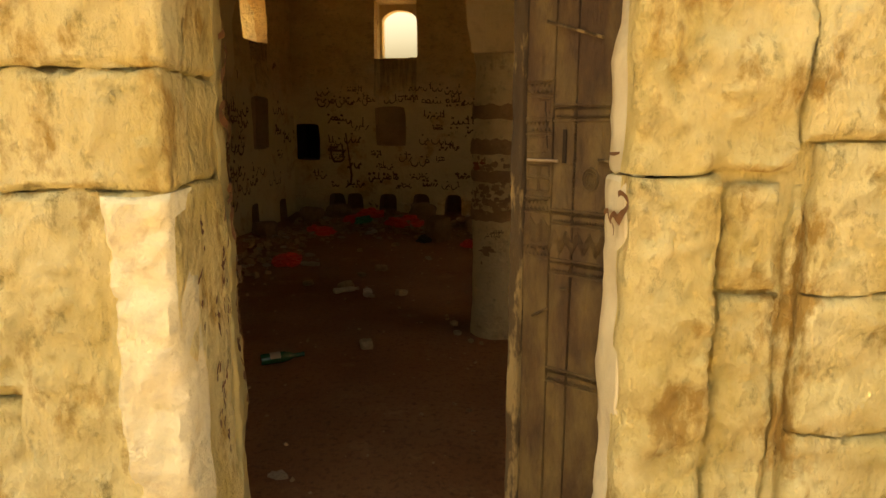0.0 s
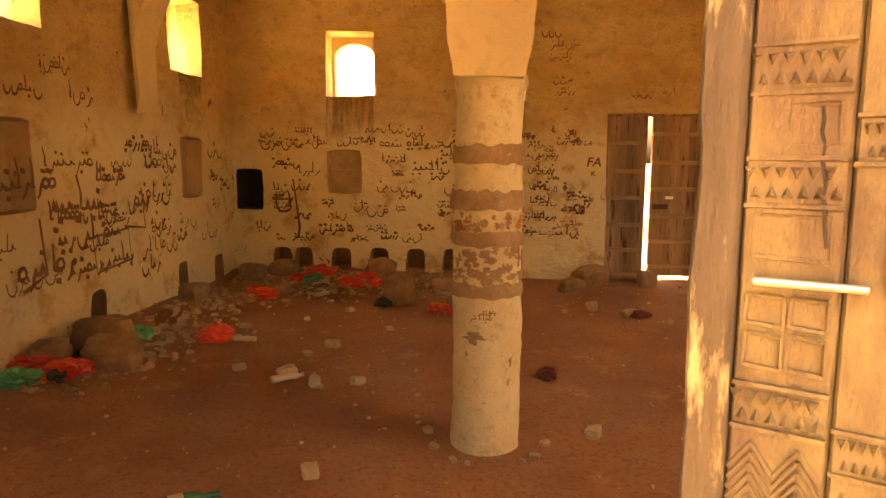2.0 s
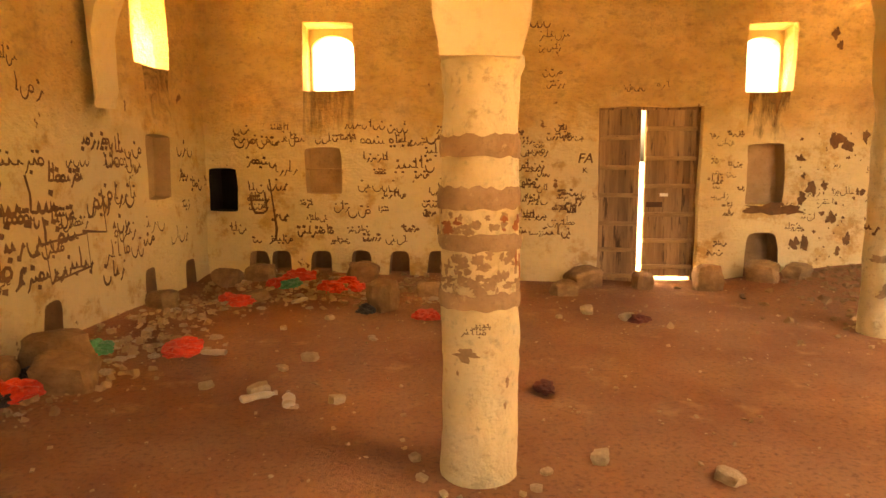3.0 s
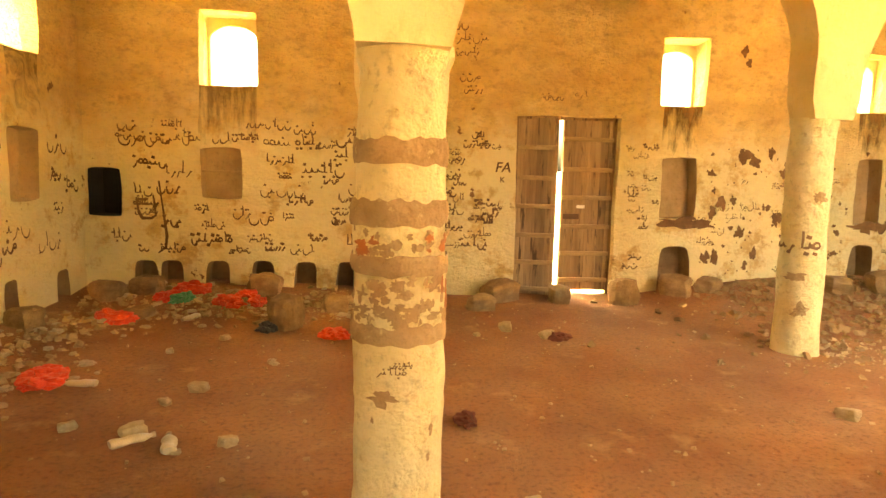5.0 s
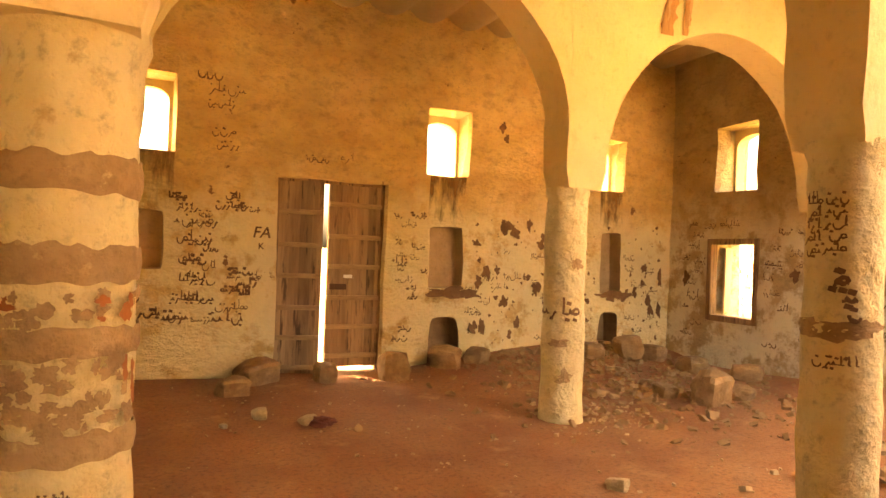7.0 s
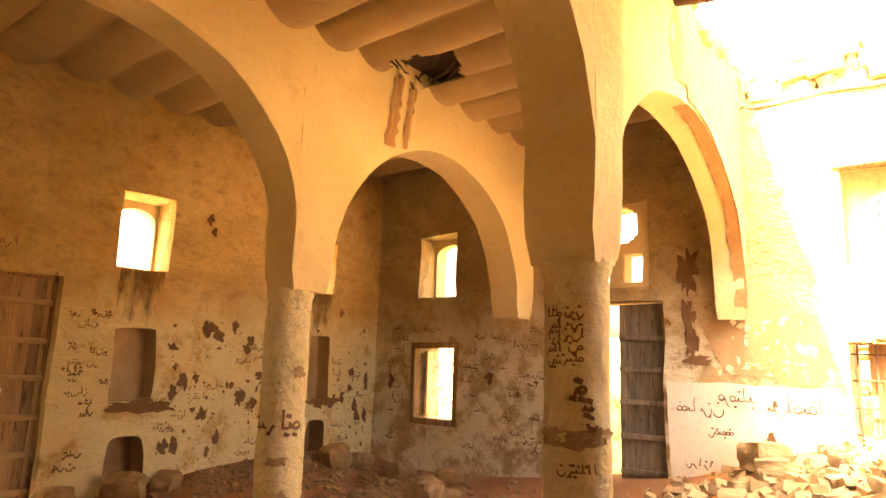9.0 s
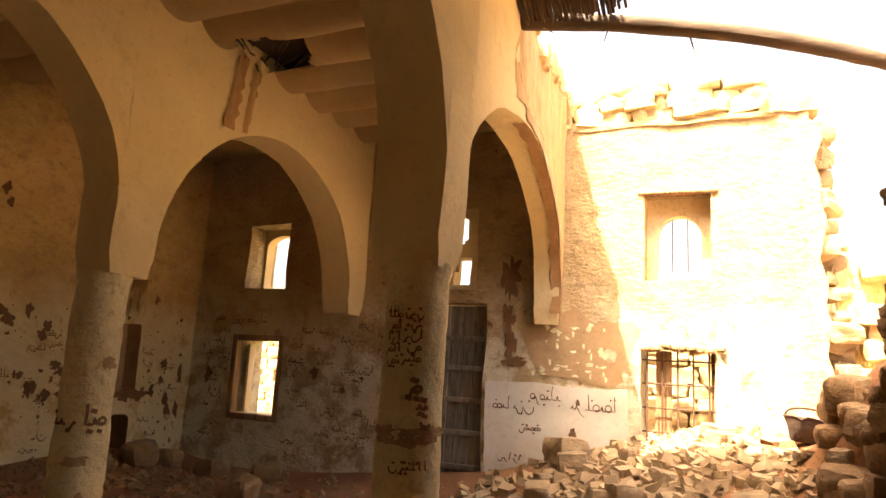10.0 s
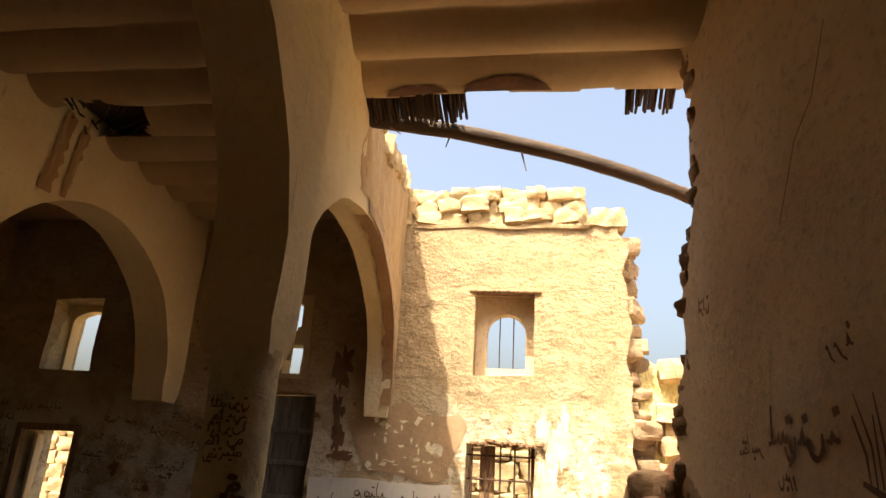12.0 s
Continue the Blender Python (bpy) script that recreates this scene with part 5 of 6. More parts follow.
def ribbon(bm, place, pts, width, taper=0.3):
    n = len(pts)
    last = None
    for i, (u, z) in enumerate(pts):
        a, b = pts[max(0, i - 1)], pts[min(n - 1, i + 1)]
        du, dz = b[0] - a[0], b[1] - a[1]
        k = math.hypot(du, dz) or 1.0
        w = width * 0.5 * (1 - taper * abs(2 * i / max(1, n - 1) - 1)) * RNG.uniform(0.8, 1.25)
        now = (bm.verts.new(place(u - dz / k * w, z + du / k * w)), bm.verts.new(place(u + dz / k * w, z - du / k * w)))
        if last:
            bm.faces.new((last[0], last[1], now[1], now[0]))
        last = now


def scrawl(bm, place, u, z, w, h, pen):
    """Unreadable flowing script on one base line, run from the far end back: teeth, bowls, loops, tall strokes, hooks and dots."""
    x, base = u + w, 0.06 * h
    run = []

    def flush():
        if len(run) > 1:
            fine = []
            for p, q in zip(run, run[1:]):
                fine += [p, ((p[0] + q[0]) / 2, (p[1] + q[1]) / 2)]
            ribbon(bm, place, fine + [run[-1]], pen, 0.35)
        run.clear()

    while x > u:
        if not run:
            run.append((x, z + base))
        lw = h * RNG.uniform(0.26, 0.5)
        kind = RNG.random()
        slope = 0.05 * h * math.sin(x * 9)
        if kind < 0.28:
            run += [(x - 0.3 * lw, z + base + slope), (x - 0.5 * lw, z + h * RNG.uniform(0.22, 0.38)), (x - 0.62 * lw, z + base), (x - lw, z + base * 0.6)]
        elif kind < 0.44:
            t = h * RNG.uniform(0.75, 1.1)
            run += [(x - 0.45 * lw, z + base), (x - 0.5 * lw + 0.04 * h, z + t * 0.5), (x - 0.5 * lw + RNG.uniform(-0.08, 0.1) * h, z + t)]
            flush()
            if RNG.random() < 0.6:
                run.append((x - 0.5 * lw, z + base))
        elif kind < 0.60:
            c, q = (x - 0.5 * lw, z + 0.18 * h), 0.17 * h
            run += [(c[0] + q * math.cos(a), c[1] + q * math.sin(a)) for a in (-0.9 + 0.9 * k for k in range(8))] + [(x - lw, z + base)]
        elif kind < 0.80:
            lw *= 1.5
            run += [(x - lw * (0.5 - 0.5 * math.cos(math.pi * k / 6)), z + base - 0.36 * h * math.sin(math.pi * k / 6)) for k in range(1, 7)] + [(x - lw, z + 0.22 * h)]
            flush()
        else:
            run += [(x - 0.2 * lw, z + 0.2 * h), (x - 0.4 * lw, z + 0.02 * h), (x - 0.7 * lw, z - 0.22 * h), (x - 1.1 * lw, z - 0.34 * h)]
            flush()
        for _ in range(RNG.choice((0, 0, 1, 1, 2))):
            a, b = x - lw * RNG.uniform(0.2, 0.8), z + h * RNG.choice((-0.3, 0.52, 0.6))
            ribbon(bm, place, [(a, b), (a - pen * 1.5, b + pen * 0.4)], pen * 1.2, 0)
        x -= lw * (1.0 if run else 1.25)
    flush()


def blotch(bm, place, u, z, ru, rz, n=18):
    c = bm.verts.new(place(u, z))
    s = RNG.uniform(0, 99)
    ring = []
    for i in range(n):
        w = 2 * math.pi * i / n
        k = 1 + 0.75 * noise.noise((math.cos(w) * 1.3 + s, math.sin(w) * 1.3, 0)) + 0.55 * noise.noise((math.cos(w) * 4, math.sin(w) * 4, s))
        ring.append(bm.verts.new(place(u + ru * k * math.cos(w), z + rz * k * math.sin(w))))
    for i in range(n):
        bm.faces.new((c, ring[i], ring[(i + 1) % n]))


def clear(u, z, w, h, holes):
    return all(u + w < a - 0.02 or u > b + 0.02 or z + h < c - 0.02 or z - 0.3 * h > d + 0.02 for a, b, c, d in holes)


def scrawls(parent_name, place, area, count, size, pen, holes, label, seed, mat=None):
    RNG.seed(seed)
    bm = bmesh.new()
    taken = []
    for _ in range(count * 3):
        u, z = RNG.uniform(area[0], area[1]), RNG.uniform(area[2], area[3])
        h = RNG.uniform(*size)
        w = h * RNG.uniform(1.2, 3.2)
        if u + w < area[1] and clear(u, z, w, h, holes) and clear(u, z, w * 0.9, h * 0.7, taken):
            taken.append((u, u + w, z, z + h * 0.8))
            scrawl(bm, place, u, z, w, h, pen * RNG.uniform(0.7, 1.4))
    part("scrawled_paint", bm, mat or M_ink, bpy.data.objects[parent_name], label, smooth=0, kind="stuff")


N_HOLES = [(2.55, 2.85, 1.2, 1.52), (-0.44, -0.02, 1.01, 1.54), (1.42, 1.83, 1.03, 1.57), (4.48, 4.88, 0.89, 1.57), (6.75, 7.06, 0.86, 1.6), (-1.58, -1.22, 0.8, 1.34), (2.8, 4.04, -0.2, 2.05), (4.42, 4.93, 2.1, 2.85), (4.48, 4.88, 0, 0.6), (6.75, 7.06, 0, 0.64)]
pn = on_wall(NORTH, 1.0, 0.014, 0.008)
scrawls("wall_north", pn, (-1.5, 2.8, 0.46, 1.64), 110, (0.06, 0.16), 0.017, N_HOLES, "dark brown scrawled paint strokes", 21)
scrawls("wall_north", pn, (-1.4, 1.3, 1.58, 1.78), 9, (0.06, 0.11), 0.012, N_HOLES, "dark brown scrawled paint strokes", 22)
scrawls("wall_north", pn, (1.85, 2.8, 0.4, 1.75), 16, (0.05, 0.10), 0.013, N_HOLES, "dark brown scrawled paint strokes", 23)
scrawls("wall_north", pn, (4.02, 4.46, 0.3, 1.7), 16, (0.04, 0.07), 0.010, N_HOLES, "dark brown scrawled paint strokes", 24)
scrawls("wall_north", pn, (4.9, 7.7, 0.3, 1.5), 16, (0.05, 0.09), 0.008, N_HOLES, "faded brown scrawled paint strokes", 25)
scrawls("wall_north", pn, (2.12, 2.56, 2.2, 3.05), 12, (0.08, 0.13), 0.014, N_HOLES, "dark brown scrawled paint strokes in a column", 26)
scrawls("wall_north", pn, (3.1, 3.65, 2.14, 2.2), 5, (0.07, 0.09), 0.010, N_HOLES, "thin brown scrawl over the door", 27)
bm = bmesh.new()
ribbon(bm, pn, [(-1.10, 1.02), (-1.07, 0.86), (-1.03, 0.80), (-0.94, 0.80), (-0.90, 0.83)], 0.03)
ribbon(bm, pn, [(-0.87, 1.20), (-0.83, 0.92), (-0.79, 0.62), (-0.80, 0.50), (-0.88, 0.44)], 0.026)
ribbon(bm, pn, [(-0.93, 1.05), (-0.91, 0.95), (-0.90, 0.82)], 0.025)
part("scrawled_paint", bm, M_ink, bpy.data.objects["wall_north"], "thick dark paint strokes", smooth=0)

def letters(text, x, z, size, slant):
    """Painted capital letters on the far wall."""
    cu = bpy.data.curves.new("letters", "FONT")
    cu.body, cu.size, cu.extrude, cu.offset, cu.shear = text, size, 0.002, 0.002, slant
    tmp = new("letters", cu)
    me = bpy.data.meshes.new_from_object(tmp)
    bpy.data.objects.remove(tmp)
    me.transform(pose(x, 8.782, z, 90, 0, 0))
    me.materials.clear()
    me.materials.append(M_ink)
    ob = new("painted_letters", me)
    ob.parent = bpy.data.objects["wall_north"]


letters("FA", 2.62, 1.36, 0.15, 0.2)
letters("K", 2.68, 1.25, 0.08, 0.0)
RNG.seed(31)
bm = bmesh.new()
for _ in range(190):
    u, z = RNG.uniform(4.95, 7.7), RNG.uniform(0.25, 1.7)
    r = 0.008 + 0.05 * RNG.random() ** 5
    if clear(u - r, z - r, 2 * r, 2 * r, N_HOLES):
        blotch(bm, pn, u, z, r, r * RNG.uniform(0.7, 1.6))
for u, z, a, b in ((5.42, 1.60, 0.09, 0.07), (5.55, 1.54, 0.06, 0.06), (7.72, 1.05, 0.04, 0.10), (7.72, 0.65, 0.04, 0.09), (5.05, 0.45, 0.05, 0.07), (5.6, 0.5, 0.04, 0.06), (5.32, 2.72, 0.04, 0.06), (5.38, 2.60, 0.03, 0.05)):
    blotch(bm, pn, u, z, a, b)
for u, z, a in ((4.7, 0.85, 0.30), (4.95, 0.83, 0.16), (6.93, 0.83, 0.20), (7.1, 0.84, 0.1)):
    blotch(bm, pn, u, z, a, 0.055, 26)
part("plaster_chip", bm, M_chip, bpy.data.objects["wall_north"], "dark chips where the plaster has fallen", smooth=0, kind="stuff")

def streaky(name, col, strength, fine):
    """A brown wash of run-down water, thin where the noise breaks it."""
    m = surface(name, col, tuple(0.62 * c for c in col), 0.95, 20, 4, 0.3)
    t = m.node_tree
    n, link = t.nodes, t.links.new
    co, mp, ns, sep = n.new("ShaderNodeTexCoord"), n.new("ShaderNodeMapping"), n.new("ShaderNodeTexNoise"), n.new("ShaderNodeSeparateXYZ")
    mp.inputs["Scale"].default_value = (fine, 1.0, 0.7)
    link(co.outputs["Generated"], mp.inputs["Vector"])
    link(mp.outputs["Vector"], ns.inputs["Vector"])
    ns.inputs["Scale"].default_value, ns.inputs["Detail"].default_value, ns.inputs["Roughness"].default_value = 1.6, 5.0, 0.65
    link(co.outputs["Generated"], sep.inputs[0])
    add = n.new("ShaderNodeMath")
    add.operation = "MULTIPLY_ADD"
    add.inputs[1].default_value = 0.30
    link(sep.outputs["Z"], add.inputs[0])
    link(ns.outputs["Fac"], add.inputs[2])
    rg = n.new("ShaderNodeMapRange")
    for k, v in (("From Min", 0.54), ("From Max", 0.84), ("To Min", 0.0), ("To Max", strength)):
        rg.inputs[k].default_value = v
    link(add.outputs[0], rg.inputs["Value"])
    link(rg.outputs["Result"], n["Principled BSDF"].inputs["Alpha"])
    return m


def wash(m, parent, seed, amount, u0, u1, z0, z1, mat):
    bm = bmesh.new()
    place = on_wall(m, seed, amount, 0.006)
    g = [[bm.verts.new(place(u0 + (u1 - u0) * i / 12, z0 + (z1 - z0) * k / 12)) for i in range(13)] for k in range(13)]
    for k in range(12):
        for i in range(12):
            bm.faces.new((g[k][i], g[k][i + 1], g[k + 1][i + 1], g[k + 1][i]))
    part("water_stain", bm, mat, bpy.data.objects[parent], "brown water streaks under a high window", smooth=60)


M_drip, M_runoff = streaky("thin_water_drips", (0.30, 0.165, 0.06), 0.55, 6.0), streaky("broad_water_stain", (0.30, 0.16, 0.055), 0.95, 3.0)
wash(NORTH, "wall_north", 1.0, 0.014, -0.44, 0.13, 1.58, 2.165, M_drip)
wash(NORTH, "wall_north", 1.0, 0.014, 1.46, 1.90, 1.60, 2.11, M_drip)
wash(NORTH, "wall_north", 1.0, 0.014, 4.46, 4.90, 1.58, 2.11, M_runoff)
wash(NORTH, "wall_north", 1.0, 0.014, 6.72, 7.08, 1.62, 2.11, M_runoff)
wash(WEST, "wall_west", 2.0, 0.014, 7.45, 7.98, 1.66, 2.27, M_drip)

W_HOLES = [(7.45, 7.95, 1.02, 1.65), (4.88, 5.3, 1.04, 1.68), (7.28, 7.5, 0, 0.38), (8.12, 8.4, 0, 0.34), (5.8, 6.04, 0, 0.36)]
pw = on_wall(WEST, 2.0, 0.014, 0.008)
scrawls("wall_west", pw, (4.0, 8.7, 0.45, 1.62), 46, (0.09, 0.19), 0.019, W_HOLES, "bold dark brown scrawled paint strokes", 41)
scrawls("wall_west", pw, (5.3, 7.4, 0.4, 1.5), 6, (0.14, 0.22), 0.022, W_HOLES, "bold dark brown scrawled paint strokes", 42)
scrawls("wall_west", pw, (4.5, 6.2, 1.8, 2.1), 3, (0.10, 0.16), 0.015, W_HOLES, "dark brown scrawled paint strokes", 43)
bm = bmesh.new()
for u, z, w, h, pen in ((5.45, 1.02, 0.62, 0.26, 0.034), (5.5, 0.78, 0.8, 0.2, 0.03), (6.7, 1.05, 0.45, 0.2, 0.026), (5.0, 1.2, 0.5, 0.2, 0.03), (5.05, 0.6, 0.6, 0.24, 0.032)):
    scrawl(bm, pw, u, z, w, h, pen)
ribbon(bm, pw, [(5.9, 0.80), (6.4, 0.82), (6.42, 0.56), (5.92, 0.50), (5.9, 0.80)], 0.018, 0)
ribbon(bm, pw, [(6.65, 1.15), (6.68, 0.8), (6.35, 0.84)], 0.022, 0)
ribbon(bm, pw, [(5.3, 0.98), (5.34, 0.6), (5.1, 0.52)], 0.024, 0)
part("scrawled_paint", bm, M_ink, bpy.data.objects["wall_west"], "box and hooks in dark brown paint", smooth=0)

pe = on_wall(EAST, 3.0, 0.018, 0.008)
E_HOLES = [(ew(7.40), ew(8.2), 0.58, 1.62), (ew(4.9), ew(5.9), -0.2, 2.05)]
scrawls("wall_east", pe, (ew(5.95), ew(8.6), 0.4, 1.75), 44, (0.05, 0.10), 0.010, E_HOLES, "dark brown scrawled paint strokes", 51)
RNG.seed(52)
bm = bmesh.new()
for y, z, a, b in ((4.73, 2.25, 0.11, 0.22), (4.74, 1.85, 0.06, 0.14), (4.73, 1.60, 0.06, 0.14), (4.68, 1.42, 0.13, 0.05), (8.5, 1.05, 0.05, 0.08), (7.0, 1.2, 0.05, 0.06), (6.6, 1.0, 0.03, 0.04)):
    blotch(bm, pe, ew(y), z, a, b, 26)
ribbon(bm, pe, [(ew(4.73), 2.3), (ew(4.74), 1.8), (ew(4.71), 1.4)], 0.03)
part("plaster_chip", bm, M_chip, bpy.data.objects["wall_east"], "dark chips where the plaster has fallen", smooth=0)


def dado():
    bm = bmesh.new()
    nu, nz = 26, 18
    u0, u1 = ew(3.60), ew(4.95)
    g = [[None] * (nu + 1) for _ in range(nz + 1)]
    place = on_wall(EAST, 3.0, 0.018, 0.014)
    for k in range(nz + 1):
        for i in range(nu + 1):
            u, z = u0 + (u1 - u0) * i / nu, 0.05 + 1.17 * k / nz
            if i == 0:
                u += 0.03 * noise.noise((0, z * 5, 2))
            if k == nz:
                z += 0.012 * noise.noise((u * 6, 0, 2))
            g[k][i] = bm.verts.new(place(u, z))
    for k in range(nz):
        for i in range(nu):
            bm.faces.new((g[k][i], g[k][i + 1], g[k + 1][i + 1], g[k + 1][i]))
    r = bmesh.ops.extrude_face_region(bm, geom=bm.faces[:])
    out = EAST.to_3x3() @ Vector((0, 1, 0))
    for v in r["geom"]:
        if isinstance(v, bmesh.types.BMVert):
            v.co += out * 0.03
    ob = part("dado", bm, surface("grey_white_plaster", (0.74, 0.70, 0.62), (0.66, 0.60, 0.50), 0.9, 18, 2, 0.3, (0.48, 0.40, 0.29), 0.64), bpy.data.objects["wall_east"], "grey-white plastered dado with scrawls")
    RNG.seed(61)
    bm = bmesh.new()
    top = on_wall(EAST, 3.0, 0.018, 0.021)
    for u, z, w, h in ((ew(4.5), 0.97, 0.36, 0.13), (ew(4.25), 1.07, 0.25, 0.14), (ew(3.70), 1.01, 0.42, 0.18), (ew(4.4), 0.79, 0.2, 0.08), (ew(4.6), 0.5, 0.2, 0.08)):
        scrawl(bm, top, u, z, w, h, 0.011)
    for y, z, r in ((4.1, 0.79, 0.035), (4.05, 1.08, 0.02), (3.8, 0.6, 0.02), (4.4, 0.42, 0.03)):
        blotch(bm, top, ew(y), z, r, r * 1.4)
    part("scrawled_paint", bm, M_ink, bpy.data.objects["wall_east"], "dark scrawls on the dado", smooth=0)
    # white remains of plaster above the dado
    bm = bmesh.new()
    for _ in range(46):
        blotch(bm, pe, ew(RNG.uniform(3.75, 4.5)), RNG.uniform(1.27, 1.80), RNG.uniform(0.008, 0.04), RNG.uniform(0.006, 0.03))
    part("plaster_flake", bm, M_pale, bpy.data.objects["wall_east"], "pale flakes of old plaster", smooth=0, kind="stuff")


dado()
ps = on_wall(SOUTH, 4.0, 0.014, 0.008)
scrawls("wall_south", ps, (3.6, 5.0, 0.9, 1.4), 2, (0.05, 0.09), 0.009, [], "dark brown scrawled paint strokes", 71)
bm = bmesh.new()
for u, z, w, h, pen in ((3.98, 1.50, 0.34, 0.16, 0.024), (4.30, 1.52, 0.16, 0.14, 0.022), (3.84, 1.80, 0.14, 0.12, 0.012), (4.55, 1.5, 0.2, 0.08, 0.012), (4.95, 2.18, 0.12, 0.08, 0.016), (4.3, 1.25, 0.4, 0.08, 0.012)):
    scrawl(bm, ps, u, z, w, h, pen)
for k in range(7):
    a = 0.5 * (k % 2)
    ribbon(bm, ps, [(3.66 + 0.03 * k, 1.36), (3.67 + 0.03 * k, 1.46 + 0.05 * a), (3.60 + 0.05 * k + 0.05 * a, 1.58 + 0.14 * a)], 0.013, 0.4)
ribbon(bm, ps, [(3.66, 1.36), (3.75, 1.33), (3.88, 1.38)], 0.024, 0.4)
ribbon(bm, ps, [(4.2, 2.35), (4.0, 2.62), (3.85, 2.72), (3.7, 2.95)], 0.008, 0.4)
part("scrawled_paint", bm, M_ink, bpy.data.objects["wall_south"], "bold brown scrawls and a branching scribble", smooth=0)

# scrawls on the columns and the entrance plaster
cols = [o for o in scene.objects if o.name.split(".")[0] == "column"]


def column_paint(ob, x, y, r, a0, marks, seed, chips=()):
    RNG.seed(seed)
    place = on_column(x, y, r, 1.85, a0)
    bm = bmesh.new()
    for u, z, w, h, pen in marks:
        scrawl(bm, place, u, z, w, h, pen)
    part("scrawled_paint", bm, M_ink, ob, "dark scrawled paint strokes", smooth=0)
    if chips:
        bm = bmesh.new()
        for u, z, a, b in chips:
            blotch(bm, on_column(x, y, r, 1.85, a0, 0.004), u, z, a, b, 24)
        part("plaster_chip", bm, M_band, ob, "bare mud where plaster has fallen", smooth=0)


RNG.seed(80)
column_paint(cols[0], 1.5, 4.16, 0.165, -math.pi / 2, [(-0.07, 0.67, 0.09, 0.035, 0.004), (-0.02, 0.70, 0.06, 0.02, 0.004)], 81,
             [(-0.06, 0.585, 0.045, 0.03), (0.11, 0.46, 0.008, 0.02), (0.10, 0.36, 0.007, 0.015), (-0.09, 0.5, 0.006, 0.01)] + [(RNG.uniform(-0.2, 0.2), RNG.uniform(0.85, 1.0), RNG.uniform(0.006, 0.025), RNG.uniform(0.006, 0.022)) for _ in range(60)] + [(RNG.uniform(-0.2, 0.2), RNG.uniform(1.08, 1.17), RNG.uniform(0.006, 0.02), RNG.uniform(0.006, 0.02)) for _ in range(24)])
column_paint(cols[1], 4.31, 4.075, 0.146, -2.7, [(-0.11, 1.54 - 0.05 * i, 0.055, 0.05, 0.008) for i in range(5)] + [(-0.03, 1.55 - 0.05 * i, 0.06, 0.05, 0.008) for i in range(5)] + [(-0.02, 1.22, 0.06, 0.08, 0.018), (0.02, 1.15, 0.05, 0.07, 0.018), (0.05, 1.09, 0.03, 0.05, 0.016), (-0.04, 0.90, 0.12, 0.05, 0.008)], 82,
             [(0.0, 1.04, 0.12, 0.04), (0.1, 1.05, 0.07, 0.035), (-0.1, 1.04, 0.08, 0.035), (-0.03, 1.03, 0.10, 0.03)])
column_paint(cols[2], 4.74, 6.65, 0.165, -2.25, [(-0.16, 0.84, 0.12, 0.12, 0.018), (-0.02, 0.84, 0.14, 0.14, 0.022)], 83, [(0.1, 1.23, 0.05, 0.04), (-0.02, 0.62, 0.06, 0.03), (0.03, 0.36, 0.05, 0.05)])
RNG.seed(90)
bm = bmesh.new()
def jamb_place(u, q):
    """On the plaster edge of the doorway: u up, q across."""
    p = Vector((1.014 - 0.084 * (q / 0.165), 1.378 + 0.222 * (q / 0.165), u - 0.09))
    return p + wobble(p, 4.0, 0.016, 4.0) + wobble(p, 13.0, 0.010, 4.0) + wobble(p, 30.0, 0.005, 4.0) + Vector((0.011, 0.003, 0))


for k in range(8):
    z0, turn, bow = 0.70 + 0.125 * k, 2.4 * k, 0.03 + 0.012 * (k % 3)
    ribbon(bm, jamb_place, [(z0 + 0.085 * i / 14, 0.045 + 0.012 * (k % 2) + bow * math.sin(math.pi * (0.9 + 0.2 * (k % 4)) * i / 14 + turn)) for i in range(15)], 0.024 - 0.003 * (k % 3), 0.3)
    if k % 3 == 1:
        ribbon(bm, jamb_place, [(z0 + 0.10 + 0.012 * i / 5, 0.02 + 0.05 * i / 5) for i in range(6)], 0.018, 0.4)
for z0, z1, q in ((0.9, 1.22, 0.10), (1.3, 1.62, 0.10), (1.02, 1.1, 0.03)):
    ribbon(bm, jamb_place, [(z0 + (z1 - z0) * i / 8, q + 0.01 * noise.noise((i * 0.7, z0, 0))) for i in range(9)], 0.013, 0.5)
part("scrawled_paint", bm, surface("red_brown_paint", (0.14, 0.062, 0.022), (0.20, 0.095, 0.035), 0.9), bpy.data.objects["jamb_left.003"], "red-brown paint strokes", smooth=0)


# ---- washed-out mud under the ceiling hole, worn rim of the end arch ----
AN = Matrix(((1, 0, 0, -1.6), (0, 1, 0, 6.44), (0, 0, 1, 0), (0, 0, 0, 1)))


def on_arcade(u, z):
    p = AN @ Vector((u, 0, z))
    return p + wobble(p, 1.5, 0.022, 13.0) + wobble(p, 6.0, 0.007, 13.0) + Vector((0, -0.012, 0))


RNG.seed(95)
M_washed = surface("washed_brown_mud", (0.40, 0.235, 0.11), (0.30, 0.16, 0.075), 0.97, 20, 5, 0.8, (0.50, 0.35, 0.18), 0.6, stretch=(2, 2, 0.5), sharp=0.2)
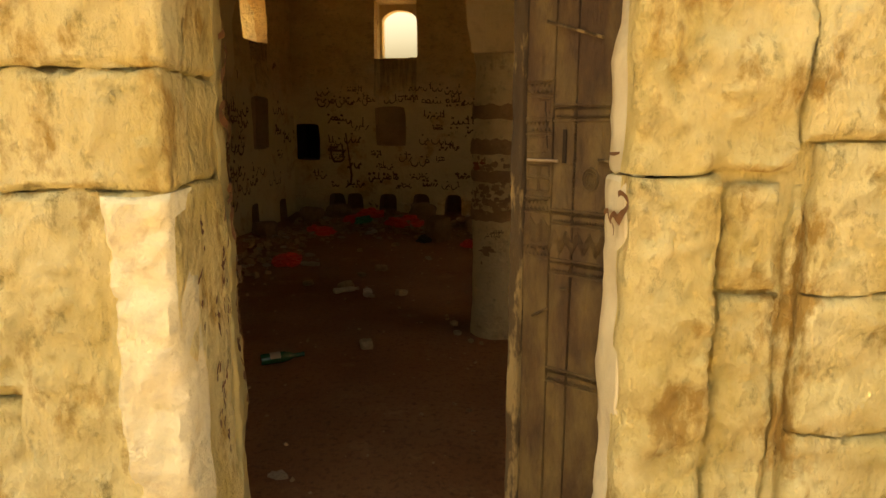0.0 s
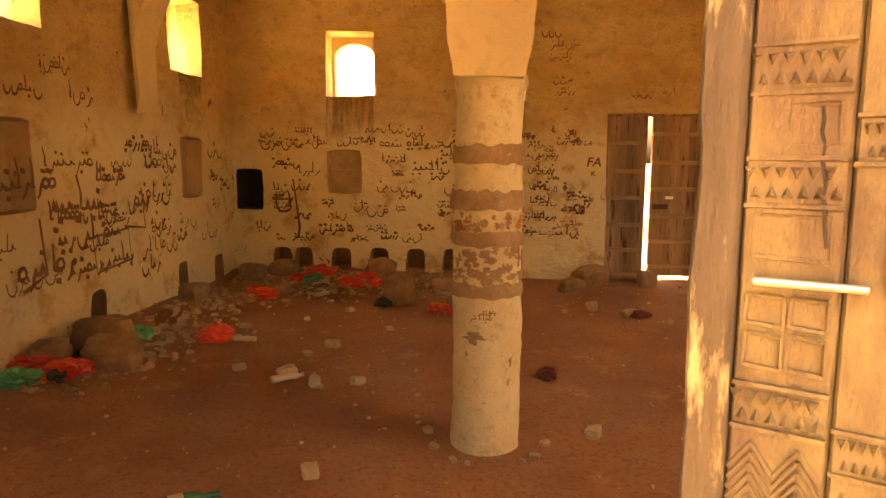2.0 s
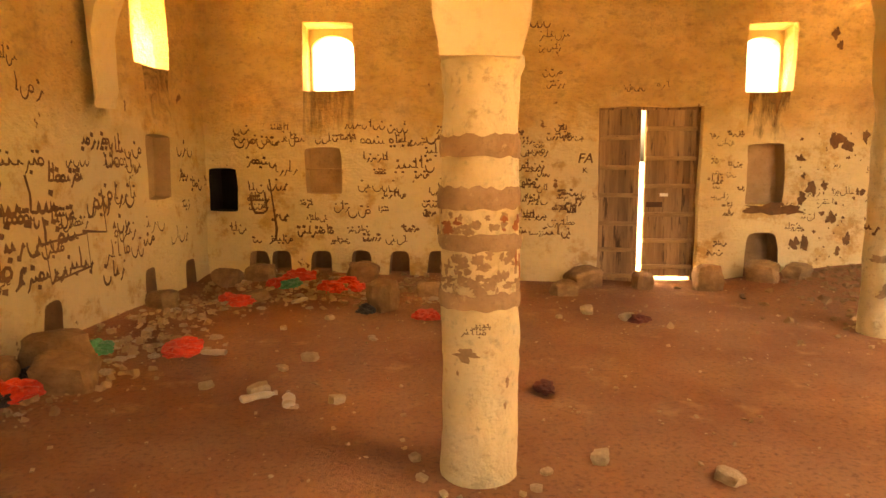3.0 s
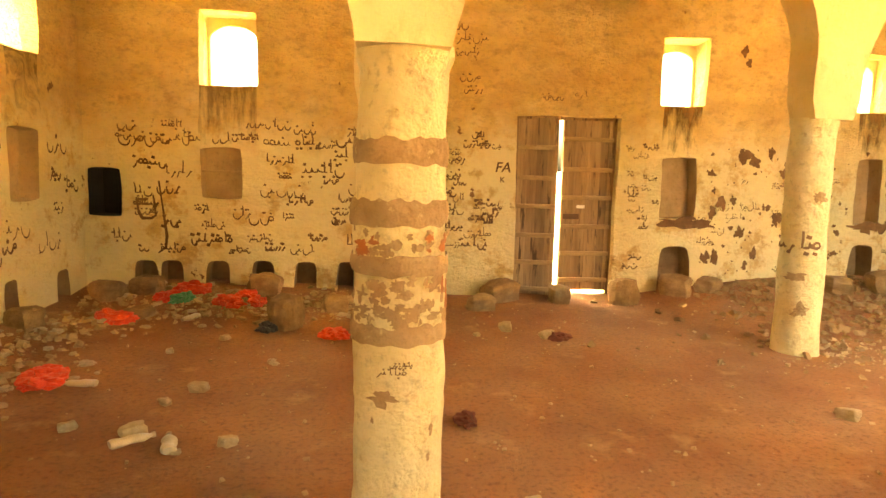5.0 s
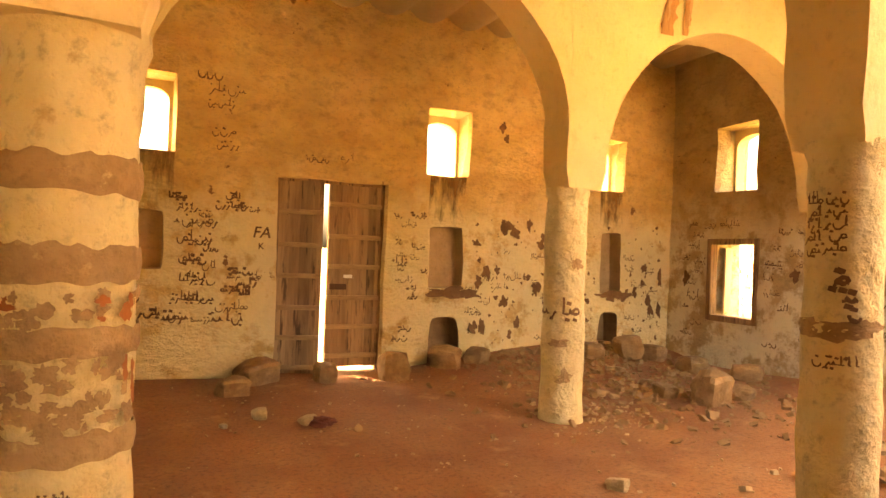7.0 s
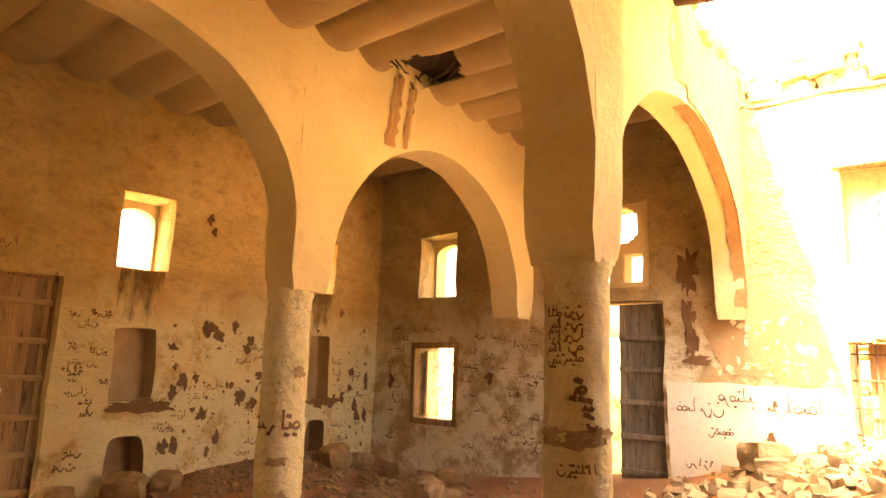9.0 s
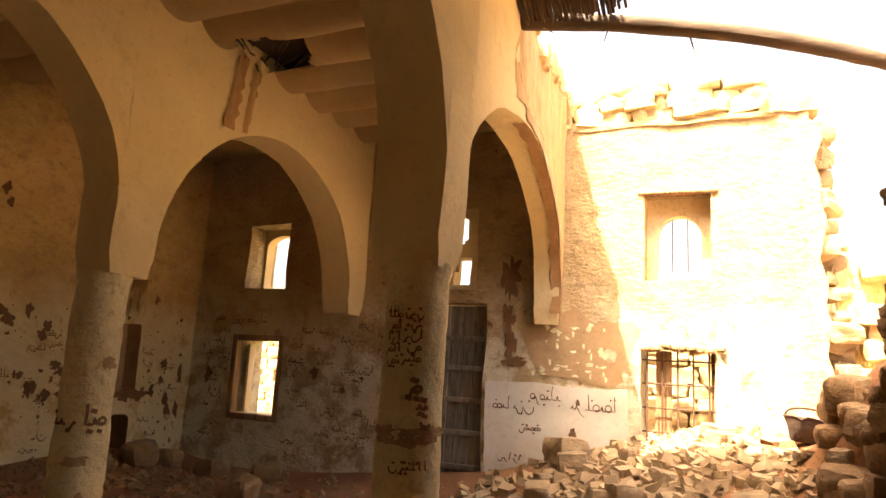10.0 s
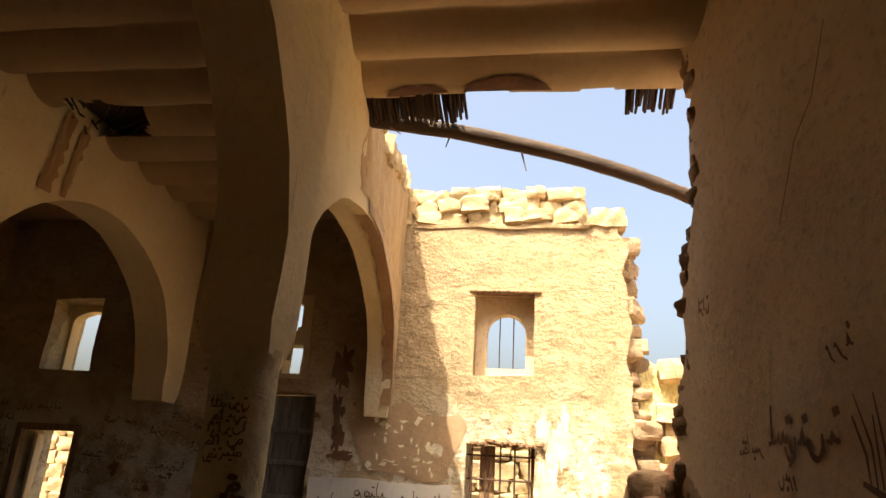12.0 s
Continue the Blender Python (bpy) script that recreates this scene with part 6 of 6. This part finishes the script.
for n, (lo, hi, top_z, bottom_z) in enumerate(((0.08, 0.46, 3.84, 3.13), (0.70, 1.0, 3.80, 3.15))):
    bm = bmesh.new()
    rows = []
    for j in range(19):
        f = j / 18
        a0, b0 = 7.10 - 0.10 * f, 7.42 - 0.07 * f
        a = a0 + (b0 - a0) * lo + 0.035 * noise.noise((j * 0.6, 1, n * 4))
        b = a0 + (b0 - a0) * hi + 0.045 * noise.noise((j * 0.6, 7, n * 4)) - (0.04 * f if n else 0.02 * max(0.0, f - 0.7))
        if j == 0:
            b = a + (b - a) * 0.4
        rows.append([bm.verts.new(on_arcade(a + (b - a) * q / 4, top_z + (bottom_z - top_z) * f)) for q in range(5)])
    for a, b in zip(rows, rows[1:]):
        for q in range(4):
            bm.faces.new((a[q], a[q + 1], b[q + 1], b[q]))
    part("water_stain", bm, M_washed, bpy.data.objects["arcade_north"], "brown streak washed down from the ceiling hole", smooth=0)
bm = bmesh.new()
for u in (7.15, 7.37):
    ribbon(bm, lambda a, b: on_arcade(a, b) + Vector((0, -0.006, 0)), [(u - 0.05 * j / 23 + 0.02 * noise.noise((j * 0.35, u * 5, 0)), 3.86 - 0.62 * j / 23) for j in range(24)], 0.04, 0.6)
part("washed_gully", bm, M_niche, bpy.data.objects["arcade_north"], "dark gullies washed into the plaster", smooth=0)
AE = frame_along(END_A, END_B) @ Matrix.Translation((0, 0.125, 0))


def on_end_arch(u, z):
    p = AE @ Vector((u, 0, z))
    return p + wobble(p, 1.5, 0.022, 12.0) + wobble(p, 6.0, 0.007, 12.0) + (AE.to_3x3() @ Vector((0, 0.014, 0)))


bm = bmesh.new()
mid, half = (END_ARCH[0] + END_ARCH[1]) / 2, (END_ARCH[1] - END_ARCH[0]) / 2
ribbon(bm, on_end_arch, [(mid + (half + 0.07) * math.cos(w), 2.09 + (0.98 + 0.07) * math.sin(w)) for w in (math.pi * 0.55 - math.pi * 0.55 * i / 24 for i in range(25))] + [(mid + half + 0.07, 2.0), (mid + half + 0.06, 1.88)], 0.10, 0.1)
part("worn_rim", bm, M_niche, bpy.data.objects["arcade_south_end"], "bare brown rim along the arch", smooth=0)
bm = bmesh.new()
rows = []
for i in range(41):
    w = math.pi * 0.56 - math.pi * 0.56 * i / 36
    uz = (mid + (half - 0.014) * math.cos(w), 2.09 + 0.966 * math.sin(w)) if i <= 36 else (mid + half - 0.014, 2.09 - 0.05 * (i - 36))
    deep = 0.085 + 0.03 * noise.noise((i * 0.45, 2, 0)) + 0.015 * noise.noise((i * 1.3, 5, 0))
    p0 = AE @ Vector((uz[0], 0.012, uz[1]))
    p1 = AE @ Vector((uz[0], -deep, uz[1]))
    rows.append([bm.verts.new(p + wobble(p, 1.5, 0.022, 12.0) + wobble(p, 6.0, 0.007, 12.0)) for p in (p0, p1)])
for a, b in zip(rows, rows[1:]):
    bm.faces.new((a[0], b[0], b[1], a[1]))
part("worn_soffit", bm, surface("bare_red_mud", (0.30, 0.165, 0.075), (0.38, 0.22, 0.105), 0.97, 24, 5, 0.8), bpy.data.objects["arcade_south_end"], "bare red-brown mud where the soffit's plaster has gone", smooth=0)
M_spandrel = surface("washed_straw_mud", (0.58, 0.41, 0.21), (0.47, 0.31, 0.15), 0.97, 20, 2.4, 1.0, (0.31, 0.18, 0.085), 0.57, stretch=(3.4, 3.4, 0.7), thick=0.06, sharp=0.12)
bm = bmesh.new()
nu, nz, g = 46, 22, []
for i in range(nu + 1):
    u = 1.12 + (3.55 - 1.12) * i / nu
    c = max(-1.0, min(1.0, (u - mid) / (half + 0.10)))
    low = 2.09 + 1.09 * math.sqrt(max(0.0, 1 - c * c)) if u < mid + half + 0.09 else 1.90 + 0.04 * noise.noise((u * 9, 0, 0))
    high = top_one(u + 5.89) - 0.02 - max(0.0, 1.45 - u) * 1.3
    col = []
    for k in range(nz + 1):
        z = low + (max(high, low + 0.02) - low) * k / nz
        p = on_end_arch(u + 0.02 * noise.noise((z * 6, i == 0, 1)), z)
        col.append(bm.verts.new(p + AE.to_3x3() @ Vector((0, -0.006 - 0.014 * max(0.0, 1 - i / 5) + min(1.0, i / 5) * 0.022 * abs(noise.noise((u * 13, z * 2.2, 3))) + 0.010 * noise.noise((u * 30, z * 9, 1)), 0))))
    g.append(col)
for i in range(nu):
    for k in range(nz):
        bm.faces.new((g[i][k], g[i + 1][k], g[i + 1][k + 1], g[i][k + 1]))
part("washed_mud", bm, M_spandrel, bpy.data.objects["arcade_south_end"], "tan straw mud washed into upright furrows")

bm = bmesh.new()
RNG.seed(97)
ribbon(bm, on_wall(EAST, 3.0, 0.018, 0.005), [(ew(3.56 + 1.0 * i / 16), 1.56 + 0.03 * math.sin(i)) for i in range(17)], 0.60, 0.25)
part("stripped_mud", bm, M_niche, bpy.data.objects["wall_east"], "bare brown mud where the plaster has been stripped", smooth=0)
bm = bmesh.new()
pc = on_column(1.5, 4.16, 0.165, 1.85, -math.pi / 2, 0.006)
for _ in range(16):
    blotch(bm, pc, RNG.choice((-1, 1)) * RNG.uniform(0.09, 0.19), RNG.uniform(1.09, 1.16), RNG.uniform(0.006, 0.022), RNG.uniform(0.006, 0.02))
for _ in range(5):
    blotch(bm, pc, RNG.uniform(0.15, 0.19), RNG.uniform(0.9, 0.98), 0.007, RNG.uniform(0.015, 0.03))
part("rust_stain", bm, surface("rust_red_stain", (0.20, 0.055, 0.015), (0.30, 0.10, 0.03), 0.9), cols[0], "rust-red stain", smooth=0)


def hollow():
    """A tall washed-out hollow near the broken wall end: ragged rim on the wall, earth inside coloured darker for
    shade.
    """
    line = [(5.250, -0.15), (5.250, 0.3), (5.245, 0.75), (5.260, 0.98), (5.300, 1.12), (5.360, 1.20), (5.420, 1.24), (5.480, 1.16), (5.530, 1.02), (5.560, 0.88), (5.575, 0.6), (5.580, 0.3), (5.585, -0.15)]
    outer = [(5.190, -0.15), (5.170, 0.3), (5.190, 0.8), (5.180, 1.1), (5.200, 1.29), (5.300, 1.33), (5.420, 1.38), (5.530, 1.33), (5.620, 1.30), (5.635, 1.0), (5.640, 0.7), (5.640, 0.3), (5.640, -0.15)]
    def fine(pts, amount, seed):
        out = []
        for p, q in zip(pts, pts[1:]):
            for k in range(5):
                t = k / 5
                u, z = p[0] + (q[0] - p[0]) * t, p[1] + (q[1] - p[1]) * t
                out.append((u + amount * noise.noise((u * 21, z * 21, seed)), z + amount * noise.noise((z * 19, u * 19, seed + 4))))
        return out + [pts[-1]]
    a, b = fine(line, 0.018, 1.0), fine(outer, 0.03, 5.0)
    ps = on_wall(SOUTH, 4.0, 0.014, 0.012)
    bm = bmesh.new()
    rows = [[ps(*q) for q in b], [ps(u0 * 0.5 + u1 * 0.5, z0 * 0.5 + z1 * 0.5) for (u0, z0), (u1, z1) in zip(a, b)], [SOUTH @ Vector((u, 0.03, z)) for u, z in a]]
    rows = [[bm.verts.new(p) for p in r] for r in rows]
    for r, q in zip(rows, rows[1:]):
        for k in range(len(r) - 1):
            bm.faces.new((r[k], r[k + 1], q[k + 1], q[k]))
    part("hollow_rim", bm, M_niche, bpy.data.objects["wall_south"], "ragged bare mud round the hollow", smooth=0)
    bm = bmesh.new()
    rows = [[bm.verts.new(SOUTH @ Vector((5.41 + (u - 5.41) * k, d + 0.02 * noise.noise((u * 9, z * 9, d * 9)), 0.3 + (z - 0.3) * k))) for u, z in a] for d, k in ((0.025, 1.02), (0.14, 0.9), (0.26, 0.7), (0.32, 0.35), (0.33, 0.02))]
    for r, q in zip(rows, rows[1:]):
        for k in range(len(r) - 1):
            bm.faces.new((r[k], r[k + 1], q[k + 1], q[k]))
    # The lining's dark colour adds to the shade of the recess.
    part("hollow_lining", bm, surface("shaded_hollow_earth", (0.13, 0.075, 0.04), (0.09, 0.05, 0.027), 0.97, 24, 5, 0.9), bpy.data.objects["wall_south"], "earth inside the hollow, coloured darker for its shade")


hollow()
bm = bmesh.new()
box(bm, (-0.44, 8.815, 1.285), (-0.02, 8.94, 1.305))
bevel(bm, 0.004)
roughen(bm, 8, 0.005)
part("niche_shelf", bm, M_niche, bpy.data.objects["wall_north"], "thin mud shelf across a niche")


def roof_fringe():
    """Torn dark under-layer of the roof along its broken edge."""
    bm = bmesh.new()
    n = 44
    rows = []
    for i in range(n + 1):
        y = 1.95 + 2.0 * i / n
        drop = 0.05 + 0.07 * max(0.0, noise.noise((y * 3.1, 4, 0))) + 0.03 * noise.noise((y * 12, 1, 0)) + (0.08 if 2.55 < y < 3.0 or 3.3 < y < 3.7 else 0.0)
        x = roof_edge(y) + 0.02
        rows.append([bm.verts.new((x - 0.03 + 0.012 * noise.noise((y * 9, k, 1)), y, CEIL + 0.1 - (0.06 + drop) * k / 3)) for k in range(4)] + [bm.verts.new((x + 0.05, y, CEIL + 0.1 - (0.04 + drop * 0.7) * (3 - k) / 3)) for k in range(4)])
    for a, b in zip(rows, rows[1:]):
        for k in range(7):
            bm.faces.new((a[k], b[k], b[k + 1], a[k + 1]))
    thing("roof_fringe", bm, surface("torn_roof_earth", (0.10, 0.05, 0.03), (0.16, 0.085, 0.05), 0.97, 20, 5, 0.8), "torn dark brush and earth along the broken roof edge", "roof edge", kind="structure", smooth=0)
    # bare dark mud where the plaster has dropped off the last pole
    for y0, y1, reach in ((2.74, 3.32, 0.125), (3.42, 3.84, 0.09)):
        bm = bmesh.new()
        rows = []
        for i in range(25):
            f = i / 24
            y = y0 + (y1 - y0) * f
            up = reach * math.sin(math.pi * f) ** 0.55 * (1 + 0.25 * noise.noise((y * 9, 2, 0))) + 0.01
            row = []
            for k in range(7):
                x = 5.31 - up * k / 6
                w = ((x + 0.02 * noise.noise((0, y, x))) / 0.46) % 1.0
                row.append(bm.verts.new((x, y, CEIL - 0.125 * math.sin(math.pi * w) ** 0.7 + 0.02 * noise.noise((x * 2, y * 2, 5)) - 0.010)))
            rows.append(row)
        for a, b in zip(rows, rows[1:]):
            for k in range(6):
                bm.faces.new((a[k], b[k], b[k + 1], a[k + 1]))
        part("bare_patch", bm, bpy.data.materials["torn_roof_earth"], bpy.data.objects["roof_fringe"], "bare dark mud on the last pole", smooth=0)


roof_fringe()


# ---- whitewashed window reveals and the ledge under the top courses ----
def reveal(m, parent, u0, u1, z0, z1, depth):
    bm = bmesh.new()
    e = 0.02
    def q(*ps):
        bm.faces.new([bm.verts.new(m @ Vector(p)) for p in ps])
    for uu, sg in ((u0, 1), (u1, -1)):
        q((uu - sg * 0.015, 0.004, z0), (uu + sg * e, depth, z0), (uu + sg * e, depth, z1), (uu - sg * 0.015, 0.004, z1))
    for zz, sg in ((z0, 1), (z1, -1)):
        q((u0, 0.004, zz - sg * 0.015), (u1, 0.004, zz - sg * 0.015), (u1, depth, zz + sg * e), (u0, depth, zz + sg * e))
    part("reveal", bm, M_column, bpy.data.objects[parent], "whitewashed sides of the window recess", smooth=0)


for u0, u1, z0, z1 in ((-0.44, 0.14, 2.17, 2.90), (1.45, 1.90, 2.12, 2.83), (4.42, 4.93, 2.12, 2.83), (6.69, 7.1, 2.12, 2.75)):
    reveal(NORTH, "wall_north", u0, u1, z0, z1, 0.3)
for u0, u1, z0, z1 in ((7.32, 8.02, 2.28, 3.05), (4.86, 5.48, 2.3, 3.0)):
    reveal(WEST, "wall_west", u0, u1, z0, z1, 0.38)
reveal(EAST, "wall_east", ew(7.50), ew(8.08), 2.12, 2.90, 0.3)
bm = bmesh.new()
n = 40
rows = []
for i in range(n + 1):
    u = 0.62 + (ew(4.15) - 0.62) * i / n
    rows.append([bm.verts.new(EAST @ Vector((u, d + 0.006 * noise.noise((u * 7, d * 9, 1)), 3.735 + dz + 0.018 * noise.noise((u * 2.5, 1, 2))))) for d, dz in ((0.03, -0.02), (-0.025, -0.012), (-0.03, 0.012), (0.03, 0.022))])
for a, b in zip(rows, rows[1:]):
    for k in range(3):
        bm.faces.new((a[k], b[k], b[k + 1], a[k + 1]))
part("ledge", bm, M_east, bpy.data.objects["wall_east"], "thin mud ledge under the bare top stones")

# ---- marks on the doorway ----
def on_right_reveal(a, b):
    p = Vector((1.908 - 0.175 * (a - 1.12), a + 0.08, b - 0.03))
    return p + wobble(p, 4.0, 0.016, 5.0) + wobble(p, 13.0, 0.010, 5.0) + wobble(p, 30.0, 0.005, 5.0) + Vector((-0.009, -0.004, 0))


bm = bmesh.new()
ribbon(bm, on_right_reveal, [(1.252 - 0.11 * i / 12, 1.247 + 0.009 * math.sin(i * 0.9)) for i in range(13)] + [(1.132 - 0.024 * math.sin(w), 1.270 - 0.024 * math.cos(w)) for w in (0.25 * k for k in range(1, 16))], 0.016, 0.35)
ribbon(bm, on_right_reveal, [(1.185, 1.236), (1.186, 1.226), (1.185, 1.216), (1.183, 1.206)], 0.014, 0.4)
ribbon(bm, on_right_reveal, [(1.16, 1.372), (1.20, 1.366), (1.24, 1.362)], 0.008, 0.4)
part("scrawled_paint", bm, bpy.data.materials["red_brown_paint"], bpy.data.objects["jamb_right"], "red-brown curl of paint", smooth=0)
RNG.seed(120)
bm = bmesh.new()


def on_left_reveal(a, b):
    p = Vector((1.075 - 0.061 * a, 1.06 + 0.318 * a, b - 0.09))
    return p + wobble(p, 4.0, 0.016, 1.0) + wobble(p, 13.0, 0.010, 1.0) + wobble(p, 30.0, 0.005, 1.0) + Vector((0.006, 0.002, 0))


for q0, z0, z1, k in ((0.74, 0.72, 1.22, 30), (0.62, 0.8, 1.1, 12), (0.36, 1.05, 1.32, 12), (0.84, 1.02, 1.3, 10)):
    for _ in range(k):
        blotch(bm, on_left_reveal, q0 + RNG.gauss(0, 0.02), RNG.uniform(z0, z1), RNG.uniform(0.006, 0.02), RNG.uniform(0.004, 0.016), 9)
part("pock_mark", bm, M_chip, bpy.data.objects["jamb_left"], "dark pocks scored down the stone", smooth=0, kind="stuff")


# ---- bucket form added for a dark rimmed shape on the heap ----
def bucket(x, y, z, turn):
    ob = holder("bucket", pose(x, y, z, 4, -6, turn), "dark bucket form standing in for a dark rimmed shape in the rubble", "bucket")
    m = pose(x, y, z, 4, -6, turn)
    bm = bmesh.new()
    n = 28
    prof = ((0.0, 0.004), (0.10, 0.0), (0.112, 0.01), (0.135, 0.09), (0.152, 0.165), (0.162, 0.17), (0.158, 0.178), (0.146, 0.165), (0.128, 0.09), (0.105, 0.02), (0.0, 0.018))
    rings = [[bm.verts.new(m @ Vector((r * math.cos(2 * math.pi * i / n) * (1 + 0.12 * noise.noise((i * 0.5, h * 9, 2))), r * math.sin(2 * math.pi * i / n), h + 0.035 * noise.noise((i * 0.6, 1, 3)) * (h > 0.05)))) for i in range(n)] for r, h in prof]
    for a, b in zip(rings, rings[1:]):
        for i in range(n):
            bm.faces.new((a[i], a[(i + 1) % n], b[(i + 1) % n], b[i]))
    part("body", bm, M_tin, ob)
    bm = bmesh.new()
    pts = [m @ Vector((0.155 * math.cos(w), 0.0, 0.165 + 0.085 * max(0.0, math.sin(w)) ** 0.6 + 0.012 * noise.noise((w * 2.2, 0, 1)))) for w in (math.pi * i / 12 for i in range(13))]
    for p, q in zip(pts, pts[1:]):
        rod(bm, p, q, 0.009, 6)
    part("handle", bm, M_tin, ob, "arched rod standing in for the rim over the dark shape")


# Near-black: the shade of the rimmed shape is put into this colour.
M_tin = surface("shade_dark_tin", (0.04, 0.021, 0.013), (0.075, 0.04, 0.023), 0.95, 20, 5, 0.9)
bucket(7.2, 2.24, floor_height(7.2, 2.24) + 0.01, 82)
# stick lintel over the upper window of the ruined wall
for k, (d, dz) in enumerate(((-0.01, 0.0), (0.05, 0.006), (0.11, -0.004))):
    bm = bmesh.new()
    rod(bm, EAST @ Vector((ew(2.81), d, 3.055 + dz)), EAST @ Vector((ew(3.52), d + 0.01, 3.06 - dz)), 0.02, 8, 0.015)
    part("lintel_stick", bm, M_wood, bpy.data.objects["wall_east"], "weathered stick over the window")

# ---- old plaster left on the sunlit wall ----
RNG.seed(140)
bm = bmesh.new()
sunlit = on_wall(EAST, 3.0, 0.018, 0.006)
for y, z, a, b in ((2.62, 1.62, 0.10, 0.22), (2.72, 1.30, 0.09, 0.20), (2.55, 1.05, 0.13, 0.16), (2.50, 0.85, 0.10, 0.14), (2.40, 1.55, 0.07, 0.12), (2.34, 1.30, 0.08, 0.10), (2.80, 1.75, 0.05, 0.12), (2.6, 1.85, 0.04, 0.10), (3.62, 1.9, 0.03, 0.05), (3.3, 1.85, 0.05, 0.03)):
    blotch(bm, sunlit, ew(y), z, a, b, 40)
    for _ in range(5):
        blotch(bm, sunlit, ew(y + RNG.gauss(0, a)), z + RNG.gauss(0, b), a * RNG.uniform(0.1, 0.35), b * RNG.uniform(0.1, 0.35), 12)
part("plaster_patch", bm, surface("old_white_plaster", (0.72, 0.63, 0.45), (0.56, 0.44, 0.27), 0.93, 22, 5, 0.8, (0.80, 0.74, 0.60), 0.56, sharp=0.2), bpy.data.objects["wall_east"], "white remains of old plaster", smooth=0, kind="stuff")


# ---- masonry of the neighbouring ruin, seen through the low windows ----
def neighbour():
    ob = holder("wall_neighbour", pose(9.9, 5.0, 0), "rough yellow stone wall of the neighbouring ruin outside", "wall", kind="structure")
    bm = bmesh.new()
    box(bm, (9.92, 0.8, -0.1), (10.4, 12.5, 1.72), cuts=5)
    roughen(bm, 2.0, 0.05, 3.0)
    part("core", bm, M_stone, ob, "mortar and fill")
    z = -0.05
    while z < 1.7:
        h = RNG.uniform(0.13, 0.21)
        y = 1.0
        while y < 12.3:
            w = RNG.uniform(0.16, 0.40)
            if 2.0 < y < 5.2 or 8.4 < y:
                st = new("stone_block", ASHLARS[RNG.randrange(8)])
                st.parent = ob
                st.matrix_basis = ob.matrix_basis.inverted() @ pose(9.90 + RNG.uniform(-0.02, 0.02), y + w / 2, z + h / 2, RNG.uniform(-4, 4), 0, RNG.uniform(-4, 4)) @ Matrix.Diagonal((0.3, w * 1.0, h * 1.04, 1))
                st.matrix_parent_inverse = Matrix.Identity(4)
            y += w
        z += h


neighbour()


# ---- torn reeds round the ceiling hole ----
def hole_reeds():
    ob = holder("ceiling_reeds", pose(5.62, 6.2, CEIL), "dark torn reeds hanging round the ceiling hole", "reeds")
    for k in range(26):
        w = 2 * math.pi * k / 26
        x, y = 5.62 + 0.33 * math.cos(w), 6.18 + 0.36 * math.sin(w)
        bm = bmesh.new()
        rod(bm, (x, y, CEIL + 0.06), (x - 0.13 * math.cos(w) + RNG.uniform(-0.05, 0.05), y - 0.13 * math.sin(w) + RNG.uniform(-0.05, 0.05), CEIL - RNG.uniform(0.02, 0.16)), 0.014, 6, 0.006)
        part("reed", bm, M_stick, ob)


hole_reeds()
